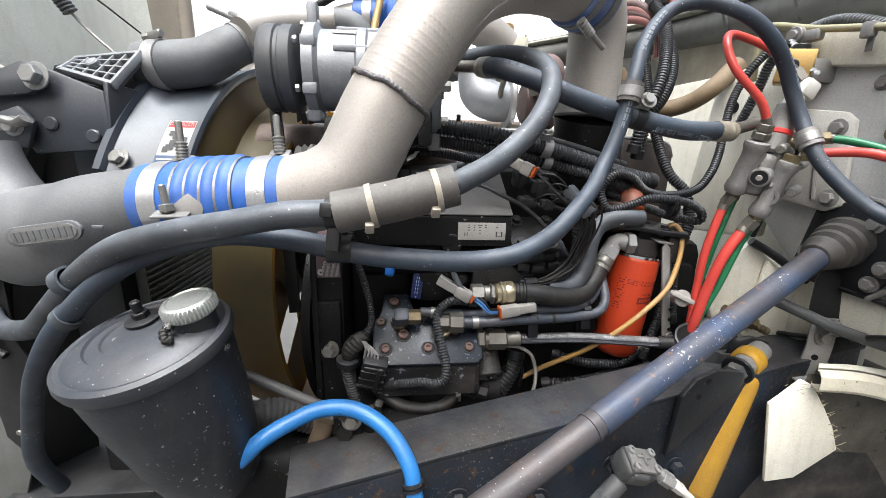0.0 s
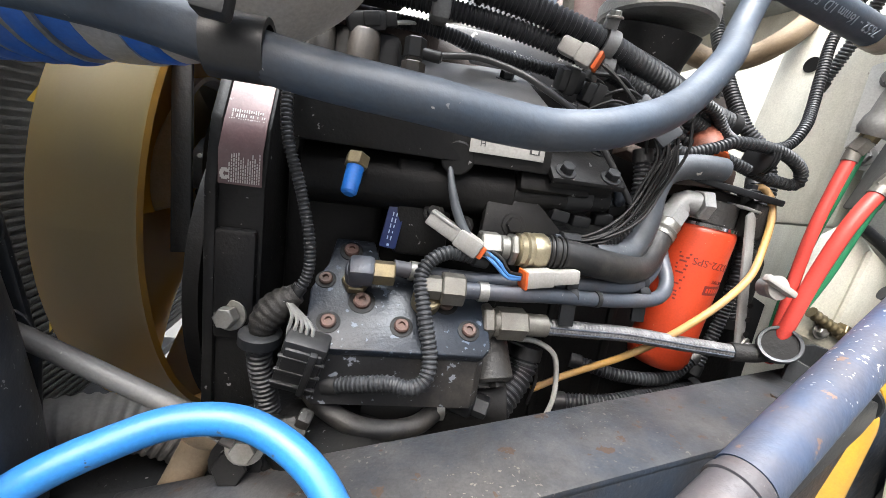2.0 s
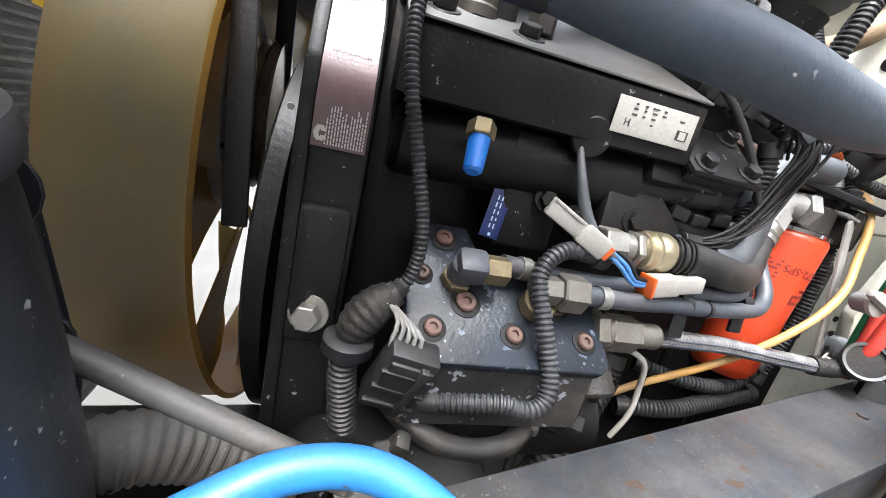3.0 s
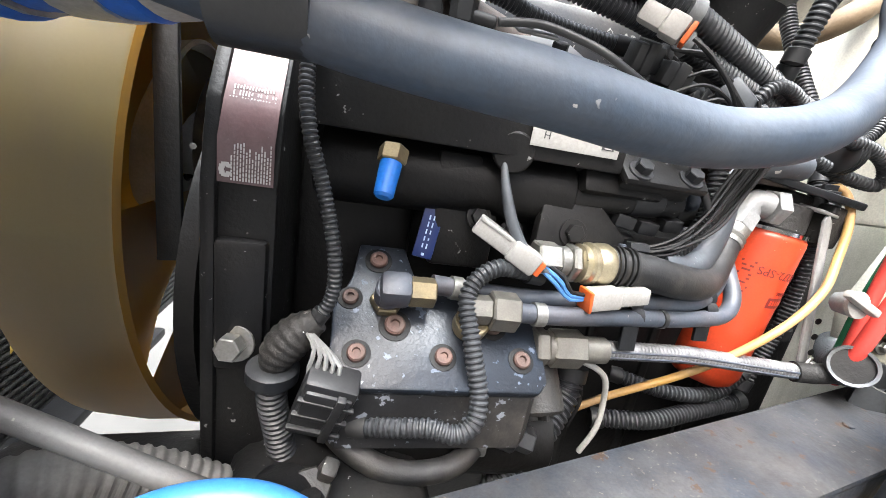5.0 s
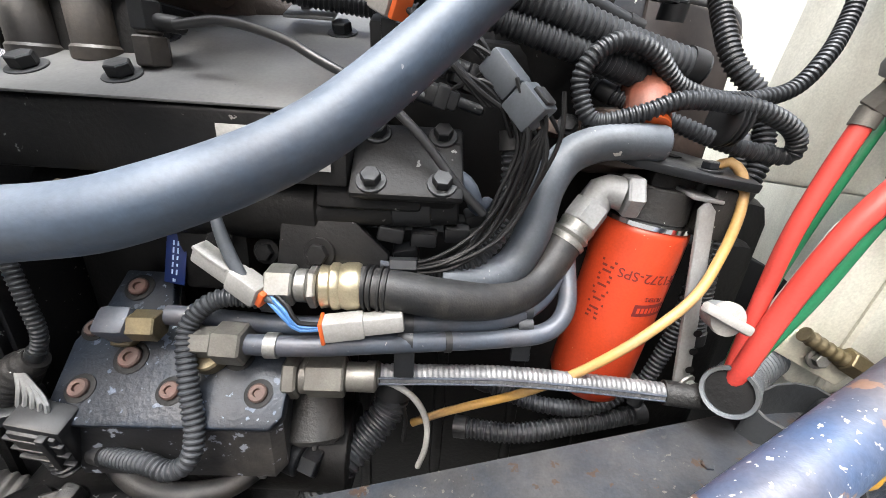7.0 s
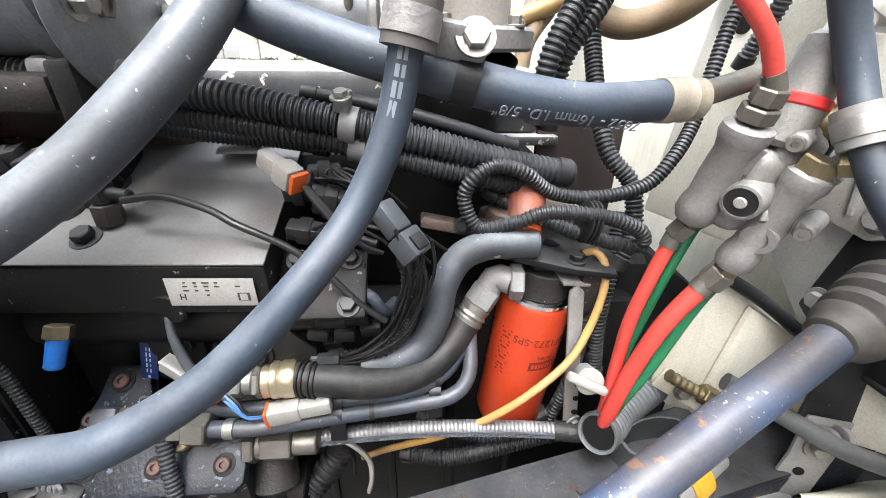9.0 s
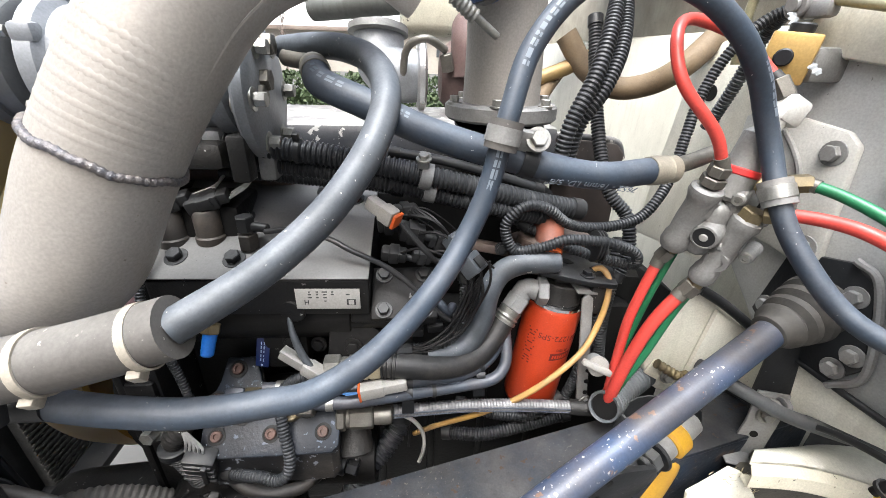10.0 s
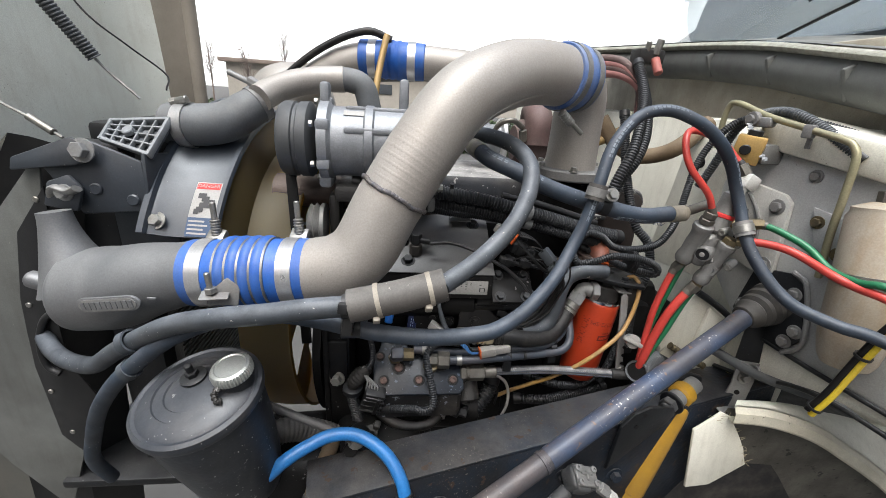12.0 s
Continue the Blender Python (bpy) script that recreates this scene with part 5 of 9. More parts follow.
    cp = [(0.081, 0.649, 1.544), (0.096, 0.614, 1.537), (0.136, 0.600, 1.523), (0.192, 0.596, 1.501), (0.263, 0.601, 1.481), (0.346, 0.609, 1.464), (0.415, 0.634, 1.464)]
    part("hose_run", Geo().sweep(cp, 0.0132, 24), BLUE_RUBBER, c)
    for f, r0 in ((0.0, 1), (1.0, -1)):
        p, dd = point_on(cp, f)
        part("crimp", Geo().lathe([(0.0105, -0.03), (0.0142, -0.028), (0.0132, -0.02), (0.0148, -0.017), (0.0132, -0.011), (0.0148, -0.007), (0.0142, 0.004)], along(p, p + dd * r0), 24), CRIMP, c)
    part("end_tube", Geo().sweep([(0.425, 0.638, 1.464), (0.455, 0.648, 1.470), (0.49, 0.662, 1.479)], 0.0085, 14), FIT_STEEL, c)
    part("end_tube", Geo().sweep([(0.078, 0.657, 1.546), (0.062, 0.69, 1.552), (0.03, 0.712, 1.556)], 0.009, 14), FIT_STEEL, c)
    # readable part of the print, along the lower half of the hose
    p, dd = point_on(cp, 0.80)
    zax = (Vector((0.25, 0.0, 1.6)) - p)
    zax = (zax - dd * zax.dot(dd)).normalized()
    rows = Matrix((-dd, zax.cross(-dd), zax)).transposed().to_4x4()

    def roll(co):
        a = co.y / 0.0132
        side = zax.cross(-dd)
        return p + -dd * co.x + (zax * math.cos(a + 0.75) + side * math.sin(a + 0.75) * -1 * -1) * (0.0134 + co.z)

    lettering(c, "7652 - 16mm I.D. 5/8\"", None, 0.0105, PRINT_HOSE, roll)
    prints(c, cp, 0.0132, ((0.06, 0.19), (0.30, 0.36)))
    # clamps that tie hoses together
    k = thing("cushion_clamp", (0.2545, 0.571, 1.505), "grey rubber-lined clamp with a bolt joining two hoses", "clamp", "hose clamps")
    dd = (Vector((0.257, 0.573, 1.517)) - Vector((0.2485, 0.568, 1.475))).normalized()
    clip_band(k, (0.2545, 0.571, 1.505), dd, 0.0096, 0.024, SLEEVE, "lining", 0.0045)
    clip_band(k, (0.2545, 0.571, 1.505), dd, 0.014, 0.013, CAST_ALU, "band", 0.001)
    bolt(k, (0.287, 0.589, 1.499), (0.1, -1, 0.5), 0.0075, 0.005)
    part("strap", Geo().box((0.03, 0.008, 0.02), pose(0.279, 0.592, 1.497, 20, 10, 5), 0.003), CAST_ALU, k)
    clip_band(k, (0.283, 0.603, 1.477), (0.05, 0, -0.012), 0.0134, 0.014, DARK_STEEL, "lower_band", 0.002)
    k2 = thing("cushion_clamp", (0.518, 0.600, 1.455), "pale dusty rubber-lined clamp on the hose beside the air valve", "clamp", "hose clamps")
    dd = Vector((0.006, -0.018, -0.03)).normalized()
    clip_band(k2, (0.518, 0.600, 1.455), dd, 0.0094, 0.024, BRACKET, "lining", 0.0046)
    clip_band(k2, (0.518, 0.600, 1.455), dd, 0.014, 0.012, STEEL, "band", 0.001)
    k3 = thing("tie_clip", (-0.09, 0.43, 1.345), "black plastic tie joining two hoses", "clip", "hose ties")
    clip_band(k3, (-0.092, 0.427, 1.3665), EX, 0.0140, 0.01, BLACK_PLASTIC, "upper_loop", 0.002)
    clip_band(k3, (-0.09, 0.4465, 1.3235), EX, 0.0120, 0.026, BLACK_PLASTIC, "lower_loop", 0.003)
    part("tie_strap", Geo().box((0.014, 0.01, 0.036), pose(-0.089, 0.423, 1.346, -12, 5, 0), 0.002).box((0.013, 0.01, 0.014), pose(-0.092, 0.412, 1.372, -8, 5, 0), 0.002), BLACK_PLASTIC, k3)
    sb = thing("stud_bracket", (-0.262, 0.451, 1.352), "small zinc bracket with an upright threaded stud and nut", "bracket", shift=(-0.010, 0.006, -0.004))
    q = Vector((-0.262, 0.4535, 1.356))
    part("plate", Geo().prism([(-0.016, -0.012), (0.024, -0.014), (0.028, 0.012), (0.012, 0.026), (-0.012, 0.006)], 0.003, pose(q.x, q.y, q.z, 80, 0, 12), 0.001), BRACKET, sb)
    part("ledge", Geo().box((0.036, 0.02, 0.003), pose(q.x - 0.002, q.y - 0.006, q.z + 0.004, 12, 0, 12), 0.001), BRACKET, sb)
    part("stud", Geo().rod(q + Vector((-0.006, -0.006, 0.004)), q + Vector((-0.01, -0.004, 0.036)), 0.0038, seg=14), STEEL, sb)
    part("nut", Geo().hexa(q + Vector((-0.006, -0.006, 0.007)), q + Vector((-0.007, -0.0055, 0.015)), 0.008), STEEL, sb)
    k4 = thing("tie_clip", (-0.4, 0.445, 1.28), "black rubber tie holding two hoses together", "clip", "hose ties")
    clip_band(k4, (-0.401, 0.449, 1.277), (0.05, 0, 0.03), 0.0140, 0.012, RUBBER, "upper_loop", 0.003)
    clip_band(k4, (-0.402, 0.440, 1.237), (0.07, 0, 0.065), 0.0120, 0.012, RUBBER, "lower_loop", 0.003)


TIE = mat("dusty_nylon_tie", (0.32, 0.29, 0.24), (0.25, 0.225, 0.185), 0.6, scale=40, bump=0.03, grime=0.3)


def prints(parent, pts, r, spans):
    """Unreadable print along a hose: short pale dashes on the side that faces out and up."""
    c = curve_through(pts, 0.002)
    rnd = random.Random(11)
    g = Geo()
    for lo, hi in spans:
        i = int(lo * (len(c) - 1))
        while i < int(hi * (len(c) - 1)) - 4:
            k = rnd.choice((2, 3, 3, 4))
            a, b = Vector(c[i]), Vector(c[i + k])
            d = (b - a).normalized()
            out = Vector((0.1, -0.75, 0.66))
            out = (out - d * out.dot(d)).normalized()
            side = d.cross(out)
            for s in ((-0.0025, 0.0), (0.001, 0.003)) if rnd.random() < 0.7 else ((-0.002, 0.002),):
                q = []
                for w in s:
                    n = (out + side * (w / r)).normalized()
                    q += [a + n * (r + 0.0003), b + n * (r + 0.0003)]
                n0 = len(g.v)
                g.v += [tuple(x) for x in q]
                g.f.append((n0, n0 + 1, n0 + 3, n0 + 2))
            i += k + 1
    tagged(part("hose_print", g, PRINT_HOSE, parent), kind="stuff")


def reservoir():
    n = Vector((-0.11, -0.22, 1)).normalized()  # the tank leans a little
    rim = Vector((-0.290, 0.412, 1.223))
    c = rim - n * 0.25
    t = thing("steering_reservoir", c, "black steel fluid reservoir with a dented dusty lid and silver cap", "reservoir")
    k = 0.85  # girth against the larger pattern
    m = along(c, rim)
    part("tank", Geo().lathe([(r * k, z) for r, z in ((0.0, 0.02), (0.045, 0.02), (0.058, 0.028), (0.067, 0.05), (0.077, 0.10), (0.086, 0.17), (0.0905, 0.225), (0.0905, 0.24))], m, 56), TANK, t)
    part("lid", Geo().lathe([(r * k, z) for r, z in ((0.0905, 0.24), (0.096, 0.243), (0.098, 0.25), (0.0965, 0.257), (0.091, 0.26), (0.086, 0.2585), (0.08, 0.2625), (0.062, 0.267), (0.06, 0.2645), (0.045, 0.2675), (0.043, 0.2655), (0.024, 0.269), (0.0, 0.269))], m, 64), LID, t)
    p = m @ Vector((0, 0, 0.267)) + Vector((-0.009, 0.014, 0.006))
    part("lid_stud", Geo().lathe([(0.017, 0), (0.017, 0.002), (0.012, 0.004)], along(p, p + n), 24).hexa(p + n * 0.002, p + n * 0.011, 0.0085).rod(p + n * 0.011, p + n * 0.024, 0.005, seg=14), DARK_STEEL, t)
    q = m @ Vector((0, 0, 0.263)) + Vector((0.050, 0.010, 0.013))
    neck = part("filler_neck", Geo().rod(q - n * 0.012, q + n * 0.018, 0.021), TANK, t)
    rings = ((0.0235, 0.010, 0), (0.0258, 0.013, 1), (0.0258, 0.022, 1), (0.024, 0.0255, 0.4), (0.0205, 0.027, 0), (0.0188, 0.0258, 0), (0.004, 0.027, 0))
    g, n_ = Geo(), 160
    cm = along(q, q + n)
    for r, z, rib in rings:
        for i in range(n_):
            a = 2 * math.pi * i / n_
            rr = r + rib * (0.0011 if i % 4 in (1, 2) else -0.0003)
            g.v.append(tuple(cm @ Vector((rr * math.cos(a), rr * math.sin(a), z))))
    g.f = [(a * n_ + i, a * n_ + (i + 1) % n_, (a + 1) * n_ + (i + 1) % n_, (a + 1) * n_ + i) for a in range(len(rings) - 1) for i in range(n_)]
    g.f.append(tuple((len(rings) - 1) * n_ + i for i in range(n_)))
    part("filler_cap", g, mat("silver_cap", (0.5, 0.52, 0.5), (0.4, 0.42, 0.4), 0.35, 0.7, scale=25, bump=0.05, grime=0.3), neck)
    part("dipstick_rag", Geo().sweep([q + Vector((-0.010, -0.022, 0.004)), q + Vector((-0.014, -0.030, 0.000)), q + Vector((-0.007, -0.038, -0.005)), q + Vector((-0.001, -0.036, -0.005))], 0.0045, 8, pitch=0.005, depth=0.3), CAST_DARK, t)
    part("drip", Geo().sweep([q + Vector((-0.010, -0.021, 0.010)), q + Vector((-0.012, -0.027, 0.002))], 0.0035, 8), CAST_ALU, t)
    # blue return hose
    h = thing("blue_hose", (-0.2, 0.42, 1.07), "bright blue rubber hose arching from the reservoir, clamped at its end", "hose")
    pts = [(-0.245, 0.430, 1.035), (-0.220, 0.432, 1.056), (-0.197, 0.439, 1.078), (-0.17, 0.455, 1.09), (-0.132, 0.473, 1.1), (-0.088, 0.478, 1.097), (-0.042, 0.462, 1.078), (-0.012, 0.437, 1.046), (-0.003, 0.418, 1.005)]
    part("hose_run", Geo().sweep(pts, 0.0105, 20), BLUE_HOSE, h)
    for dz in (0.0, 0.007):
        clip_band(h, (-0.0075, 0.4275, 1.025 + dz), (-0.22, 0.45, 1), 0.0107, 0.004, DARK_STEEL, "clamp_wire", 0.003)
    part("metal_end", Geo().rod((-0.003, 0.418, 1.005), (0.002, 0.408, 0.93), 0.009), BLUE_HOSE, h)
    br = thing("reservoir_bracket", (-0.26, 0.49, 1.05), "dark steel bracket plate behind the reservoir with heavy bolts", "bracket")
    part("plate", Geo().prism([(-0.07, -0.10), (0.022, -0.10), (0.024, -0.03), (0.006, 0.07), (-0.014, 0.085), (-0.07, 0.085)], 0.008, pose(-0.268, 0.507, 1.145, 86, 0, 18), 0.003), DARK_STEEL, br)
    for p in ((-0.254, 0.492, 1.138), (-0.262, 0.488, 1.208)):
        bolt(br, p, (0.3, -1, 0.1), 0.012, 0.014, DARK_STEEL)


def lower_left():
    rod = thing("support_rod", (-0.31, 0.6, 1.09), "weathered grey steel support rod", "rod")
    a, b = Vector((-0.262, 0.492, 1.148)), Vector((-0.112, 0.494, 1.078))
    part("rod_tube", Geo().rod(a, b, 0.0068), ROD_STEEL, rod)
    part("rod_end", Geo().sweep([b, b + (b - a).normalized() * 0.02], 0.011, 12, flat=0.5), ROD_STEEL, rod)
    bolt(rod, b + Vector((0.016, -0.006, -0.006)), (0.1, -1, 0.2), 0.009, 0.008)
    h = thing("ribbed_hose", (-0.25, 0.51, 1.05), "grey ribbed rubber hose with a worm clamp", "hose")
    pts = [(-0.275, 0.50, 1.045), (-0.235, 0.525, 1.05), (-0.195, 0.545, 1.035), (-0.15, 0.56, 1.005), (-0.11, 0.575, 0.965)]
    part("hose_run", Geo().sweep(pts, 0.022, 22, pitch=0.0075, depth=0.07), SLEEVE, h)
    p, d = point_on(pts, 0.05)
    clip_band(h, p, d, 0.0225, 0.014, BRACKET, "worm_clamp", 0.002)
    part("clamp_screw", Geo().box((0.02, 0.014, 0.014), pose(p.x, p.y - 0.016, p.z + 0.02, 20, 0, 30), 0.003).hexa(p + Vector((0.012, -0.02, 0.02)), p + Vector((0.022, -0.024, 0.02)), 0.005), BRACKET, h)
    v = thing("hydraulic_hose", (-0.15, 0.5, 0.94), "dusty black hydraulic hose with a steel end fitting", "hose")
    pts = [(-0.142, 0.52, 1.045), (-0.152, 0.505, 1.015), (-0.163, 0.49, 0.985), (-0.172, 0.48, 0.955)]
    part("hose_run", Geo().sweep(pts, 0.014, 18), BROWN_HOSE, v)
    part("end_fitting", Geo().hexa((-0.172, 0.48, 0.955), (-0.178, 0.473, 0.93), 0.016).rod((-0.178, 0.473, 0.93), (-0.19, 0.46, 0.89), 0.02), BRACKET_DARK, v)
    m = thing("engine_mount", (-0.1, 0.53, 0.82), "dark cast engine mount and steering box with heavy bolts", "mount")
    part("mount_body", Geo().box((0.16, 0.16, 0.22), pose(-0.07, 0.575, 0.925, 4, 0, 10), 0.03, 3), BLACK_PAINT, m)
    part("mount_ear", Geo().rod((-0.105, 0.50, 1.045), (-0.095, 0.545, 1.03), 0.026, bevel=0.006), BLACK_PAINT, m)
    part("steering_box", Geo().box((0.2, 0.16, 0.2), pose(-0.24, 0.56, 0.905, 0, 0, 10), 0.035, 3), BLACK_PAINT, m)
    part("ear_web", Geo().sweep([(-0.08, 0.51, 1.06), (-0.055, 0.51, 1.02), (-0.02, 0.505, 0.99)], 0.014, 12), BLACK_PAINT, m)
    for p in ((-0.062, 0.488, 0.985), (-0.058, 0.482, 0.935), (-0.005, 0.488, 0.955), (-0.15, 0.482, 0.93)):
        bolt(m, p, (0.1, -1, 0.1), 0.011, 0.012, BLACK_PAINT)
    bolt(m, (-0.106, 0.498, 1.05), (0, -1, 0.3), 0.013, 0.012, BLACK_PAINT)
    s = thing("sensor_plug", (-0.115, 0.55, 1.0), "dark grey sensor plug with a hex body", "sensor")
    part("plug_body", Geo().rod((-0.095, 0.565, 1.0), (-0.085, 0.54, 1.035), 0.022, 0.019).hexa((-0.085, 0.54, 1.035), (-0.08, 0.53, 1.05), 0.017).box((0.012, 0.014, 0.03), pose(-0.072, 0.545, 1.05, 20, 20, 0), 0.003), CAST_DARK, s)
    part("plug_nut", Geo().hexa((-0.065, 0.55, 1.01), (-0.045, 0.55, 1.0), 0.011), CAST_DARK, s)


def radiator_side():
    t = thing("radiator", (-0.6, 0.95, 0.85), "black radiator with fine core fins and a side tank", "radiator")
    part("core", Geo().box((0.06, 0.72, 0.72), pose(-0.58, 1.06, 1.14, 0, 0, EY), 0.004), FINS, t)
    for i in range(58):
        part("fin", Geo().box((0.004, 0.72, 0.004), pose(-0.548, 1.06, 0.8 + 0.0118 * i, 0, 0, EY), 0), FINS, t)
    lattice = Geo()
    for i in range(84):
        lattice.box((0.005, 0.0028, 0.71), pose(-0.546 - 0.0009 * i, 0.70 + 0.0086 * i, 1.14, 0, 0, EY), 0)
    part("core_mesh", lattice, FINS, t)
    part("side_tank", Geo().box((0.09, 0.06, 0.75), pose(-0.575, 0.69, 1.14, 0, 0, EY), 0.012), DARK_STEEL, t)
    part("top_tank", Geo().box((0.1, 0.72, 0.06), pose(-0.59, 1.06, 1.515, 0, 0, EY), 0.01), DARK_STEEL, t)
    sp = thing("grille_side_panel", (-0.75, 0.6, 0.8), "grey painted side panel with a riveted black edge plate", "panel")
    part("sheet", Geo().prism([(-0.779, 1.333), (-0.688, 1.413), (-0.601, 1.506), (-0.613, 1.450), (-0.629, 1.383), (-0.674, 1.210), (-0.721, 0.928), (-0.684, 0.892), (-0.755, 0.711), (-0.850, 0.841), (-0.913, 0.959)], 0.004, pose(0, 0.604, 0, 90, 0, 0), 0.001), COWL_MAT, sp)
    ep = part("edge_plate", Geo().prism([(-0.604, 1.452), (-0.670, 1.371), (-0.703, 1.245), (-0.712, 1.175), (-0.720, 1.100), (-0.715, 0.934), (-0.680, 0.890), (-0.621, 1.041), (-0.655, 1.117), (-0.648, 1.215), (-0.626, 1.315), (-0.612, 1.386)], 0.004, pose(0, 0.599, 0, 90, 0, 0), 0.001), BLACK_PLASTIC, sp)
    for x, z in ((-0.621, 1.43), (-0.690, 1.235), (-0.705, 1.045), (-0.690, 0.945)):
        part("rivet", Geo().rod((x, 0.596, z), (x, 0.592, z), 0.005, bevel=0.002), STEEL, ep)
    part("slot_rim", Geo().sweep([(-0.640, 0.588, 1.228), (-0.662, 0.588, 1.214), (-0.6806, 0.588, 1.18), (-0.690, 0.588, 1.14), (-0.686, 0.588, 1.108), (-0.668, 0.588, 1.095)], 0.006, 12), BLACK_PLASTIC, ep)
    b = thing("radiator_bracket", (-0.52, 0.6, 1.42), "dark blue-grey folded steel mounting bracket with round bolts", "bracket", shift=(0.010, 0.008, -0.018))
    m = Matrix.Translation((-0.52, 0.607, 1.48)) @ Matrix.Rotation(radians(6), 4, "Z") @ Matrix.Rotation(radians(84), 4, "X")
    out = [(-0.10, 0.03), (-0.028, 0.066), (0.052, 0.034), (0.056, -0.02), (0.044, -0.046), (-0.045, -0.054), (-0.06, -0.03)]
    part("face_plate", Geo().prism(out, 0.008, m, 0.003), BLUE_STEEL, b)
    part("fold", Geo().box((0.008, 0.075, 0.082), pose(-0.463, 0.643, 1.483, -6, 0, -4), 0.003), BLUE_STEEL, b)
    part("back_plate", Geo().box((0.10, 0.01, 0.09), pose(-0.50, 0.64, 1.40, 0, 0, 6), 0.004), BLUE_STEEL, b)
    for x, y in ((-0.019, -0.012), (0.034, -0.028)):
        part("round_bolt", Geo().rod(m @ Vector((x, y, 0.007)), m @ Vector((x, y, 0.0125)), 0.0095, bevel=0.003), BLUE_STEEL, b)
    ear = part("ear", Geo().prism([(-0.03, -0.02), (0.018, -0.028), (0.03, 0.01), (0.012, 0.03), (-0.02, 0.018)], 0.008, m @ Matrix.Translation((-0.062, -0.02, 0.012)), 0.003), BLUE_STEEL, b)
    bolt(ear, m @ Vector((-0.058, -0.018, 0.02)), (0, -1, 0.1), 0.009, 0.009, BRACKET)
    arm = part("arm", Geo().prism([(-0.10, -0.032), (-0.095, -0.012), (-0.01, 0.022), (0.016, 0.012), (0.018, -0.008), (-0.005, -0.02)], 0.01, m @ Matrix.Translation((-0.03, 0.045, 0.01)), 0.003), BLUE_STEEL, b)
    bolt(arm, m @ Vector((-0.022, 0.048, 0.02)), (0, -1, 0.2), 0.0125, 0.012, BRACKET)
    part("hook", Geo().sweep([(-0.60, 0.585, 1.452), (-0.585, 0.575, 1.472), (-0.562, 0.572, 1.468), (-0.548, 0.572, 1.474)], 0.009, 12, flat=0.6), CAST_ALU, b)
    g = thing("grid_vent", (-0.5, 0.65, 1.53), "pale grey moulded plastic lattice with rounded corners", "vent", shift=(0.010, 0.008, -0.018))
    tl, tr, br, bl = Vector((-0.556, 0.68, 1.566)), Vector((-0.455, 0.675, 1.575)), Vector((-0.460, 0.618, 1.524)), Vector((-0.538, 0.628, 1.543))
    nrm = ((tr - tl).cross(tr - br)).normalized()
    nrm = nrm if nrm.z > 0 else -nrm

    def at(u, v, lift=0.0):
        return bl.lerp(br, u).lerp(tl.lerp(tr, u), v) + nrm * lift

    def slat(p, q, w, name="slat", hgt=0.008):
        x = (q - p).normalized()
        y = nrm.cross(x)
        mm = Matrix((x, y, nrm)).transposed().to_4x4()
        part(name, Geo().box(((q - p).length + w, w, hgt), Matrix.Translation((p + q) / 2) @ mm, 0.0012), PALE_PLASTIC, g)

    for p, q in ((tl, tr), (tr, br), (br, bl), (bl, tl)):
        slat(p, q, 0.006, "frame_bar", 0.011)
    for k in (0.25, 0.5, 0.75):
        slat(at(0, k), at(1, k), 0.003)
    for k in (0.2, 0.4, 0.6, 0.8):
        slat(at(k, 0), at(k, 1), 0.003)
    part("lattice_boss", Geo().rod(at(0.45, 0.5), at(0.45, 0.5, 0.01), 0.009), PALE_PLASTIC, g)
    gg = Geo()
    gg.v = [tuple(at(u, v, -0.007 - 0.004 * k)) for k in (0, 1) for u, v in ((0, 0), (1, 0), (1, 1), (0, 1))]
    gg.f = [(0, 1, 2, 3), (7, 6, 5, 4), (0, 4, 5, 1), (1, 5, 6, 2), (2, 6, 7, 3), (3, 7, 4, 0)]
    part("lattice_back", gg, DARK_GREY_PLASTIC, g)
    s = thing("fan_shroud", (-0.4, 0.9, 1.41), "blue-grey moulded fan shroud with a warning sticker", "shroud")
    cen = Vector((0, 0.925, 1.182))

    def on_ring(ang, x, r):
        return Vector((x, cen.y - r * math.cos(ang), cen.z + r * math.sin(ang)))

    def shell(prof, a0, a1, n, closed=True):
        """A profile of (x, radius) swept round the fan's axis from a0 to a1."""
        gg, k = Geo(), len(prof)
        for i in range(n + 1):
            a = a0 + (a1 - a0) * i / n
            gg.v += [tuple(on_ring(a, x, r)) for x, r in prof]
        gg.f = [(i * k + j, i * k + (j + 1) % k, (i + 1) * k + (j + 1) % k, (i + 1) * k + j) for i in range(n) for j in range(k if closed else k - 1)]
        gg.f += [tuple(range(k)), tuple(n * k + j for j in reversed(range(k)))]
        return gg

    part("shroud_wall", shell([(-0.452, 0.402), (-0.44, 0.400), (-0.425, 0.388), (-0.345, 0.386), (-0.345, 0.378), (-0.43, 0.378), (-0.446, 0.386), (-0.452, 0.396)], radians(31), radians(149), 60), SHROUD, s)
    part("shroud_rim", shell([(-0.352, 0.386), (-0.350, 0.392), (-0.343, 0.392), (-0.341, 0.386)], radians(31), radians(149), 60), SHROUD, s)
    part("flange_rim", shell([(-0.458, 0.402), (-0.458, 0.410), (-0.448, 0.410), (-0.446, 0.402)], radians(31), radians(149), 60), SHROUD, s)

    part("throat", shell([(-0.347, 0.380), (-0.325, 0.327), (-0.325, 0.321), (-0.352, 0.374)], radians(31), radians(149), 60), FAN_MAT, s)

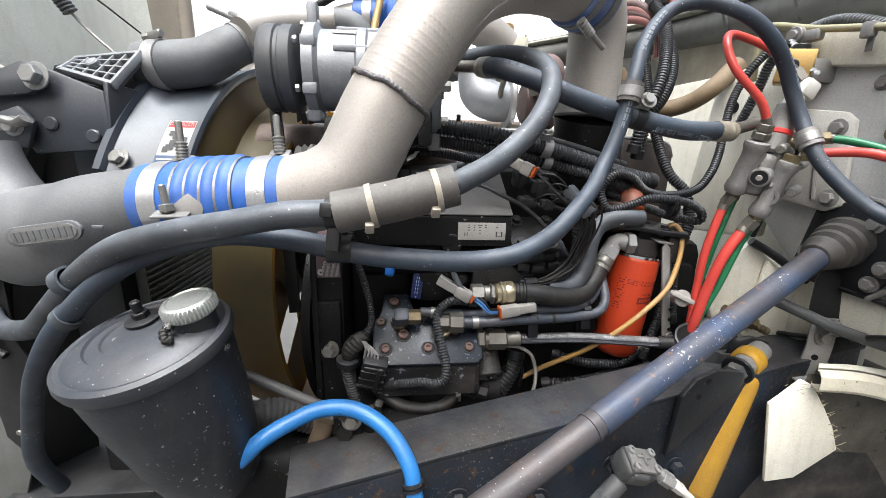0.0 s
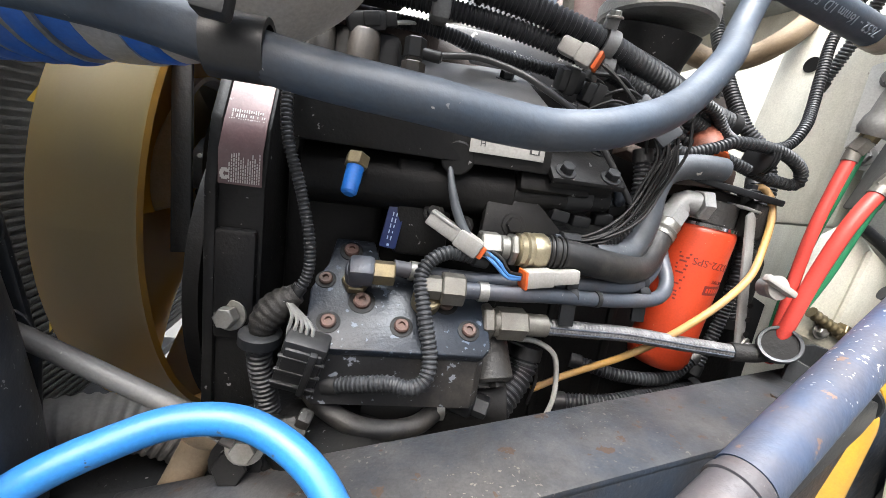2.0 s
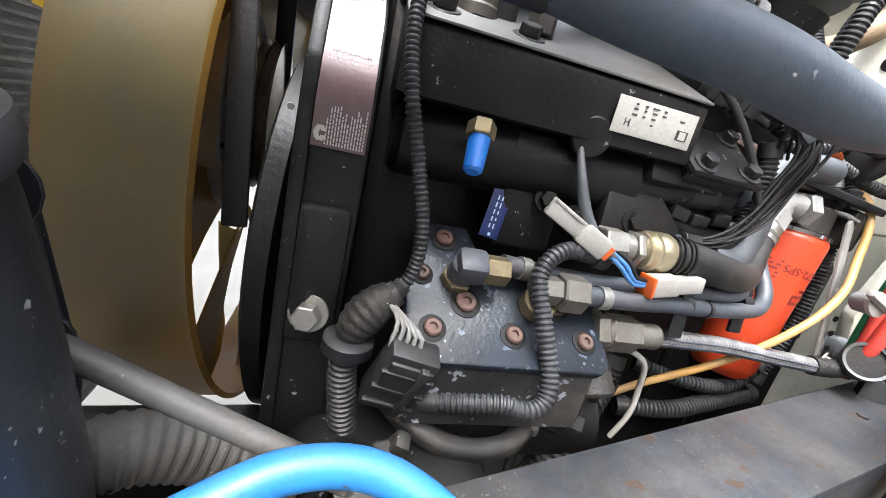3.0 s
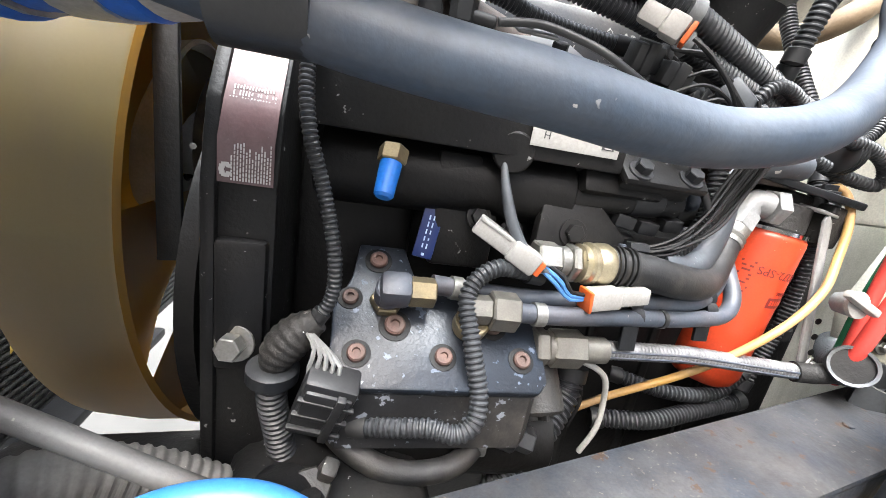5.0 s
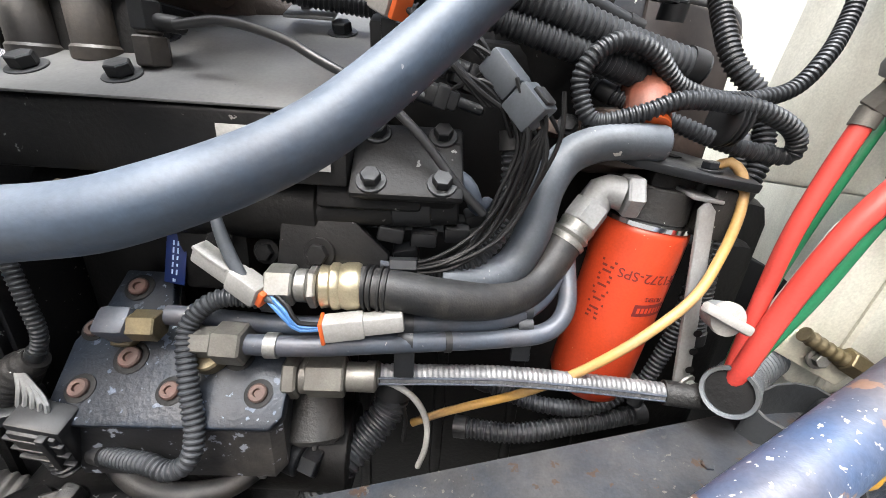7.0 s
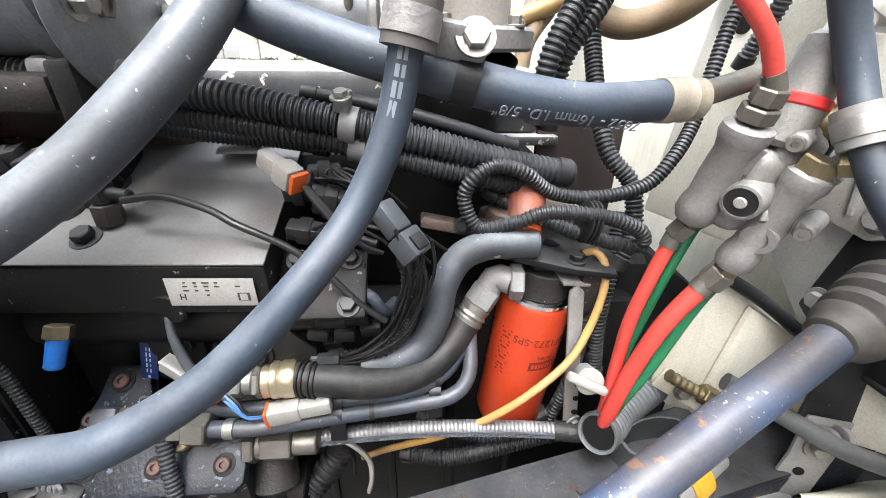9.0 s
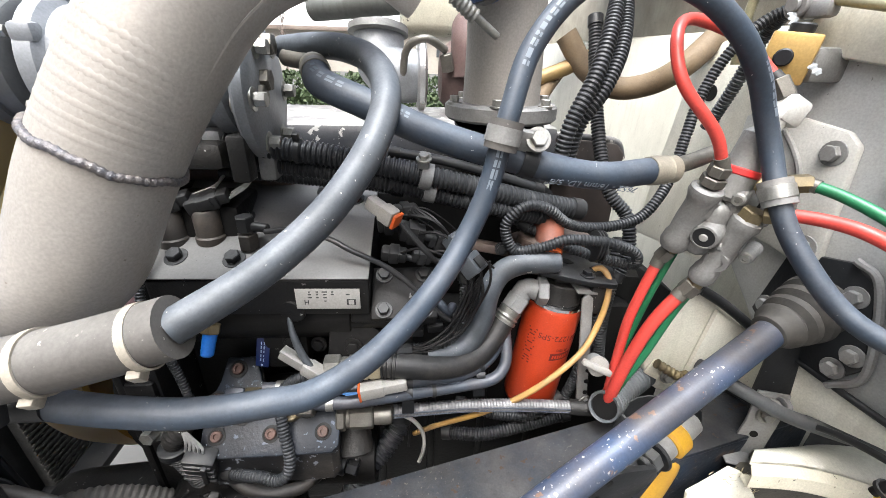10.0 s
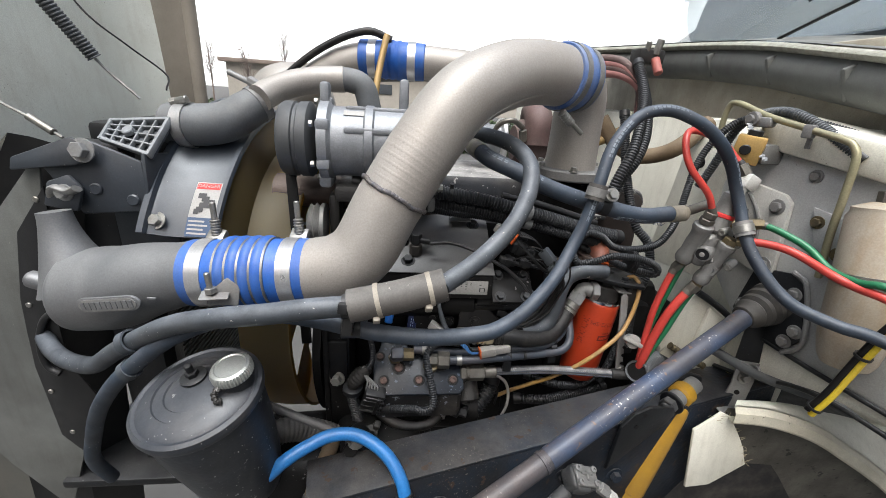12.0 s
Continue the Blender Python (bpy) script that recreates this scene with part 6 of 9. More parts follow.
    def patch(a0, a1, x0, x1, material, name, parent, lift=0.0, n=6):
        gg = Geo()
        for i in range(n + 1):
            a = a0 + (a1 - a0) * i / n
            gg.v += [tuple(on_ring(a, x0, 0.3875 + lift)), tuple(on_ring(a, x1, 0.3875 + lift))]
        gg.f = [(2 * i, 2 * i + 1, 2 * i + 3, 2 * i + 2) for i in range(n)]
        return part(name, gg, material, parent)

    st = patch(0.545, 0.80, -0.395, -0.352, WHITE_LABEL, "sticker", s, 0.001)
    patch(0.545, 0.63, -0.395, -0.352, PRINT_BLUE, "sticker_text_field", st, 0.0015)
    patch(0.765, 0.795, -0.393, -0.354, RED_PRINT, "sticker_header", st, 0.0015)
    for k in range(4):
        patch(0.555 + 0.018 * k, 0.563 + 0.018 * k, -0.392, -0.36 - 0.006 * (k % 2), WHITE_LABEL, "print_bar", st, 0.002, 2)
    for a, x, w in ((0.645, -0.388, 0.008), (0.655, -0.385, 0.012), (0.675, -0.381, 0.018), (0.69, -0.375, 0.018), (0.705, -0.379, 0.012), (0.72, -0.386, 0.013)):
        patch(a, a + 0.024, x, x + w, PRINT_DARK, "pictogram", st, 0.002, 2)
    zax = Vector((0, -math.cos(0.78), math.sin(0.78)))
    c = on_ring(0.78, -0.3735, 0.3895)
    lettering(st, "DANGER", Matrix.Translation(c) @ Matrix((Vector((1, 0, 0)), zax.cross(Vector((1, 0, 0))), zax)).transposed().to_4x4(), 0.0092, WHITE_LABEL)
    bolt(s, on_ring(0.60, -0.438, 0.396), (-0.1, -0.8, 0.5), 0.010, 0.008, STEEL)
    f = thing("engine_fan", (-0.30, 0.9, 0.9), "olive plastic engine fan with a broad ring for its blurred blades", "fan")
    # added ring stands in for the blur of the turning blades
    part("fan_ring", shell([(-0.332, 0.324), (-0.29, 0.326), (-0.246, 0.322), (-0.240, 0.325), (-0.238, 0.319), (-0.29, 0.320), (-0.332, 0.318)], 0, 2 * math.pi, 96), FAN_MAT, f)
    fm = along((-0.315, 0.925, 1.182), (-0.2, 0.925, 1.182))
    hx = Vector((-0.318, 0.80, 1.239))
    dish = part("hub_dish", Geo().lathe([(0.0, 0.0), (0.085, 0.0), (0.102, 0.02), (0.108, 0.045), (0.104, 0.047), (0.097, 0.024), (0.08, 0.008), (0.0, 0.008)], along(hx, hx + EX), 48), HUB_GREY, f)
    for k in range(6):
        a = radians(60 * k + 15)
        bolt(dish, hx + EX * 0.009 + EV * (0.062 * math.cos(a)) + UP * (0.062 * math.sin(a)), EX, 0.007, 0.009, DARK_STEEL)
    for k in range(9):
        g = Geo()
        base = 2 * math.pi * k / 9 + 0.1
        vs, n = [], 8
        for i in range(n + 1):
            r = 0.115 + (0.321 - 0.115) * i / n
            half = 0.50 + 0.04 * i / n
            for j in range(5):
                a = base + half * (j / 2 - 1) + 0.08 * i / n
                vs.append((r * math.cos(a), r * math.sin(a), 0.022 + 0.032 * (1 - j / 2) - 0.012 * (j / 2 - 1) ** 2))
        top = [(i * 5 + j, i * 5 + j + 1, (i + 1) * 5 + j + 1, (i + 1) * 5 + j) for i in range(n) for j in range(4)]
        g.add(vs, top, fm)
        g.add([(x, y, z - 0.004) for x, y, z in vs], [tuple(reversed(q)) for q in top], fm)
        part("blade", g, FAN_MAT, f)
    p = thing("fan_drive_pulley", (-0.30, 0.88, 1.23), "black fan pulley with a worn bronze rim and pale spacer", "pulley")
    q = hx + EX * 0.008
    part("spacer", Geo().lathe([(0.0, 0.0), (0.028, 0.0), (0.03, 0.004), (0.035, 0.006), (0.037, 0.010), (0.037, 0.040), (0.033, 0.044), (0.0, 0.044)], along(q, q + EX), 40), PALE_SPACER, p)
    part("hub_nut", Geo().hexa(q - EX * 0.03, q + EX * 0.004, 0.022).rod(q - EX * 0.045, q - EX * 0.03, 0.014), DARK_STEEL, p)
    q = hx + EX * 0.058
    part("drive_wheel", Geo().lathe([(0.03, -0.004), (0.06, -0.002), (0.074, 0.0), (0.08, 0.003), (0.072, 0.008), (0.08, 0.012), (0.072, 0.017), (0.08, 0.022), (0.03, 0.024)], along(q, q + EX), 56), WORN_PULLEY, p)
    # dark discs added to block the daylight between fan and gear cover
    cd = thing("gap_disc", (-0.2, 0.77, 1.1), "black grooved disc added to darken the gap behind the fan", "pulley")
    q = Vector((-0.215, 0.775, 1.10))
    part("damper_wheel", Geo().lathe([(0.0, -0.004), (0.10, -0.004), (0.118, 0.0), (0.125, 0.004), (0.119, 0.008), (0.125, 0.012), (0.119, 0.016), (0.125, 0.02), (0.125, 0.03), (0.0, 0.03)], along(q, q + EX), 56), BLACK_IRON_HOLLOWS, cd)
    part("damper_hub", Geo().lathe([(0.0, 0.0), (0.192, 0.0), (0.2, 0.004), (0.2, 0.018), (0.0, 0.02)], along((-0.200, 0.79, 1.13), (-0.180, 0.79, 1.13)), 56), BLACK_IRON_HOLLOWS, cd)


def ac_compressor():
    t = thing("ac_compressor", (-0.13, 0.70, 1.49), "dusty blue-grey aluminium compressor with a grooved belt pulley", "compressor", shift=(0.029, -0.042, -0.020))
    c = Vector((-0.265, 0.725, 1.56))
    part("pulley", Geo().lathe([(0.028, -0.016), (0.050, -0.019), (0.058, -0.016), (0.0615, -0.010), (0.062, 0.006), (0.059, 0.008), (0.059, 0.013), (0.062, 0.015), (0.0625, 0.030), (0.058, 0.034), (0.046, 0.037)], along(c, c + EX), 64), PULLEY_GREY, t)
    part("clutch_plate", Geo().lathe([(0.0, -0.022), (0.028, -0.022), (0.046, -0.020), (0.048, -0.014)], along(c, c + EX), 40), CAST_ALU, t)
    b = c + EX * 0.045
    part("front_housing", Geo().lathe([(0.05, 0.0), (0.066, 0.003), (0.066, 0.018), (0.058, 0.024), (0.058, 0.075), (0.062, 0.078), (0.062, 0.09), (0.058, 0.093), (0.058, 0.15), (0.065, 0.154), (0.065, 0.172), (0.05, 0.18), (0.0, 0.18)], along(b, b + EX), 48), COMP_ALU, t)
    for k in range(6):
        a = radians(60 * k + 30)
        off = EV * (-0.062 * math.cos(a)) + UP * (0.062 * math.sin(a))
        part("lug", Geo().box((0.022, 0.018, 0.018), Matrix.Translation(b + off + EX * 0.012) @ Matrix.Rotation(radians(EY), 4, "Z"), 0.005), COMP_ALU, t)
        bolt(t, b + off * 1.02 - EX * 0.001, -EX, 0.0055, 0.006, STEEL, False)
        bolt(t, b + off * 0.9 + EX * 0.178, EX, 0.0065, 0.008, STEEL)
    for a in (25, 75, 130):
        off = EV * (-0.057 * math.cos(radians(a))) + UP * (0.057 * math.sin(radians(a)))
        part("rib", Geo().box((0.11, 0.01, 0.01), Matrix.Translation(b + off + EX * 0.1) @ Matrix.Rotation(radians(EY), 4, "Z"), 0.003), COMP_ALU, t)
    for u, h in ((0.01, 0.03), (0.14, 0.042)):
        part("mounting_ear", Geo().box((0.016, 0.024, h + 0.02), Matrix.Translation(b + EX * u + UP * (0.055 + h / 2)) @ Matrix.Rotation(radians(EY), 4, "Z"), 0.006), COMP_ALU, t)
        part("mounting_foot", Geo().box((0.022, 0.045, 0.02), Matrix.Translation(b + EX * u - UP * 0.066 - EV * 0.01) @ Matrix.Rotation(radians(EY), 4, "Z"), 0.006), COMP_ALU, t)
    part("label_plate", Geo().box((0.034, 0.012, 0.001), Matrix.Translation(b + EX * 0.06 - EV * 0.032 + UP * 0.0495) @ Matrix.Rotation(radians(EY), 4, "Z") @ Matrix.Rotation(radians(33), 4, "X"), 0.0003), WHITE_LABEL, t)
    e = b + EX * 0.18
    for dz, dv, ln in ((0.028, -0.01, 0.035), (-0.006, -0.02, 0.03), (-0.02, -0.03, 0.026)):
        part("port", Geo().rod(e + UP * dz + EV * dv, e + UP * dz + EV * dv + EX * ln, 0.0085).hexa(e + UP * dz + EV * dv + EX * (ln - 0.012), e + UP * dz + EV * dv + EX * ln, 0.0115), FIT_STEEL, t)
    fc = e + EX * 0.002 - UP * 0.022
    fl = part("rear_flange", Geo().lathe([(0.0, 0.0), (0.066, 0.0), (0.07, 0.004), (0.07, 0.014), (0.064, 0.018), (0.0, 0.02)], along(fc, fc + EX), 44), COMP_ALU, t)
    for k in range(6):
        off = EV * (-0.055 * math.cos(radians(60 * k))) + UP * (0.055 * math.sin(radians(60 * k)))
        bolt(fl, fc + off + EX * 0.018, EX, 0.008, 0.012, STEEL)
    part("flange_foot", Geo().box((0.02, 0.03, 0.03), Matrix.Translation(fc + EX * 0.01 - UP * 0.078 - EV * 0.01) @ Matrix.Rotation(radians(EY), 4, "Z"), 0.005), CAST_ALU, fl)
    part("lower_bracket", Geo().box((0.13, 0.1, 0.03), pose(-0.13, 0.74, 1.478, 0, 0, EY), 0.008).box((0.02, 0.025, 0.05), pose(-0.04, 0.70, 1.478, 0, 0, EY), 0.004), CAST_DARK, t)
    belt = thing("compressor_belt", (-0.245, 0.7, 1.45), "black drive belt running down from the compressor pulley", "belt")
    part("belt_run", Geo().box((0.018, 0.006, 0.40), pose(-0.236, 0.664, 1.36, -10, -4, EY), 0.001).box((0.018, 0.006, 0.30), pose(-0.24, 0.79, 1.40, 8, 0, EY), 0.001), BLACK_IRON_HOLLOWS, belt)
    idl = thing("idler_pulley", (-0.235, 0.70, 1.41), "grey idler pulley with two grooves below the compressor", "pulley", shift=(0.029, -0.042, -0.020))
    q = Vector((-0.24, 0.715, 1.415))
    part("wheel", Geo().lathe([(0.0, -0.006), (0.02, -0.006), (0.034, 0.0), (0.03, 0.006), (0.036, 0.01), (0.03, 0.016), (0.036, 0.02), (0.036, 0.026), (0.0, 0.028)], along(q, q + EX), 36), CAST_ALU, idl)
    part("arm", Geo().box((0.02, 0.05, 0.10), pose(-0.20, 0.74, 1.42, 0, 0, EY), 0.008), CAST_DARK, idl)
    h = thing("radiator_hose", (-0.4, 0.74, 1.52), "grey rubber top radiator hose with a wide steel clamp", "hose", shift=(-0.013, 0.023, -0.010))
    pts = [(-0.455, 0.70, 1.556), (-0.41, 0.695, 1.558), (-0.36, 0.70, 1.566), (-0.325, 0.715, 1.588), (-0.303, 0.735, 1.606)]
    part("hose_run", Geo().sweep(pts, lambda u: 0.037 - 0.007 * u**2, 28), GREY_RUBBER, h)
    p, d = point_on(pts, 0.2)
    cl = clip_band(h, p, d, 0.0374, 0.02, SILVER_BAND, "clamp_band", 0.002)
    part("clamp_screw", Geo().rod(p + Vector((-0.01, -0.01, 0.04)), p + Vector((0.012, -0.015, 0.045)), 0.006).hexa(p + Vector((-0.02, -0.01, 0.038)), p + Vector((-0.01, -0.01, 0.04)), 0.007), STEEL, cl)
    p, d = point_on(pts, 0.95)
    cl = clip_band(h, p, d, 0.031, 0.014, BRACKET, "clamp_band", 0.002)
    part("clamp_screw", Geo().rod(p + Vector((-0.045, -0.01, 0.05)), p + Vector((0.02, -0.012, 0.024)), 0.005).box((0.025, 0.016, 0.014), pose(p.x, p.y - 0.008, p.z + 0.034, 10, 25, 0), 0.003), BRACKET, cl)
    wp = thing("water_pipe", (-0.25, 0.78, 1.61), "dull aluminium water pipe ending in a black hose", "pipe")
    pts = [(-0.31, 0.73, 1.60), (-0.295, 0.76, 1.615), (-0.265, 0.79, 1.63), (-0.22, 0.815, 1.64), (-0.18, 0.82, 1.643)]
    part("pipe_run", Geo().sweep(pts, 0.024, 24), ALU, wp)
    part("hose_end", Geo().sweep([(-0.215, 0.817, 1.641), (-0.17, 0.82, 1.642), (-0.142, 0.82, 1.63), (-0.13, 0.82, 1.59)], 0.0225, 24), GREY_RUBBER, wp)


charge_air()
big_hoses()
reservoir()
lower_left()
radiator_side()
ac_compressor()


# ---- looms, wires and connectors ----
def loom(name, pts, r, label, category="wiring loom", group="", pitch=0.005, material=None, seg=14, shift=(0, 0, 0)):
    t = thing(name, pts[0], label, category, group, shift=shift)
    part("conduit", Geo().sweep(pts, r, seg, pitch=pitch, depth=0.16), material or CONDUIT, t)
    for f in (0.015, 0.985):
        p, d = point_on(pts, f)
        clip_band(t, p, d, r, 0.014, BLACK_PLASTIC, "end_tape", 0.0012)
    return t


def looms():
    a = loom("wiring_loom", [(-0.13, 0.70, 1.472), (-0.04, 0.700, 1.468), (0.03, 0.702, 1.462), (0.104, 0.705, 1.452), (0.18, 0.71, 1.436), (0.25, 0.725, 1.418), (0.33, 0.745, 1.395), (0.40, 0.76, 1.38)], 0.0135, "thick black corrugated wiring loom along the engine", group="engine looms", shift=(-0.008, -0.013, 0), pitch=0.0058)
    b = loom("wiring_loom", [(-0.10, 0.715, 1.45), (0.02, 0.712, 1.44), (0.09, 0.712, 1.432), (0.16, 0.715, 1.42), (0.23, 0.722, 1.402), (0.30, 0.735, 1.384), (0.37, 0.755, 1.365)], 0.0105, "black corrugated wiring loom along the engine", group="engine looms", shift=(-0.008, -0.013, 0))
    loom("wiring_loom", [(0.15, 0.735, 1.455), (0.21, 0.738, 1.446), (0.28, 0.745, 1.428), (0.34, 0.758, 1.408)], 0.006, "thin black smooth cable above the looms", group="engine looms", shift=(-0.008, -0.013, 0), pitch=0)
    loom("wiring_loom", [(-0.064, 0.713, 1.424), (-0.02, 0.714, 1.424), (0.02, 0.718, 1.420), (0.055, 0.728, 1.414), (0.10, 0.735, 1.41), (0.15, 0.73, 1.405)], 0.0078, "thin black corrugated loom behind the grey lid", group="engine looms", pitch=0.0042)
    c = thing("loom_clamp", (0.195, 0.715, 1.425), "grey rubber-lined clamp round the wiring looms", "clamp", shift=(-0.008, -0.013, 0))
    for p, r in (((0.192, 0.711, 1.433), 0.0138), ((0.196, 0.717, 1.412), 0.0108)):
        clip_band(c, p, (1, 0.1, -0.22), r, 0.014, BRACKET, "band", 0.002)
    part("clamp_tab", Geo().box((0.014, 0.012, 0.02), pose(0.19, 0.705, 1.453, 0, 10, 0), 0.003), BRACKET, c)
    bolt(c, (0.19, 0.70, 1.456), (0, -0.3, 1), 0.006, 0.005)
    for p in ((0.048, 0.702, 1.46),):
        k = thing("cable_tie", p, "black cable tie on the thick loom", "tie", shift=(-0.008, -0.013, 0))
        clip_band(k, p, (1, 0.02, -0.1), 0.0137, 0.005, BLACK_PLASTIC, "strap", 0.001)
        part("tie_head", Geo().box((0.007, 0.007, 0.009), pose(p[0], p[1] - 0.006, p[2] + 0.017, 20, 0, 0), 0.001), BLACK_PLASTIC, k)
    lp = [(0.78, 0.57, 1.56), (0.72, 0.66, 1.605), (0.665, 0.75, 1.628), (0.61, 0.80, 1.622), (0.57, 0.81, 1.585), (0.545, 0.81, 1.53), (0.53, 0.795, 1.475), (0.518, 0.78, 1.429), (0.497, 0.76, 1.396), (0.47, 0.75, 1.368), (0.418, 0.74, 1.358), (0.372, 0.73, 1.366), (0.342, 0.72, 1.388), (0.315, 0.715, 1.395), (0.294, 0.71, 1.384), (0.286, 0.71, 1.363), (0.301, 0.705, 1.336), (0.337, 0.7, 1.345), (0.366, 0.7, 1.356), (0.419, 0.7, 1.353), (0.456, 0.705, 1.338), (0.46, 0.71, 1.319), (0.417, 0.715, 1.324), (0.374, 0.72, 1.337), (0.33, 0.735, 1.352), (0.30, 0.75, 1.365)]
    d = loom("looped_loom", lp, 0.0074, "black corrugated loom coiled and tied behind the filter", pitch=0.0044)
    g = Geo()
    for k in range(3):
        p = Vector((0.404 + 0.004 * k, 0.712, 1.343))
        g.lathe([(0.0195, -0.0012), (0.021, -0.0008), (0.021, 0.0008), (0.0195, 0.0012)], along(p, p + Vector((1, 0.1, -0.15))), 22)
    part("tape_band", g, BLACK_PLASTIC, d)
    up = "black corrugated loom dropping from the cab wall"
    loom("rising_loom", [(0.43, 0.93, 1.72), (0.425, 0.86, 1.66), (0.405, 0.80, 1.60), (0.385, 0.765, 1.545), (0.36, 0.75, 1.49), (0.352, 0.755, 1.43)], 0.0105, up, group="rising looms", pitch=0.0055)
    loom("rising_loom", [(0.45, 0.95, 1.70), (0.445, 0.88, 1.64), (0.43, 0.82, 1.58), (0.405, 0.785, 1.53), (0.375, 0.77, 1.485), (0.37, 0.78, 1.42)], 0.0105, up, group="rising looms", pitch=0.0055)
    loom("wall_conduit", [(0.598, 0.863, 1.478), (0.604, 0.838, 1.542), (0.608, 0.825, 1.590), (0.612, 0.806, 1.617), (0.619, 0.780, 1.632), (0.628, 0.742, 1.639), (0.635, 0.713, 1.635), (0.645, 0.674, 1.619), (0.655, 0.635, 1.597), (0.665, 0.597, 1.575)], 0.009, "faded grey corrugated conduit arching along the cab wall", pitch=0.005, material=CONDUIT_GREY)
    k = loom("pump_loom", [(0.071, 0.610, 1.199), (0.035, 0.600, 1.203), (0.015, 0.589, 1.184), (0.021, 0.571, 1.152), (0.03, 0.556, 1.12), (0.028, 0.547, 1.102), (0.015, 0.543, 1.095), (-0.003, 0.546, 1.096), (-0.024, 0.551, 1.09), (-0.056, 0.561, 1.08)], 0.0072, "black corrugated loom greyed by dust, curling over the compressor head", pitch=0.0042, material=CONDUIT)
    loom("front_loom", [(-0.112, 0.63, 1.39), (-0.113, 0.60, 1.352), (-0.112, 0.585, 1.315), (-0.106, 0.576, 1.283), (-0.094, 0.577, 1.245), (-0.083, 0.572, 1.204), (-0.083, 0.572, 1.175), (-0.093, 0.57, 1.155)], 0.0051, "black corrugated loom down the gear cover", pitch=0.0036)
    loom("thick_drain_loom", [(0.152, 0.662, 1.085), (0.148, 0.655, 1.062), (0.131, 0.638, 1.042), (0.108, 0.618, 1.02), (0.088, 0.61, 0.985), (0.07, 0.61, 0.93)], 0.017, "thick black corrugated hose below the compressor", "hose", pitch=0.0068)
    part_hose = thing("bypass_hose", (-0.06, 0.58, 1.05), "plain black rubber hose sagging below the compressor head", "hose")
    part("hose_run", Geo().sweep([(-0.09, 0.60, 1.06), (-0.06, 0.575, 1.047), (-0.02, 0.565, 1.036), (0.025, 0.575, 1.035), (0.055, 0.60, 1.045)], 0.0095, 14), BLACK_HOSE, part_hose)
    for p in ((-0.085, 0.596, 1.058), (0.05, 0.595, 1.043)):
        clip_band(part_hose, p, (1, 0.2 if p[0] > 0 else -0.6, 0), 0.0097, 0.008, STEEL, "hose_clip", 0.0015)
    h = loom("side_loom", [(0.165, 0.64, 1.219), (0.195, 0.642, 1.224), (0.22, 0.65, 1.236), (0.236, 0.655, 1.262), (0.238, 0.66, 1.295), (0.235, 0.665, 1.325)], 0.009, "black corrugated loom with taped wires beside the moulded hose", pitch=0.0048)
    rnd = random.Random(3)
    for k in range(7):
        o = Vector((rnd.uniform(-0.012, 0.012), rnd.uniform(-0.016, -0.002), rnd.uniform(-0.004, 0.012)))
        pts = [(0.16, 0.637, 1.222), (0.195, 0.637, 1.23), (0.225, 0.645, 1.25), (0.243, 0.648, 1.285), (0.252, 0.645, 1.32), (0.245, 0.65, 1.345)]
        part("loose_wire", Geo().sweep([Vector(p) + o * (0.4 + 0.25 * i + 0.2 * math.sin(k + 2 * i)) for i, p in enumerate(pts)], 0.0016, 6), WIRE_BLACK, h)
    # more dark looms low in the bay
    for pts, r in (([(0.24, 0.72, 1.05), (0.30, 0.70, 1.045), (0.36, 0.70, 1.05), (0.40, 0.71, 1.08)], 0.009), ([(0.22, 0.70, 1.0), (0.28, 0.69, 1.01), (0.34, 0.7, 1.02), (0.42, 0.72, 1.03)], 0.011), ([(0.41, 0.72, 1.3), (0.425, 0.715, 1.22), (0.42, 0.71, 1.14), (0.40, 0.705, 1.06)], 0.008), ([(0.47, 0.78, 1.32), (0.455, 0.75, 1.26), (0.45, 0.74, 1.2), (0.46, 0.74, 1.12)], 0.011), ([(0.42, 0.92, 1.62), (0.425, 0.86, 1.50), (0.44, 0.80, 1.40), (0.47, 0.78, 1.36), (0.475, 0.76, 1.31), (0.46, 0.75, 1.27)], 0.010)):
        loom("low_loom", pts, r, "oily black corrugated loom deep in the bay", group="low looms")


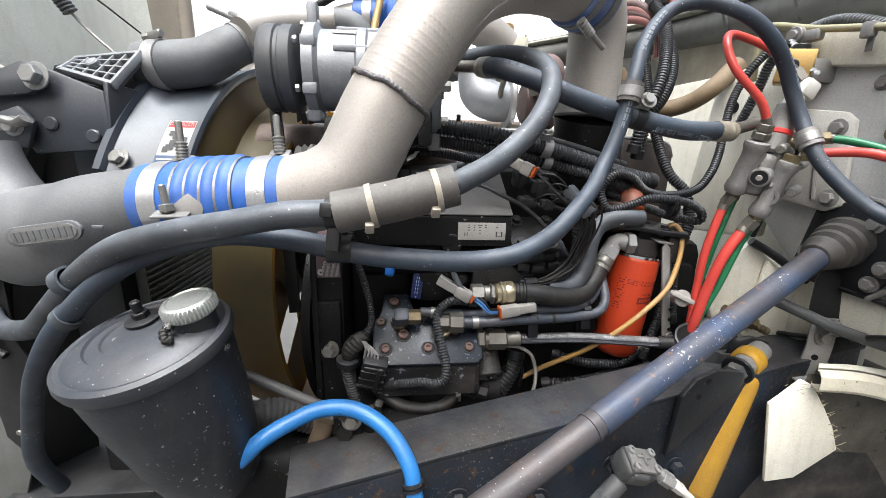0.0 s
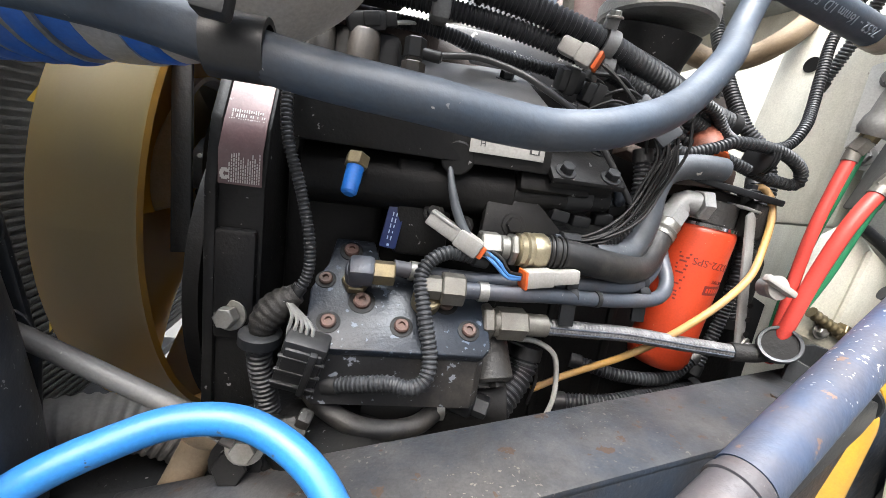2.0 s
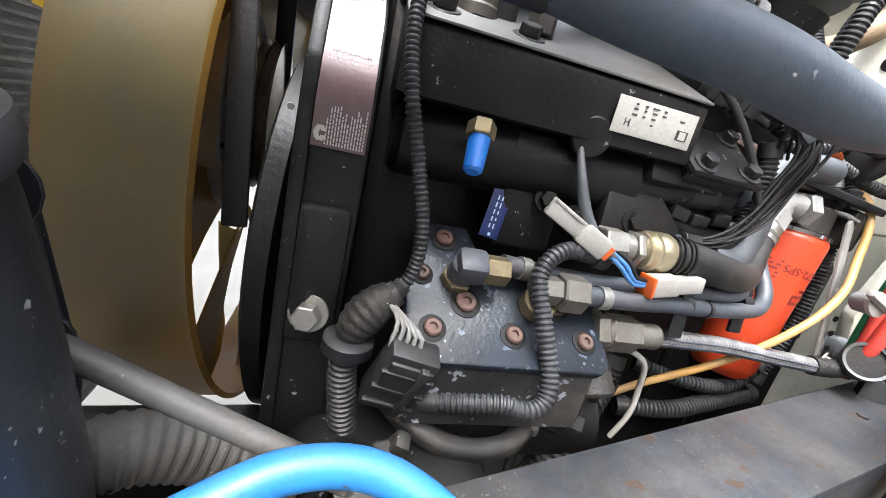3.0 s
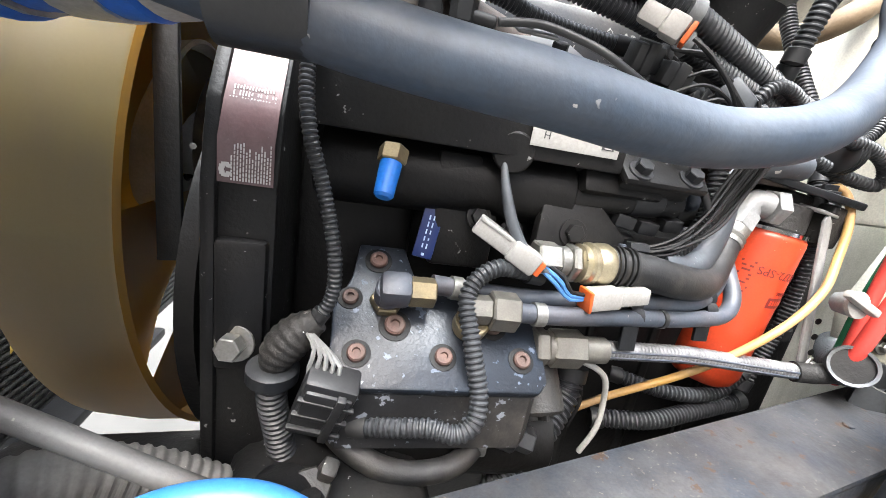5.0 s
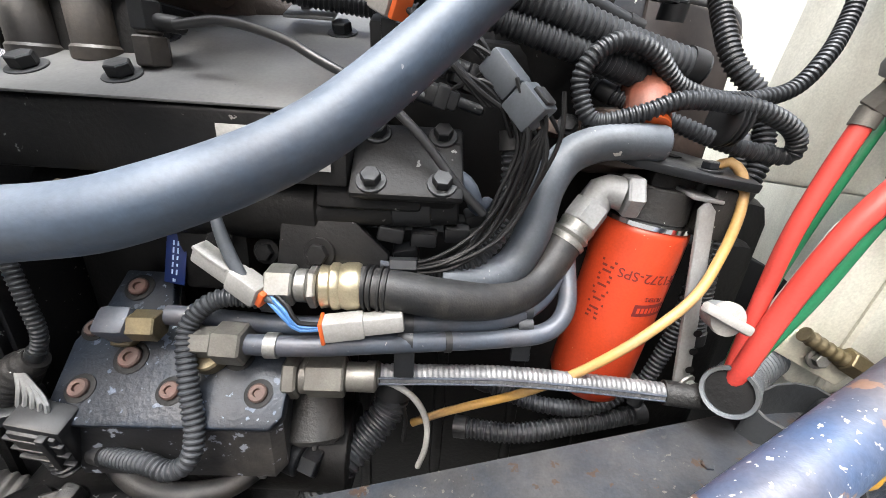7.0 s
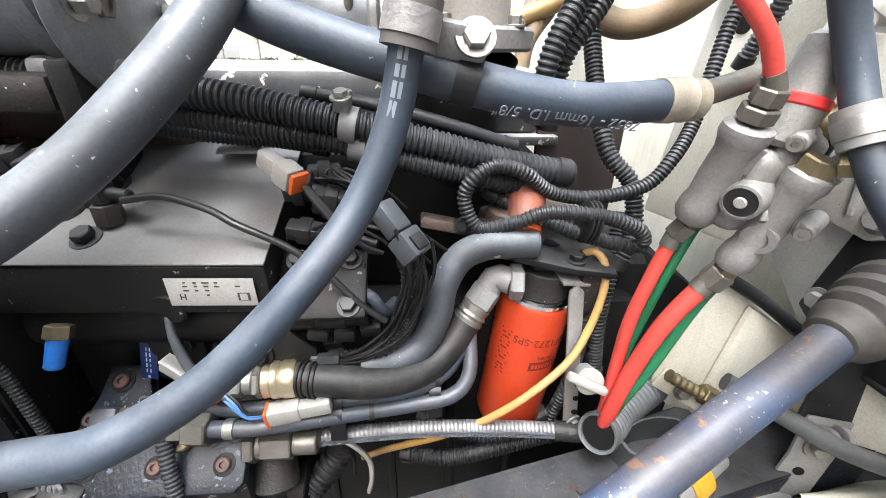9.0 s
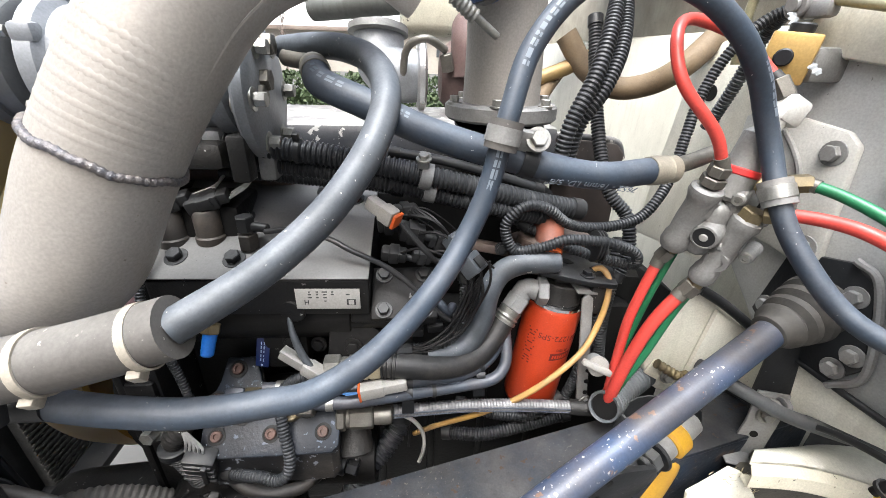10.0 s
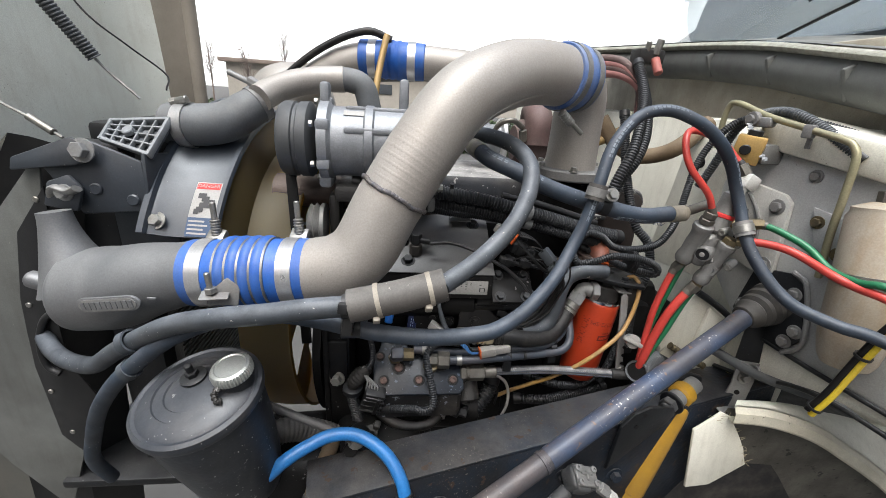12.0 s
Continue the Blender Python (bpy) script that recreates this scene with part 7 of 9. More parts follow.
def connectors():
    c = thing("tape_joint", (-0.1, 0.57, 1.13), "taped bulb of loom with bare grey wires", "wiring")
    part("tape_ball", Geo().sweep([(-0.09, 0.571, 1.158), (-0.103, 0.568, 1.147), (-0.113, 0.566, 1.133), (-0.117, 0.566, 1.12)], lambda u: 0.009 + 0.006 * np.sin(u * 3.0), 16, pitch=0.006, depth=0.06), CAST_DARK, c)
    for k in range(5):
        part("wire", Geo().sweep([(-0.098, 0.563, 1.156), (-0.088 + 0.004 * k, 0.553, 1.146 - 0.002 * k), (-0.09 + 0.005 * k, 0.55, 1.13), (-0.086 + 0.004 * k, 0.556, 1.118)], 0.0017, 6), BRACKET, c)
    part("clamp", Geo().lathe([(0.015, 0), (0.018, 0.002), (0.018, 0.011), (0.015, 0.013)], along((-0.117, 0.566, 1.122), (-0.118, 0.567, 1.105)), 22), DARK_STEEL, c)
    part("conduit", Geo().sweep([(-0.118, 0.567, 1.11), (-0.118, 0.57, 1.09), (-0.114, 0.575, 1.06), (-0.108, 0.58, 1.02)], 0.011, 14, pitch=0.005, depth=0.14), CONDUIT, c)
    s = thing("sensor_connector", (-0.07, 0.565, 1.085), "chunky black multi-pin connector with ribbed faces", "connector")
    m = pose(-0.079, 0.556, 1.103, 18, 14, 6)
    part("shell", Geo().box((0.036, 0.022, 0.058), m, 0.003).box((0.031, 0.027, 0.03), m @ Matrix.Translation((0, 0, 0.008)), 0.002), BLACK_PLASTIC, s)
    for k in range(3):
        part("rib", Geo().box((0.038, 0.004, 0.003), m @ Matrix.Translation((0, -0.0125, -0.018 + 0.016 * k)), 0.001), BLACK_PLASTIC, s)
    part("latch", Geo().box((0.006, 0.006, 0.05), m @ Matrix.Translation((0.008, -0.013, 0)), 0.001), BLACK_PLASTIC, s)
    part("seal", Geo().box((0.018, 0.01, 0.004), m @ Matrix.Translation((0.008, 0, -0.031)), 0.001), YELLOW_LINE, s)
    g = thing("grey_connector", (0.045, 0.604, 1.22), "pale grey plug connector hanging on blue wires", "connector", "wire connectors")
    a, b = Vector((0.018, 0.611, 1.233)), Vector((0.068, 0.599, 1.208))
    d = (b - a).normalized()
    m = along(a, b)
    part("housing", Geo().box((0.011, 0.015, 0.034), m @ Matrix.Translation((0, 0, 0.014)), 0.002).box((0.016, 0.018, 0.026), m @ Matrix.Translation((0, 0, 0.042)), 0.003), GREY_PLASTIC, g)
    part("latch", Geo().box((0.004, 0.012, 0.02), m @ Matrix.Translation((0.009, 0, 0.044)), 0.001).box((0.013, 0.003, 0.03), m @ Matrix.Translation((0, 0.006, 0.012)), 0.001), GREY_PLASTIC, g)
    part("seal", Geo().box((0.010, 0.012, 0.005), m @ Matrix.Translation((0, 0, 0.057)), 0.001), ORANGE_SEAL, g)
    for k, w in enumerate((WIRE_BLUE, WIRE_BLUE, WIRE_BLACK)):
        o = Vector((0, 0.002 * k, 0.0035 * k))
        part("wire", Geo().sweep([b + d * 0.004 + o, (0.082 + 0.003 * k, 0.594, 1.199 + 0.003 * k), (0.094, 0.592, 1.189 + 0.003 * k), (0.108, 0.596, 1.188 + 0.002 * k)], 0.0018, 8), w, g)
    part("lead", Geo().sweep([(0.028, 0.62, 1.285), (0.033, 0.612, 1.262), (0.043, 0.606, 1.236), (0.058, 0.6, 1.216), (0.08, 0.598, 1.203)], lambda u: 0.0022 + 0.0025 * np.sin(u * 3.1), 10), DARK_GREY_PLASTIC, g)
    g2 = thing("grey_connector", (0.135, 0.6, 1.19), "grey inline connector with an orange seal lying over the steel lines", "connector", "wire connectors")
    a, b = Vector((0.108, 0.596, 1.188)), Vector((0.168, 0.608, 1.195))
    m = along(a, b)
    part("housing", Geo().box((0.016, 0.017, 0.03), m @ Matrix.Translation((0, 0, 0.018)), 0.0025).box((0.013, 0.014, 0.03), m @ Matrix.Translation((0, 0, 0.046)), 0.002), GREY_PLASTIC, g2)
    part("latch", Geo().box((0.006, 0.008, 0.014), m @ Matrix.Translation((0.011, 0, 0.014)), 0.001), GREY_PLASTIC, g2)
    part("seal", Geo().box((0.017, 0.018, 0.003), m @ Matrix.Translation((0, 0, 0.003)), 0.001), ORANGE_SEAL, g2)
    g3 = thing("white_connector", (0.15, 0.665, 1.405), "dusty white plug connector with an orange seal on the looms", "connector", "wire connectors", shift=(-0.013, -0.016, 0))
    a, b = Vector((0.128, 0.678, 1.418)), Vector((0.173, 0.654, 1.396))
    m = along(a, b)
    part("housing", Geo().box((0.014, 0.016, 0.022), m @ Matrix.Translation((0, 0, 0.020)), 0.003).box((0.018, 0.019, 0.018), m @ Matrix.Translation((0, 0, 0.038)), 0.003), GREY_PLASTIC, g3)
    part("seal", Geo().box((0.016, 0.017, 0.004), m @ Matrix.Translation((0, 0, 0.05)), 0.001), ORANGE_SEAL, g3)
    for k in range(4):
        part("wire", Geo().sweep([b + Vector((0.001 * k, 0, 0)), (0.185 + 0.004 * k, 0.645, 1.385 - 0.003 * k), (0.205 + 0.004 * k, 0.64, 1.365 - 0.003 * k), (0.225 + 0.003 * k, 0.645, 1.345)], 0.0018, 7), WIRE_BLACK, g3)
    g4 = thing("dark_connector", (0.235, 0.648, 1.35), "blue-grey square plug connector on a wire bundle", "connector", "wire connectors")
    a, b = Vector((0.213, 0.660, 1.375)), Vector((0.252, 0.637, 1.334))
    m = along(a, b)
    part("housing", Geo().box((0.019, 0.019, 0.03), m @ Matrix.Translation((0, 0, 0.016)), 0.003).box((0.023, 0.022, 0.024), m @ Matrix.Translation((0, 0, 0.044)), 0.002), DARK_GREY_PLASTIC, g4)
    part("latch_frame", Geo().box((0.014, 0.003, 0.014), m @ Matrix.Translation((0, 0.012, 0.046)), 0.001), BLACK_PLASTIC, g4)
    for k in range(5):
        part("wire", Geo().sweep([a, (0.205 - 0.003 * k, 0.66, 1.385 + 0.002 * k), (0.19 - 0.006 * k, 0.67, 1.395), (0.17, 0.68, 1.40)], 0.0017, 6), WIRE_BLACK, g4)
        part("wire", Geo().sweep([b, (0.255 - 0.004 * k, 0.638, 1.31), (0.25 - 0.004 * k, 0.645, 1.285), (0.24, 0.65, 1.26)], 0.0017, 6), WIRE_BLACK, g4)
    # the sensor lead across the lid
    w = thing("sensor_lead", (0.04, 0.615, 1.395), "thin grey-black sensor lead crossing the lid", "cable")
    part("cable", Geo().sweep([(0.008, 0.64, 1.380), (0.042, 0.64, 1.384), (0.081, 0.635, 1.376), (0.104, 0.63, 1.366), (0.141, 0.63, 1.348), (0.17, 0.63, 1.325), (0.198, 0.63, 1.293), (0.218, 0.636, 1.272)], 0.0032, 10), LEAD_BLACK, w)
    # injector-side plugs right of the lid
    rnd = random.Random(8)
    for k, (p, rot, s) in enumerate((((0.142, 0.672, 1.385), (20, 0, 6), (0.026, 0.02, 0.022)), ((0.17, 0.668, 1.373), (10, 12, 10), (0.03, 0.018, 0.02)), ((0.15, 0.652, 1.352), (15, 8, 4), (0.03, 0.016, 0.014)), ((0.182, 0.655, 1.348), (5, 15, 8), (0.024, 0.014, 0.013)), ((0.16, 0.69, 1.39), (0, 0, 20), (0.03, 0.02, 0.018)), ((0.20, 0.675, 1.36), (0, 20, 20), (0.028, 0.02, 0.016)))):
        q = thing("injector_plug", p, "small black plug among the injector wiring", "connector", "injector plugs")
        part("plug_body", Geo().box(s, pose(*p, *rot), 0.003).box((s[0] * 0.4, s[1] * 1.2, s[2] * 1.2), pose(*p, *rot), 0.002), BLACK_PLASTIC, q)
        part("plug_stem", Geo().rod(p, Vector(p) + Vector((0.03, 0.0, -0.008)), s[2] * 0.28), DARK_STEEL, q)
        o = Vector((rnd.uniform(-0.004, 0.004), rnd.uniform(-0.006, 0.006), rnd.uniform(-0.004, 0.004)))
        part("wire", Geo().sweep([Vector(p) + o, Vector(p) + Vector((0.025, -0.006, 0.012)) + 2 * o, Vector(p) + Vector((0.055, 0.0, -0.004)) + 3 * o, Vector(p) + Vector((0.075, 0.01, -0.03)) + 2 * o], 0.0016, 6), WIRE_BLACK, q)
    y = thing("yellow_line", (0.4, 0.66, 1.2), "aged yellow nylon line looping past the filter", "tube")
    part("tube", Geo().sweep([(0.17, 0.67, 1.03), (0.20, 0.666, 1.052), (0.225, 0.662, 1.068), (0.268, 0.657, 1.093), (0.304, 0.650, 1.122), (0.334, 0.645, 1.152), (0.364, 0.648, 1.18), (0.399, 0.664, 1.208), (0.42, 0.682, 1.24), (0.43, 0.694, 1.275), (0.43, 0.705, 1.30), (0.42, 0.712, 1.311), (0.411, 0.716, 1.305)], 0.0042, 12), YELLOW_LINE, y)
    part("end_boot", Geo().rod((0.412, 0.716, 1.308), (0.405, 0.72, 1.282), 0.0055, 0.0075), CAST_DARK, y)
    n = thing("white_wire", (0.13, 0.65, 1.09), "thin white wire bowing below the braided hose", "wire")
    part("cable", Geo().sweep([(0.118, 0.65, 1.105), (0.132, 0.64, 1.108), (0.152, 0.638, 1.108), (0.174, 0.636, 1.096), (0.186, 0.643, 1.063), (0.187, 0.643, 1.03), (0.18, 0.648, 0.995)], 0.003, 10), WIRE_WHITE, n)
    part("cable", Geo().sweep([(0.12, 0.656, 1.10), (0.15, 0.65, 1.09), (0.165, 0.65, 1.06), (0.163, 0.655, 1.02)], 0.0022, 8), WIRE_BLACK, n)
    v = thing("valve_tap", (0.413, 0.644, 1.205), "white T-handled tap with a round face", "tap")
    n0 = Vector((0.05, -1, 0.25)).normalized()
    c = Vector((0.415, 0.642, 1.202))
    part("tap_body", Geo().rod(c + n0 * -0.02, c, 0.0105, 0.0135), PALE_PLASTIC, v)
    part("tap_rim", Geo().lathe([(0.0125, -0.004), (0.0138, -0.003), (0.0138, 0.001), (0.008, 0.002)], along(c, c + n0), 28), GREY_PLASTIC, v)
    part("handle", Geo().box((0.042, 0.0085, 0.009), Matrix.Translation((-0.005, 0, 0.002)) @ along(c + n0 * 0.006, c + n0) @ Matrix.Rotation(radians(155), 4, "Z"), 0.0025), GREY_PLASTIC, v)


# ---- air lines, air valve and the cab wall ----
def air_lines():
    red, green = "bright red nylon air line", "dark green nylon air line"
    for pts, r, m, lab in (
        ([(0.459, 0.653, 1.357), (0.449, 0.651, 1.318), (0.441, 0.65, 1.27), (0.441, 0.652, 1.215), (0.44, 0.65, 1.15), (0.446, 0.66, 1.11)], 0.0062, RED_LINE, red),
        ([(0.487, 0.636, 1.324), (0.470, 0.635, 1.296), (0.458, 0.635, 1.265), (0.448, 0.638, 1.215), (0.440, 0.642, 1.15), (0.445, 0.655, 1.11)], 0.0078, RED_LINE, red),
        ([(0.482, 0.664, 1.372), (0.466, 0.66, 1.318), (0.459, 0.664, 1.265), (0.45, 0.664, 1.2), (0.447, 0.662, 1.12)], 0.0052, GREEN_LINE, green),
        ([(0.513, 0.645, 1.345), (0.490, 0.645, 1.298), (0.468, 0.644, 1.225), (0.452, 0.65, 1.165), (0.45, 0.66, 1.12)], 0.0068, GREEN_LINE, green),
        ([(0.4725, 0.619, 1.474), (0.455, 0.618, 1.505), (0.420, 0.627, 1.544), (0.412, 0.643, 1.576), (0.422, 0.661, 1.597), (0.450, 0.671, 1.597), (0.490, 0.672, 1.583), (0.513, 0.662, 1.560), (0.525, 0.650, 1.545)], 0.0054, RED_LINE, red),
        ([(0.526, 0.596, 1.436), (0.548, 0.572, 1.439), (0.567, 0.545, 1.436), (0.605, 0.510, 1.415), (0.618, 0.482, 1.410), (0.627, 0.458, 1.409), (0.655, 0.43, 1.395)], 0.0062, RED_LINE, red),
        ([(0.566, 0.627, 1.458), (0.582, 0.60, 1.453), (0.601, 0.565, 1.440), (0.613, 0.530, 1.419), (0.618, 0.490, 1.417), (0.625, 0.462, 1.424), (0.655, 0.43, 1.41)], 0.0055, GREEN_LINE, green),
    ):
        t = thing("air_line", pts[0], lab, "air line", "nylon air lines")
        part("tube", Geo().sweep(pts, r, 16), m, t)
        for f, w in ((0.02, 0.012), (0.97, 0.01)):
            p, dd = point_on(pts, f)
            clip_band(t, p, dd, r, w, FIT_STEEL if f < 0.5 else BLACK_PLASTIC, "end_sleeve", 0.0012)
    c = thing("line_conduit", (0.437, 0.645, 1.135), "grey ribbed conduit swallowing the red and green lines", "conduit")
    pts = [(0.434, 0.636, 1.138), (0.45, 0.652, 1.128), (0.475, 0.68, 1.12), (0.51, 0.71, 1.115), (0.56, 0.75, 1.11)]
    part("conduit_tube", Geo().sweep(pts, 0.0195, 26, pitch=0.0085, depth=0.12), CONDUIT_GREY, c)
    d = (Vector(pts[1]) - Vector(pts[0])).normalized()
    p = Vector(pts[0])
    part("conduit_mouth", Geo().lathe([(0.017, 0.004), (0.0175, -0.004), (0.0205, -0.005), (0.0215, 0.0), (0.0205, 0.007)], along(p, p + d), 32), CONDUIT_GREY, c)
    # black disc across the mouth paints the shade inside
    part("mouth_hollow", Geo().rod(p + d * 0.001, p + d * 0.0005 - d * 0.0012, 0.0172, bevel=0), BLACK_IRON_HOLLOWS, c)


def air_valve():
    """Two slanting barrels on a common body, with a round capped boss between them."""
    t = thing("air_brake_valve", (0.5, 0.66, 1.33), "cast aluminium air valve with ports, plugs and brass fittings", "valve")
    a0, a1 = Vector((0.4705, 0.626, 1.452)), Vector((0.4655, 0.648, 1.376))
    b0, b1 = Vector((0.512, 0.613, 1.424)), Vector((0.4955, 0.631, 1.343))
    out = Vector((-0.72, -0.66, -0.12)).normalized()

    def barrel(p, q, r, name):
        """A necked casting with a rolled collar at both ends."""
        h = (q - p).length
        prof = [(r * 0.9, 0), (r * 1.16, 0.002), (r * 1.2, 0.008), (r * 1.06, 0.013), (r * 0.94, 0.02), (r, h * 0.5), (r * 0.96, h - 0.022), (r * 1.1, h - 0.016), (r * 1.14, h - 0.006), (r * 0.95, h)]
        return part(name, Geo().lathe(prof, along(p, q), 36), CAST_ALU, t)

    barrel(a0, a1, 0.0136, "upper_barrel")
    barrel(b0, b1, 0.0122, "lower_barrel")
    part("valve_body", Geo().box((0.036, 0.034, 0.062), pose(0.492, 0.640, 1.404, 8, 6, 14), 0.010, 3).box((0.03, 0.03, 0.034), pose(0.510, 0.638, 1.432, 0, 30, 10), 0.008, 3), CAST_ALU, t)
    p = Vector((0.4965, 0.636, 1.4035))
    boss = part("round_boss", Geo().lathe([(0.0155, 0.0), (0.0145, 0.012), (0.0138, 0.026), (0.0128, 0.028), (0.0108, 0.0285), (0.0105, 0.026)], along(p, p + out), 32), CAST_ALU, t)
    q = p + out * 0.0262
    plug = part("boss_plug", Geo().lathe([(0.0106, 0), (0.0106, 0.001), (0.0045, 0.0012), (0.0, 0.0012)], along(q, q + out), 30), BLACK_PLASTIC, boss)
    part("plug_pin", Geo().rod(q + out * 0.001, q + out * 0.0034, 0.0042), GREY_PLASTIC, plug)
    o = Vector((0.498, 0.617, 1.3735))
    part("open_port", Geo().lathe([(0.0118, -0.03), (0.0112, -0.004), (0.0118, -0.002), (0.0112, 0.003), (0.0066, 0.003), (0.0058, -0.008), (0.0, -0.008)], along(o, o + out), 30), CAST_ALU, t)
    for x, y, z in ((0.472, 0.647, 1.435), (0.4985, 0.619, 1.441), (0.5235, 0.613, 1.380), (0.532, 0.622, 1.418)):
        c = Vector((x, y, z))
        s = part("screw_boss", Geo().rod(c - out * 0.03, c, 0.0082, 0.0068), CAST_ALU, t)
        part("cap_screw", Geo().lathe([(0.0048, 0), (0.0048, 0.003), (0.0024, 0.003), (0.0022, 0.001), (0.0, 0.001)], along(c, c + out), 18), STEEL, s)
    for x, y, z, rx in ((0.4835, 0.628, 1.425, 10), (0.505, 0.622, 1.392, -20)):  # webs between the barrels
        part("cast_web", Geo().box((0.026, 0.007, 0.02), pose(x, y, z, rx, 20, 20), 0.003), CAST_ALU, t)
    d = (a1 - a0).normalized()
    e = (b1 - b0).normalized()
    for c, dr, r, ln, m in ((a1 - d * 0.002, d, 0.0088, 0.009, BRASS), (a1 + d * 0.005, (d + Vector((-0.35, 0.05, 0))).normalized(), 0.0098, 0.015, FIT_STEEL), (b1 - e * 0.002, e, 0.0098, 0.009, BRASS), (b1 + e * 0.006, (e + Vector((-0.25, 0.05, 0))).normalized(), 0.0112, 0.016, FIT_STEEL)):
        part("fitting_nut", Geo().hexa(c, c + dr * ln, r), m, t)
    part("top_nut", Geo().hexa(a0 - d * 0.002, a0 - d * 0.012, 0.0118).hexa(a0 - d * 0.013, a0 - d * 0.024, 0.0102), FIT_STEEL, t)
    part("lever_nut", Geo().hexa(b0 + e * 0.002, b0 - e * 0.010, 0.0118), BRASS, t)
    part("rear_barrel", Geo().rod((0.500, 0.640, 1.435), (0.517, 0.643, 1.505), 0.0175, 0.0155, bevel=0.004), CAST_ALU, t)
    part("rear_seal", Geo().rod((0.5065, 0.6412, 1.461), (0.5083, 0.6415, 1.4685), 0.0183), RED_PRINT, t)
    part("elbow_fitting", Geo().sweep([(0.517, 0.643, 1.50), (0.522, 0.643, 1.515), (0.527, 0.643, 1.527)], 0.0115, 16).box((0.026, 0.024, 0.026), pose(0.532, 0.643, 1.524, 0, 24, 10), 0.005), PALE_CAST, t)
    part("elbow_nut", Geo().hexa((0.528, 0.645, 1.535), (0.520, 0.653, 1.551), 0.0095), FIT_STEEL, t)
    part("side_nut", Geo().hexa((0.517, 0.604, 1.433), (0.527, 0.594, 1.436), 0.0098), BRASS, t)
    part("side_nut", Geo().rod((0.52, 0.64, 1.448), (0.55, 0.63, 1.456), 0.0105).hexa((0.55, 0.63, 1.456), (0.568, 0.626, 1.4585), 0.0095), BRASS, t)
    part("mounting_plate", Geo().box((0.008, 0.13, 0.16), pose(0.575, 0.705, 1.38, 0, 12, -38), 0.003), DARK_STEEL, t)


PANEL = Matrix(((0.2425, 0, -0.970, 0.66), (-0.970, 0, -0.2425, 0.655), (0, 1, 0, 1.412), (0, 0, 0, 1)))  # x along the cab wall, y up, z out of it


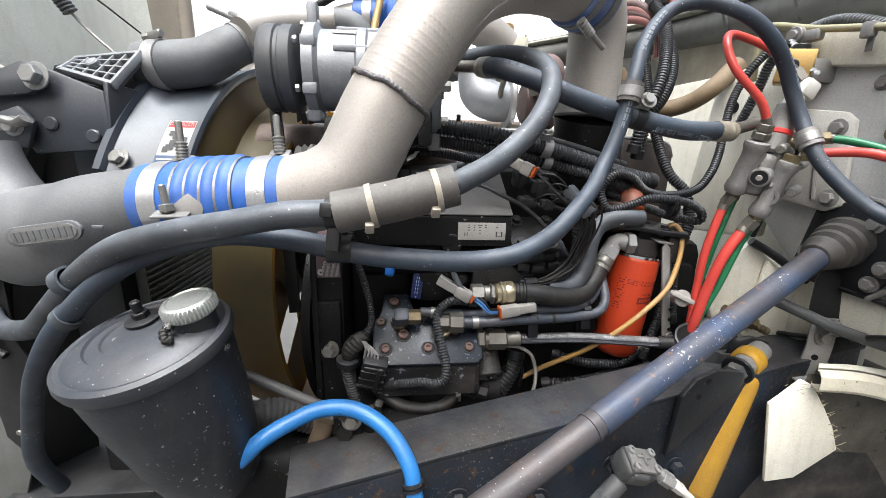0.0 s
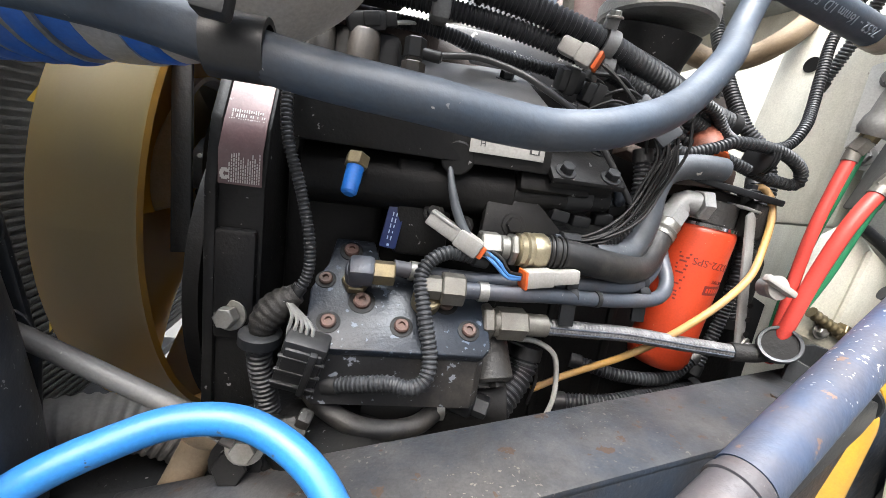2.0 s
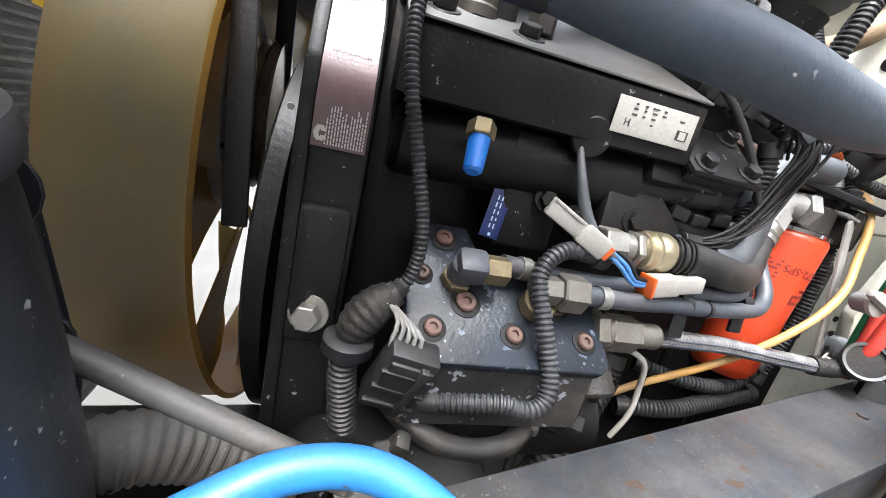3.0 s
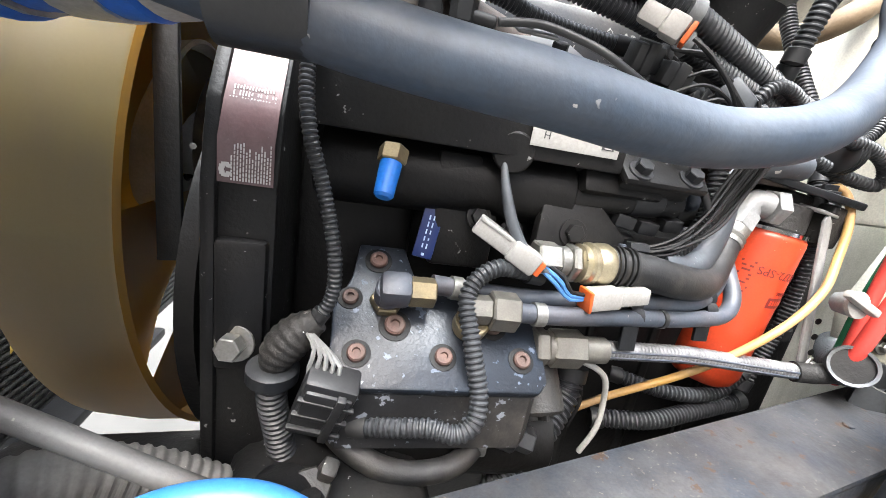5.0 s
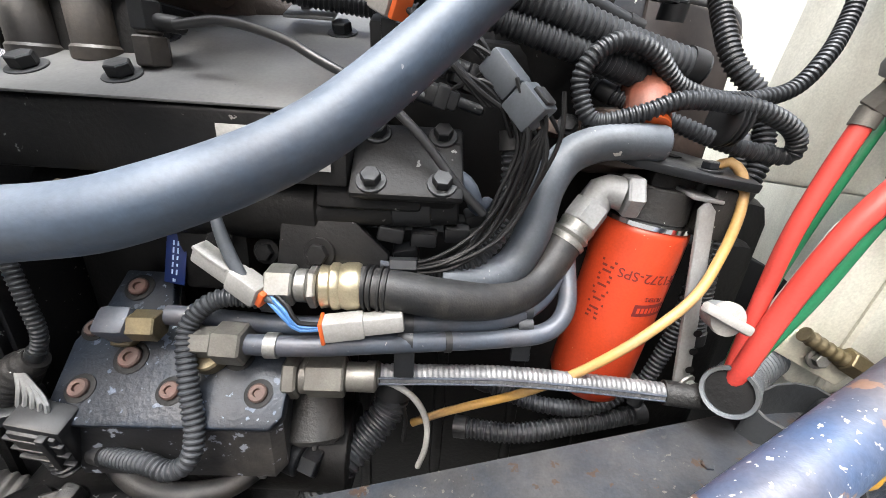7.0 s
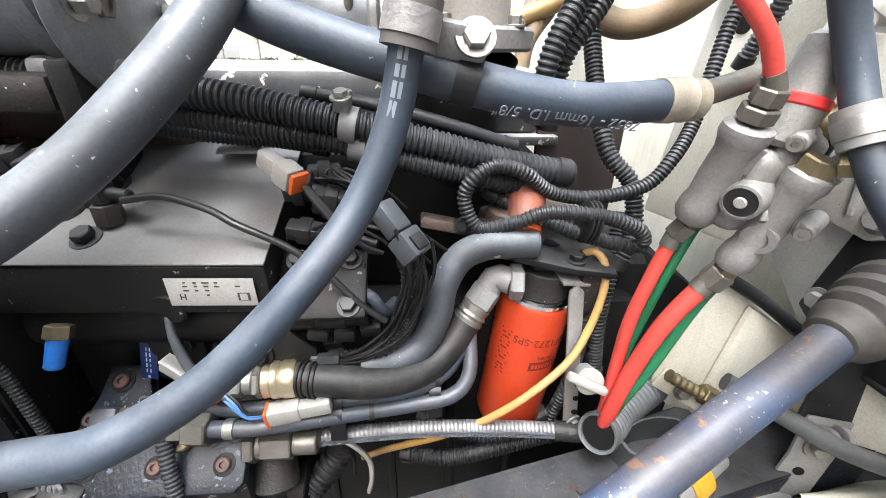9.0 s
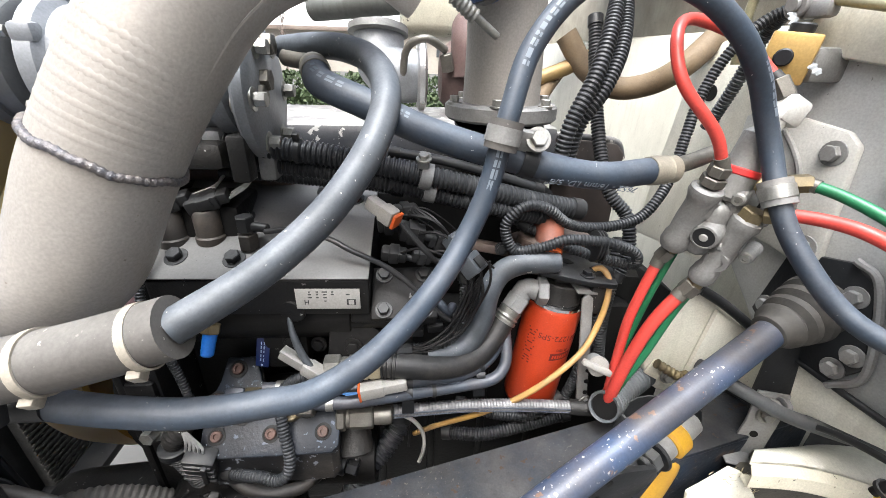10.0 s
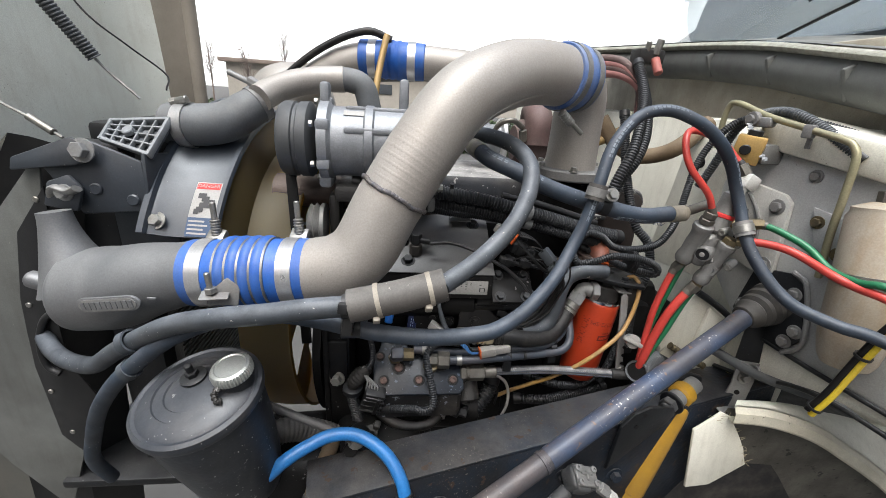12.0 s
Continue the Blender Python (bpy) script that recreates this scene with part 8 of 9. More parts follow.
def cab():
    t = thing("truck_cab", (0.95, 1.1, 0.6), "cream truck cab wall with cowl, seal and windshield", "truck cab")
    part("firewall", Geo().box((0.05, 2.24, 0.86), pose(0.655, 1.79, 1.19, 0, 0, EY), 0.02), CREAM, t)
    # cowl shadow is painted into this wall's soiled cream
    part("firewall_top", Geo().box((0.04, 2.8, 0.34), pose(0.755, 1.45, 1.61, 0, 0, EY), 0.01), SHADED_CREAM, t)
    part("side_panel", Geo().prism([(-0.34, -0.16), (-0.30, 0.17), (-0.19, 0.20), (-0.135, 0.12), (-0.15, -0.14)], 0.03, PANEL @ Matrix.Translation((0, 0, -0.04)), 0.008), CREAM, t)
    # a black disc, not a cut, gives the hole its shade
    part("panel_hole", Geo().rod(PANEL @ Vector((-0.25, 0.11, -0.011)), PANEL @ Vector((-0.25, 0.11, -0.0085)), 0.012, bevel=0), BLACK_IRON_HOLLOWS, t)
    pl = part("heater_panel", Geo().prism([(-0.135, -0.10), (-0.05, -0.185), (0.12, -0.19), (0.5, -0.19), (0.5, 0.10), (0.09, 0.15), (-0.135, 0.175)], 0.10, PANEL @ Matrix.Translation((0, 0, -0.10)), 0.008), PLATE_GREY, t)
    part("ledge", Geo().prism([(-0.12, 0.165), (0.09, 0.135), (0.5, 0.07), (0.5, 0.12), (0.08, 0.19), (-0.12, 0.225)], 0.13, PANEL @ Matrix.Translation((0, 0, -0.115)), 0.008), CREAM, t)
    part("panel_seam", Geo().sweep([PANEL @ Vector(p) for p in ((-0.06, -0.182, 0.004), (0.03, -0.184, 0.006), (0.12, -0.188, 0.004), (0.4, -0.19, 0.0))], 0.0042, 10), DARK_STEEL, t)
    part("bolted_plate", Geo().prism([(-0.16, -0.05), (-0.03, -0.068), (-0.008, -0.055), (-0.02, 0.075), (-0.035, 0.088), (-0.12, 0.10), (-0.16, 0.09)], 0.012, PANEL, 0.004), PALE_CAST, t)
    part("plate_rib", Geo().sweep([PANEL @ Vector(p) for p in ((-0.11, 0.088, 0.012), (-0.065, 0.035, 0.014), (-0.05, -0.05, 0.012))], 0.0035, 8), CAST_ALU, t)
    nrm = PANEL.to_3x3() @ Vector((0, 0, 1))
    for u, w in ((-0.040, 0.064), (-0.027, -0.045), (-0.13, -0.035), (-0.13, 0.07)):
        bolt(t, PANEL @ Vector((u, w, 0.012)), nrm, 0.0095, 0.008, BRACKET)
    part("small_plate", Geo().prism([(0.012, 0.078), (0.064, 0.07), (0.088, 0.002), (0.034, 0.012)], 0.006, PANEL, 0.002), PLATE_GREY, t)
    for u, w in ((0.027, 0.055), (0.072, 0.014)):
        bolt(t, PANEL @ Vector((u, w, 0.006)), nrm, 0.0075, 0.006, BRASS)
    for u, w in ((-0.005, 0.127), (0.10, 0.11), (0.2, 0.09)):
        bolt(t, PANEL @ Vector((u, w, 0)), nrm, 0.0075, 0.005, BRACKET)
    part("toe_panel", Geo().prism([(-0.10, -0.20), (0.03, -0.175), (0.14, -0.18), (0.3, -0.17), (0.3, -0.2), (0.23, -0.21), (0.12, -0.225), (0.05, -0.25), (-0.04, -0.31), (-0.12, -0.30)], 0.03, PANEL @ Matrix.Translation((0, 0, -0.035)), 0.006), CREAM, t)
    part("lower_channel", Geo().sweep([PANEL @ Vector(p) for p in ((-0.08, -0.305, 0.005), (0.02, -0.272, 0.005), (0.09, -0.235, 0.005), (0.16, -0.22, 0.005), (0.26, -0.222, 0.0))], 0.0042, 12), DARK_STEEL, t)
    # upright black sheet stands in for the dark below the cab wall
    part("dark_floor", Geo().box((0.03, 1.0, 0.5), pose(0.672, 1.24, 0.86, 0, 0, 12), 0.01), BLACK_IRON_HOLLOWS, t)
    # cowl: dusty underside, ribs, a soft seal and the windshield above
    lip = [(-0.35, 1.95, 1.75), (0.07, 1.78, 1.775), (0.38, 1.6, 1.80), (0.60, 1.42, 1.806), (0.70, 1.25, 1.803), (0.735, 1.0, 1.78), (0.735, 0.75, 1.74), (0.735, 0.45, 1.69), (0.74, 0.0, 1.64)]
    part("cowl_seal", Geo().sweep(lip, 0.017, 12, flat=0.55), SEAL, t)
    part("cowl_channel", Geo().sweep([(x + 0.035, y + 0.02, z - 0.038) for x, y, z in lip], 0.05, 16, flat=0.9), COWL_MAT, t)
    c = curve_through(lip, 0.05)
    g = Geo()
    for x, y, z in c:
        g.v += [(x, y, z + 0.012), (x + 0.16, y + 0.06, z + 0.03), (x + 0.34, y + 0.12, z + 0.06)]
    g.f = [(3 * i + j, 3 * i + j + 1, 3 * i + j + 4, 3 * i + j + 3) for i in range(len(c) - 1) for j in range(2)]
    part("cowl_top", g, COWL_MAT, t)
    part("cowl_wall", Geo().box((0.05, 2.0, 0.16), pose(0.86, 1.2, 1.70, 1.2, 0, 0), 0.01), COWL_MAT, t)
    for k in range(6, 30, 4):
        x, y, z = c[min(k + 14, len(c) - 1)]
        part("cowl_rib", Geo().box((0.03, 0.012, 0.06), pose(x + 0.0, y, z - 0.045, 0, -25, 0), 0.005), COWL_MAT, t)
    part("windshield", Geo().box((0.012, 2.3, 0.9), pose(1.30, 1.3, 2.24, 0, 30, 0), 0.003), GLASS, t)
    part("cab_interior", Geo().box((0.5, 2.2, 0.8), pose(1.75, 1.3, 2.1, 0, 0, 0), 0.02), DARK_GLASS, t)
    part("pillar", Geo().box((0.07, 0.08, 1.0), pose(1.22, 0.12, 2.2, 0, 30, 0), 0.015), CREAM, t)
    part("wiper", Geo().sweep([(0.95, 1.25, 1.84), (1.05, 1.05, 1.95), (1.12, 0.75, 2.06)], 0.008, 8, flat=0.5).sweep([(1.04, 1.3, 1.95), (1.12, 0.9, 2.07), (1.17, 0.5, 2.15)], 0.005, 8), BLACK_PLASTIC, t)
    part("cab_shell", Geo().box((1.0, 2.2, 1.1), pose(1.95, 2.0, 1.2, 0, 0, EY), 0.05), CREAM, t)
    # steering shaft with its boot
    s = thing("steering_shaft", (0.35, 0.53, 1.15), "blue-grey steering column tube with rust and white paint specks", "steering shaft")
    a, b = Vector((0.598, 0.622, 1.287)), Vector((0.092, 0.360, 1.094))
    mid = (a + b) / 2
    low = b + (b - mid).normalized() * 0.13
    line = [a, mid, b, low]
    d = (mid - a).normalized()
    p, q = point_on(line, 0.66)
    part("tube", Geo().sweep([Vector(v) for v in curve_through(line, 0.01)[: int(0.66 * len(curve_through(line, 0.01)))]], 0.0167, 32, smooth=False), SHAFT_MAT, s)
    part("lower_tube", Geo().sweep([p - q * 0.01, b, low], 0.0158, 32), RUSTY_SHAFT, s)
    part("collar", Geo().lathe([(0.015, 0), (0.0172, 0.001), (0.0172, 0.006), (0.015, 0.007)], along(p - q * 0.004, p + q), 32), RUSTY_SHAFT, s)
    seat = PANEL @ Vector((0.008, -0.108, 0.004))
    bt = part("boot", Geo().lathe([(0.0172, -0.014), (0.020, -0.012), (0.022, -0.002), (0.0265, 0.002), (0.028, 0.008), (0.024, 0.014), (0.031, 0.019), (0.0325, 0.026), (0.0275, 0.032), (0.0355, 0.037), (0.037, 0.045), (0.031, 0.052), (0.039, 0.058), (0.040, (seat - a).length)], along(a, seat), 40), BOOT_RUBBER, s)
    fm = PANEL @ Matrix.Translation((0.008, -0.108, 0.0))
    outl = [(-0.066, -0.045), (-0.03, -0.072), (0.045, -0.076), (0.068, -0.04), (0.042, 0.05), (0.015, 0.066), (-0.05, 0.05)]
    part("boot_flange", Geo().prism(outl, 0.008, fm, 0.002), DARK_STEEL, s)
    for x, y in ((0.031, 0.032), (0.054, -0.031), (0.044, -0.057), (-0.05, -0.03)):
        bolt(s, fm @ Vector((x, y, 0.008)), nrm, 0.0085, 0.008, BRACKET)
    part("flange_bead", Geo().sweep([fm @ Vector((x * 1.05, y * 1.05, 0.008)) for x, y in outl[2:6]], 0.0045, 8), BRACKET, s)


def cab_fittings():
    nrm = PANEL.to_3x3() @ Vector((0, 0, 1))
    g = thing("valve_block", (0.62, 0.83, 1.55), "gold anodised valve block on the cab wall", "valve")
    m = PANEL @ Matrix.Translation((-0.10, 0.158, 0.05)) @ Matrix.Rotation(radians(-90), 4, "X") @ Matrix.Rotation(radians(38), 4, "Z") @ Matrix.Rotation(radians(6), 4, "Y")
    part("block", Geo().box((0.045, 0.05, 0.05), m, 0.003), GOLD_BLOCK, g)
    part("block_port", Geo().rod(m @ Vector((-0.004, -0.025, 0)), m @ Vector((-0.004, -0.032, 0)), 0.009).rod(m @ Vector((0, 0, 0.024)), m @ Vector((0, 0, 0.035)), 0.012), DARK_STEEL, g)
    part("mount", Geo().box((0.036, 0.036, 0.06), PANEL @ Matrix.Translation((-0.09, 0.152, 0.015)), 0.006), CAST_ALU, g)
    p = thing("thin_pipe", (0.7, 0.9, 1.6), "pale olive bent metal pipe on the cab wall", "pipe")
    run = [PANEL @ Vector(p) for p in ((-0.185, 0.15, 0.03), (-0.188, 0.20, 0.03), (-0.184, 0.232, 0.03), (-0.165, 0.238, 0.03), (-0.10, 0.218, 0.03), (-0.03, 0.203, 0.03), (0.032, 0.190, 0.03), (0.048, 0.182, 0.03), (0.057, 0.162, 0.03), (0.060, 0.11, 0.028), (0.061, 0.05, 0.024), (0.062, 0.0, 0.016), (0.062, -0.03, 0.010))]
    part("pipe_run", Geo().sweep(run, 0.0056, 12), OLIVE_PIPE, p)
    part("pipe_clip", Geo().box((0.016, 0.022, 0.014), PANEL @ Matrix.Translation((-0.022, 0.198, 0.03)), 0.003).box((0.008, 0.03, 0.004), PANEL @ Matrix.Translation((-0.022, 0.185, 0.022)), 0.001), BRACKET, p)
    eye = PANEL @ Vector((-0.118, 0.211, 0.045))
    part("bolt_eye", Geo().rod(eye - nrm * 0.03, eye, 0.0135).rod(eye, eye + nrm * 0.005, 0.008).box((0.03, 0.018, 0.02), PANEL @ Matrix.Translation((-0.10, 0.207, 0.03)), 0.005), BRACKET, p)
    part("toothed_tie", Geo().sweep([PANEL @ Vector(q) for q in ((-0.115, 0.203, 0.048), (-0.095, 0.18, 0.055), (-0.075, 0.158, 0.055), (-0.06, 0.143, 0.05))], 0.006, 8, pitch=0.007, depth=0.4, flat=0.3), PALE_PLASTIC, p)
    h = thing("wrapped_hose", (0.5, 0.95, 1.53), "brown heat-wrapped hose curving along the cab wall", "hose")
    part("hose_run", Geo().sweep([(0.40, 1.0, 1.60), (0.44, 0.99, 1.548), (0.485, 0.965, 1.522), (0.53, 0.94, 1.53), (0.565, 0.915, 1.558), (0.62, 0.93, 1.61)], 0.018, 18), BROWN_HOSE, h)
    o = thing("ochre_pipe", (0.35, 1.0, 1.53), "ochre metal pipe behind the intake elbow", "pipe")
    part("pipe_run", Geo().sweep([(0.31, 1.0, 1.512), (0.36, 1.0, 1.53), (0.41, 1.0, 1.55), (0.46, 1.0, 1.575)], 0.0125, 16), OCHRE_PIPE, o)
    part("pipe_drop", Geo().sweep([(0.40, 1.02, 1.54), (0.37, 0.99, 1.50), (0.362, 0.97, 1.45), (0.365, 0.96, 1.40)], 0.012, 16), BROWN_HOSE, o)
    c = thing("dryer_canister", (0.8, 0.6, 1.2), "brown-stained aluminium canister strapped to the cab wall", "canister")
    q, up = PANEL @ Vector((0.1455, -0.145, 0.014)), PANEL.to_3x3() @ Vector((-0.15, 1, 0.0))
    ca = along(q, q + up)
    part("can", Geo().lathe([(0.0, 0.0), (0.03, 0.0), (0.036, 0.012), (0.041, 0.04), (0.042, 0.05), (0.042, 0.235), (0.038, 0.243), (0.038, 0.25), (0.018, 0.258), (0.0, 0.26)], ca, 44), CANISTER_MAT, c)
    part("can_strap", Geo().lathe([(0.0422, 0.135), (0.044, 0.135), (0.044, 0.152), (0.0422, 0.152)], ca, 44), STEEL, c)
    part("can_port", Geo().hexa(ca @ Vector((0, 0, 0.258)), ca @ Vector((0, 0, 0.275)), 0.013), FIT_STEEL, c)
    y = thing("yellow_loom", (0.72, 0.55, 1.16), "black loom with a yellow stripe tied to the canister", "wiring loom")
    ly = [PANEL @ Vector(p) for p in ((0.158, -0.228, 0.06), (0.17, -0.184, 0.06), (0.178, -0.14, 0.06), (0.188, -0.09, 0.062), (0.202, -0.04, 0.065), (0.24, 0.05, 0.065))]
    part("cable", Geo().sweep(ly, 0.0048, 12), YELLOW_WIRE, y)
    part("black_cable", Geo().sweep([p + Vector((-0.005, 0.004, 0.0065)) for p in ly], 0.0045, 12), WIRE_BLACK, y)
    for f in (0.05, 0.45):
        pp, dd = point_on(ly, f)
        clip_band(y, pp + Vector((-0.0025, 0.002, 0.003)), dd, 0.0088, 0.004, BLACK_PLASTIC, "tie", 0.002)
    b = thing("pipe_bracket", (0.64, 0.61, 1.12), "grey steel bracket strip holding a small pipe", "bracket", shift=(0.008, 0.016, -0.008))
    fm = Matrix.Translation((0.632, 0.612, 1.148)) @ Matrix.Rotation(radians(-12), 4, "Z") @ Matrix.Rotation(radians(84), 4, "X")
    part("strip", Geo().prism([(-0.026, -0.062), (0.014, -0.062), (0.021, 0.0), (0.022, 0.04), (-0.016, 0.04), (-0.017, -0.01)], 0.004, fm, 0.001), BRACKET, b)
    part("foot", Geo().box((0.05, 0.003, 0.03), fm @ Matrix.Translation((-0.012, -0.063, 0.014)), 0.001), BRACKET, b)
    upper = [(-0.02 + 0.0, 0.03), (0.024, 0.03), (0.018, 0.10)] + [(0.018 * math.cos(a), 0.10 + 0.018 * math.sin(a)) for a in (0.5, 1.0, 1.57, 2.1, 2.6)] + [(-0.018, 0.10)]
    part("upper_strip", Geo().prism(upper, 0.004, fm @ Matrix.Translation((0, 0, -0.005)), 0.001), DARK_STEEL, b)
    q = fm @ Vector((0.004, 0.026, 0.012))
    for o in (-0.007, 0.007):
        clip_band(b, q + EX * o, EX - UP * 0.25, 0.0098, 0.008, BRACKET, "clamp", 0.002)
    bolt(b, fm @ Vector((0.002, 0.006, 0.004)), (0, -1, 0.2), 0.0085, 0.007)
    # shade of the hole laid on as a black disc
    part("strip_hole", Geo().rod(fm @ Vector((-0.003, -0.028, 0.0035)), fm @ Vector((-0.003, -0.028, 0.005)), 0.005, bevel=0), BLACK_IRON_HOLLOWS, b)
    hs = thing("heat_shield", (0.53, 0.9, 1.3), "dark brown bulkhead shield with a flaking pale edge", "panel")
    part("shield_plate", Geo().prism([(-0.06, -0.12), (0.055, -0.12), (0.055, 0.045), (0.04, 0.06), (-0.06, 0.07)], 0.012, pose(0.435, 0.885, 1.385, 90, 0, 8), 0.004), SHIELD, hs)
    part("shield_edge", Geo().sweep([(0.375, 0.872, 1.456), (0.43, 0.88, 1.452), (0.475, 0.886, 1.446), (0.49, 0.888, 1.42)], 0.006, 10), ROCKER, hs)
    s = thing("small_pipe", (0.55, 0.62, 1.19), "brown-stained small pipe under the steering boot", "pipe")
    part("pipe_run", Geo().sweep([(0.54, 0.64, 1.213), (0.59, 0.616, 1.193), (0.636, 0.6, 1.174), (0.70, 0.592, 1.154), (0.77, 0.586, 1.135)], 0.0088, 14), BRACKET_DARK, s)
    k = thing("hinge_bracket", (0.535, 0.68, 1.19), "rusty bolted hinge on the cream panel", "bracket")
    part("hinge_plate", Geo().box((0.06, 0.006, 0.03), pose(0.55, 0.70, 1.138, 0, 20, -20), 0.004), CREAM_DIRTY, k)
    part("hinge_pin", Geo().sweep([(0.525, 0.695, 1.165), (0.55, 0.69, 1.152), (0.60, 0.68, 1.128)], 0.0075, 14, pitch=0.008, depth=0.18).hexa((0.562, 0.688, 1.148), (0.578, 0.685, 1.14), 0.012), BRASS, k)
    bolt(k, (0.547, 0.695, 1.14), (0, -1, 0.2), 0.007, 0.006)
    w = thing("white_bulkhead", (0.6, 0.78, 1.0), "grimy cream moulded bulkhead panel with a dark strip along its edge", "panel")
    m = Matrix(((1, 0, 0, 0), (0, 0, -1, 0.735), (0, 1, 0, 0), (0, 0, 0, 1)))
    part("panel", Geo().prism([(0.512, 1.165), (0.54, 1.262), (0.566, 1.282), (0.60, 1.258), (0.665, 1.215), (0.74, 1.19), (0.74, 1.06), (0.63, 1.075), (0.585, 1.084), (0.55, 1.094), (0.526, 1.118)], 0.02, m, 0.006), CREAM, w)
    part("panel_fold", Geo().prism([(0.575, 1.09), (0.592, 1.255), (0.66, 1.212), (0.66, 1.075)], 0.012, m @ Matrix.Translation((0, 0, 0.018)), 0.006), CREAM, w)
    part("dark_edge", Geo().sweep([(0.56, 0.712, 1.285), (0.60, 0.705, 1.262), (0.66, 0.695, 1.22), (0.72, 0.68, 1.19)], 0.007, 10), DARK_STEEL, w)
    r = thing("starter_cable", (0.45, 1.0, 1.7), "bunch of dusty pink and red battery cables at a junction stud", "cable")
    for k in range(4):
        part("cable", Geo().sweep([(0.33, 1.05, 1.69 + 0.012 * k), (0.37, 1.0, 1.70 + 0.01 * k), (0.41, 0.95, 1.695 + 0.008 * k), (0.445, 0.93, 1.67), (0.455, 0.93, 1.62)], 0.0095, 12), MAROON if k % 2 else mat("dusty_pink_cable", (0.35, 0.16, 0.15), (0.28, 0.13, 0.12), 0.6, scale=20, bump=0.05, grime=0.3), r)
    part("stud_block", Geo().box((0.06, 0.04, 0.03), pose(0.46, 0.96, 1.735, 0, 0, 10), 0.004), CAST_DARK, r)
    part("terminal", Geo().rod((0.45, 0.945, 1.74), (0.45, 0.94, 1.765), 0.006).rod((0.47, 0.945, 1.74), (0.475, 0.94, 1.77), 0.008), STEEL, r)
    part("terminal_cap", Geo().rod((0.465, 0.93, 1.73), (0.47, 0.91, 1.70), 0.009), mat("faded_red_cap", (0.36, 0.10, 0.08), (0.28, 0.09, 0.075), 0.6, scale=30, bump=0.1, grime=0.4), r)


def chassis():
    t = thing("frame_rail", (0.15, 0.56, 0.75), "blue-grey steel frame rail with dust and rust on its flange", "frame rail")
    ry = 16
    d = Vector((math.cos(radians(ry)), math.sin(radians(ry)), 0.0))
    c = Vector((0.29, 0.568, 1.074))
    rot = Matrix.Rotation(radians(ry), 4, "Z") @ Matrix.Rotation(radians(-5), 4, "Y")
    part("top_flange", Geo().box((0.95, 0.085, 0.009), Matrix.Translation(c) @ rot, 0.003), RAIL, t)
    part("web", Geo().box((0.95, 0.009, 0.27), Matrix.Translation(c + Vector((0.01, -0.037, -0.137))) @ rot, 0.003), RAIL, t)
    part("bottom_flange", Geo().box((0.95, 0.085, 0.009), Matrix.Translation(c - UP * 0.275) @ rot, 0.003), RAIL, t)
    for k in range(4):
        bolt(t, c + d * (-0.25 + 0.12 * k) + Vector((0, -0.046, -0.09 - 0.03 * (k % 2))), (0.15, -1, 0), 0.011, 0.01, RAIL)
    bolt(t, c + d * 0.13 + UP * 0.012, UP, 0.005, 0.004, RAIL)
    loop = [Vector(p) for p in ((0.460, 0.6415, 1.1216), (0.470, 0.653, 1.127), (0.490, 0.662, 1.131), (0.510, 0.666, 1.132), (0.532, 0.668, 1.128), (0.548, 0.665, 1.121), (0.553, 0.654, 1.115), (0.535, 0.639, 1.109), (0.51, 0.629, 1.110), (0.485, 0.6225, 1.113), (0.467, 0.630, 1.118))]
    mid = sum(loop, Vector()) / len(loop)
    g, k = Geo(), len(loop)
    drop = Vector((-0.03, -0.012, -0.16))
    g.v = [tuple(p) for p in loop] + [tuple(p + drop) for p in loop] + [tuple(p.lerp(mid, 0.085)) for p in loop] + [tuple(p.lerp(mid, 0.085) + drop) for p in loop]
    g.f = [(i, (i + 1) % k, k + (i + 1) % k, k + i) for i in range(k)] + [(2 * k + (i + 1) % k, 2 * k + i, 3 * k + i, 3 * k + (i + 1) % k) for i in range(k)]
    g.f += [((i + 1) % k, i, 2 * k + i, 2 * k + (i + 1) % k) for i in range(k)]
    part("rail_box", g, BOX_STEEL, t)
    # black slab puts the shade into the open box
    part("box_floor", Geo().box((0.085, 0.04, 0.004), pose(0.493, 0.638, 1.02, 0, -6, 14), 0.001), BLACK_IRON_HOLLOWS, t)
    s = thing("shock_absorber", (0.45, 0.58, 0.75), "yellow shock absorber with a bushed eye on a heavy bolt", "shock absorber", shift=(0.002, -0.003, 0.009))
    a, b = Vector((0.519, 0.615, 1.100)), Vector((0.412, 0.56, 0.74))
    dd = (b - a).normalized()
    part("upper_sleeve", Geo().lathe([(0.010, 0.012), (0.018, 0.017), (0.024, 0.028), (0.0255, 0.04), (0.0255, 0.23), (0.023, 0.236)], along(a, b), 32), SHOCK_MAT, s)
    part("lower_tube", Geo().rod(a + dd * 0.225, b, 0.0205), SHOCK_MAT, s)
    e0, e1 = a + Vector((-0.035, -0.02, 0.01)), a + Vector((0.04, 0.03, 0.024))
    ed = (e1 - e0).normalized()
    part("eye", Geo().rod(a - ed * 0.014, a + ed * 0.014, 0.0225, bevel=0.004), SHOCK_MAT, s)
    part("bush", Geo().rod(a - ed * 0.035, a + ed * 0.045, 0.0168, bevel=0.002), BRACKET, s)
    part("washer", Geo().rod(a - ed * 0.04, a - ed * 0.034, 0.0225), DARK_STEEL, s)
    part("eye_bolt", Geo().hexa(a - ed * 0.055, a - ed * 0.04, 0.0158).rod(a - ed * 0.062, a - ed * 0.055, 0.0095), BRACKET_DARK, s)
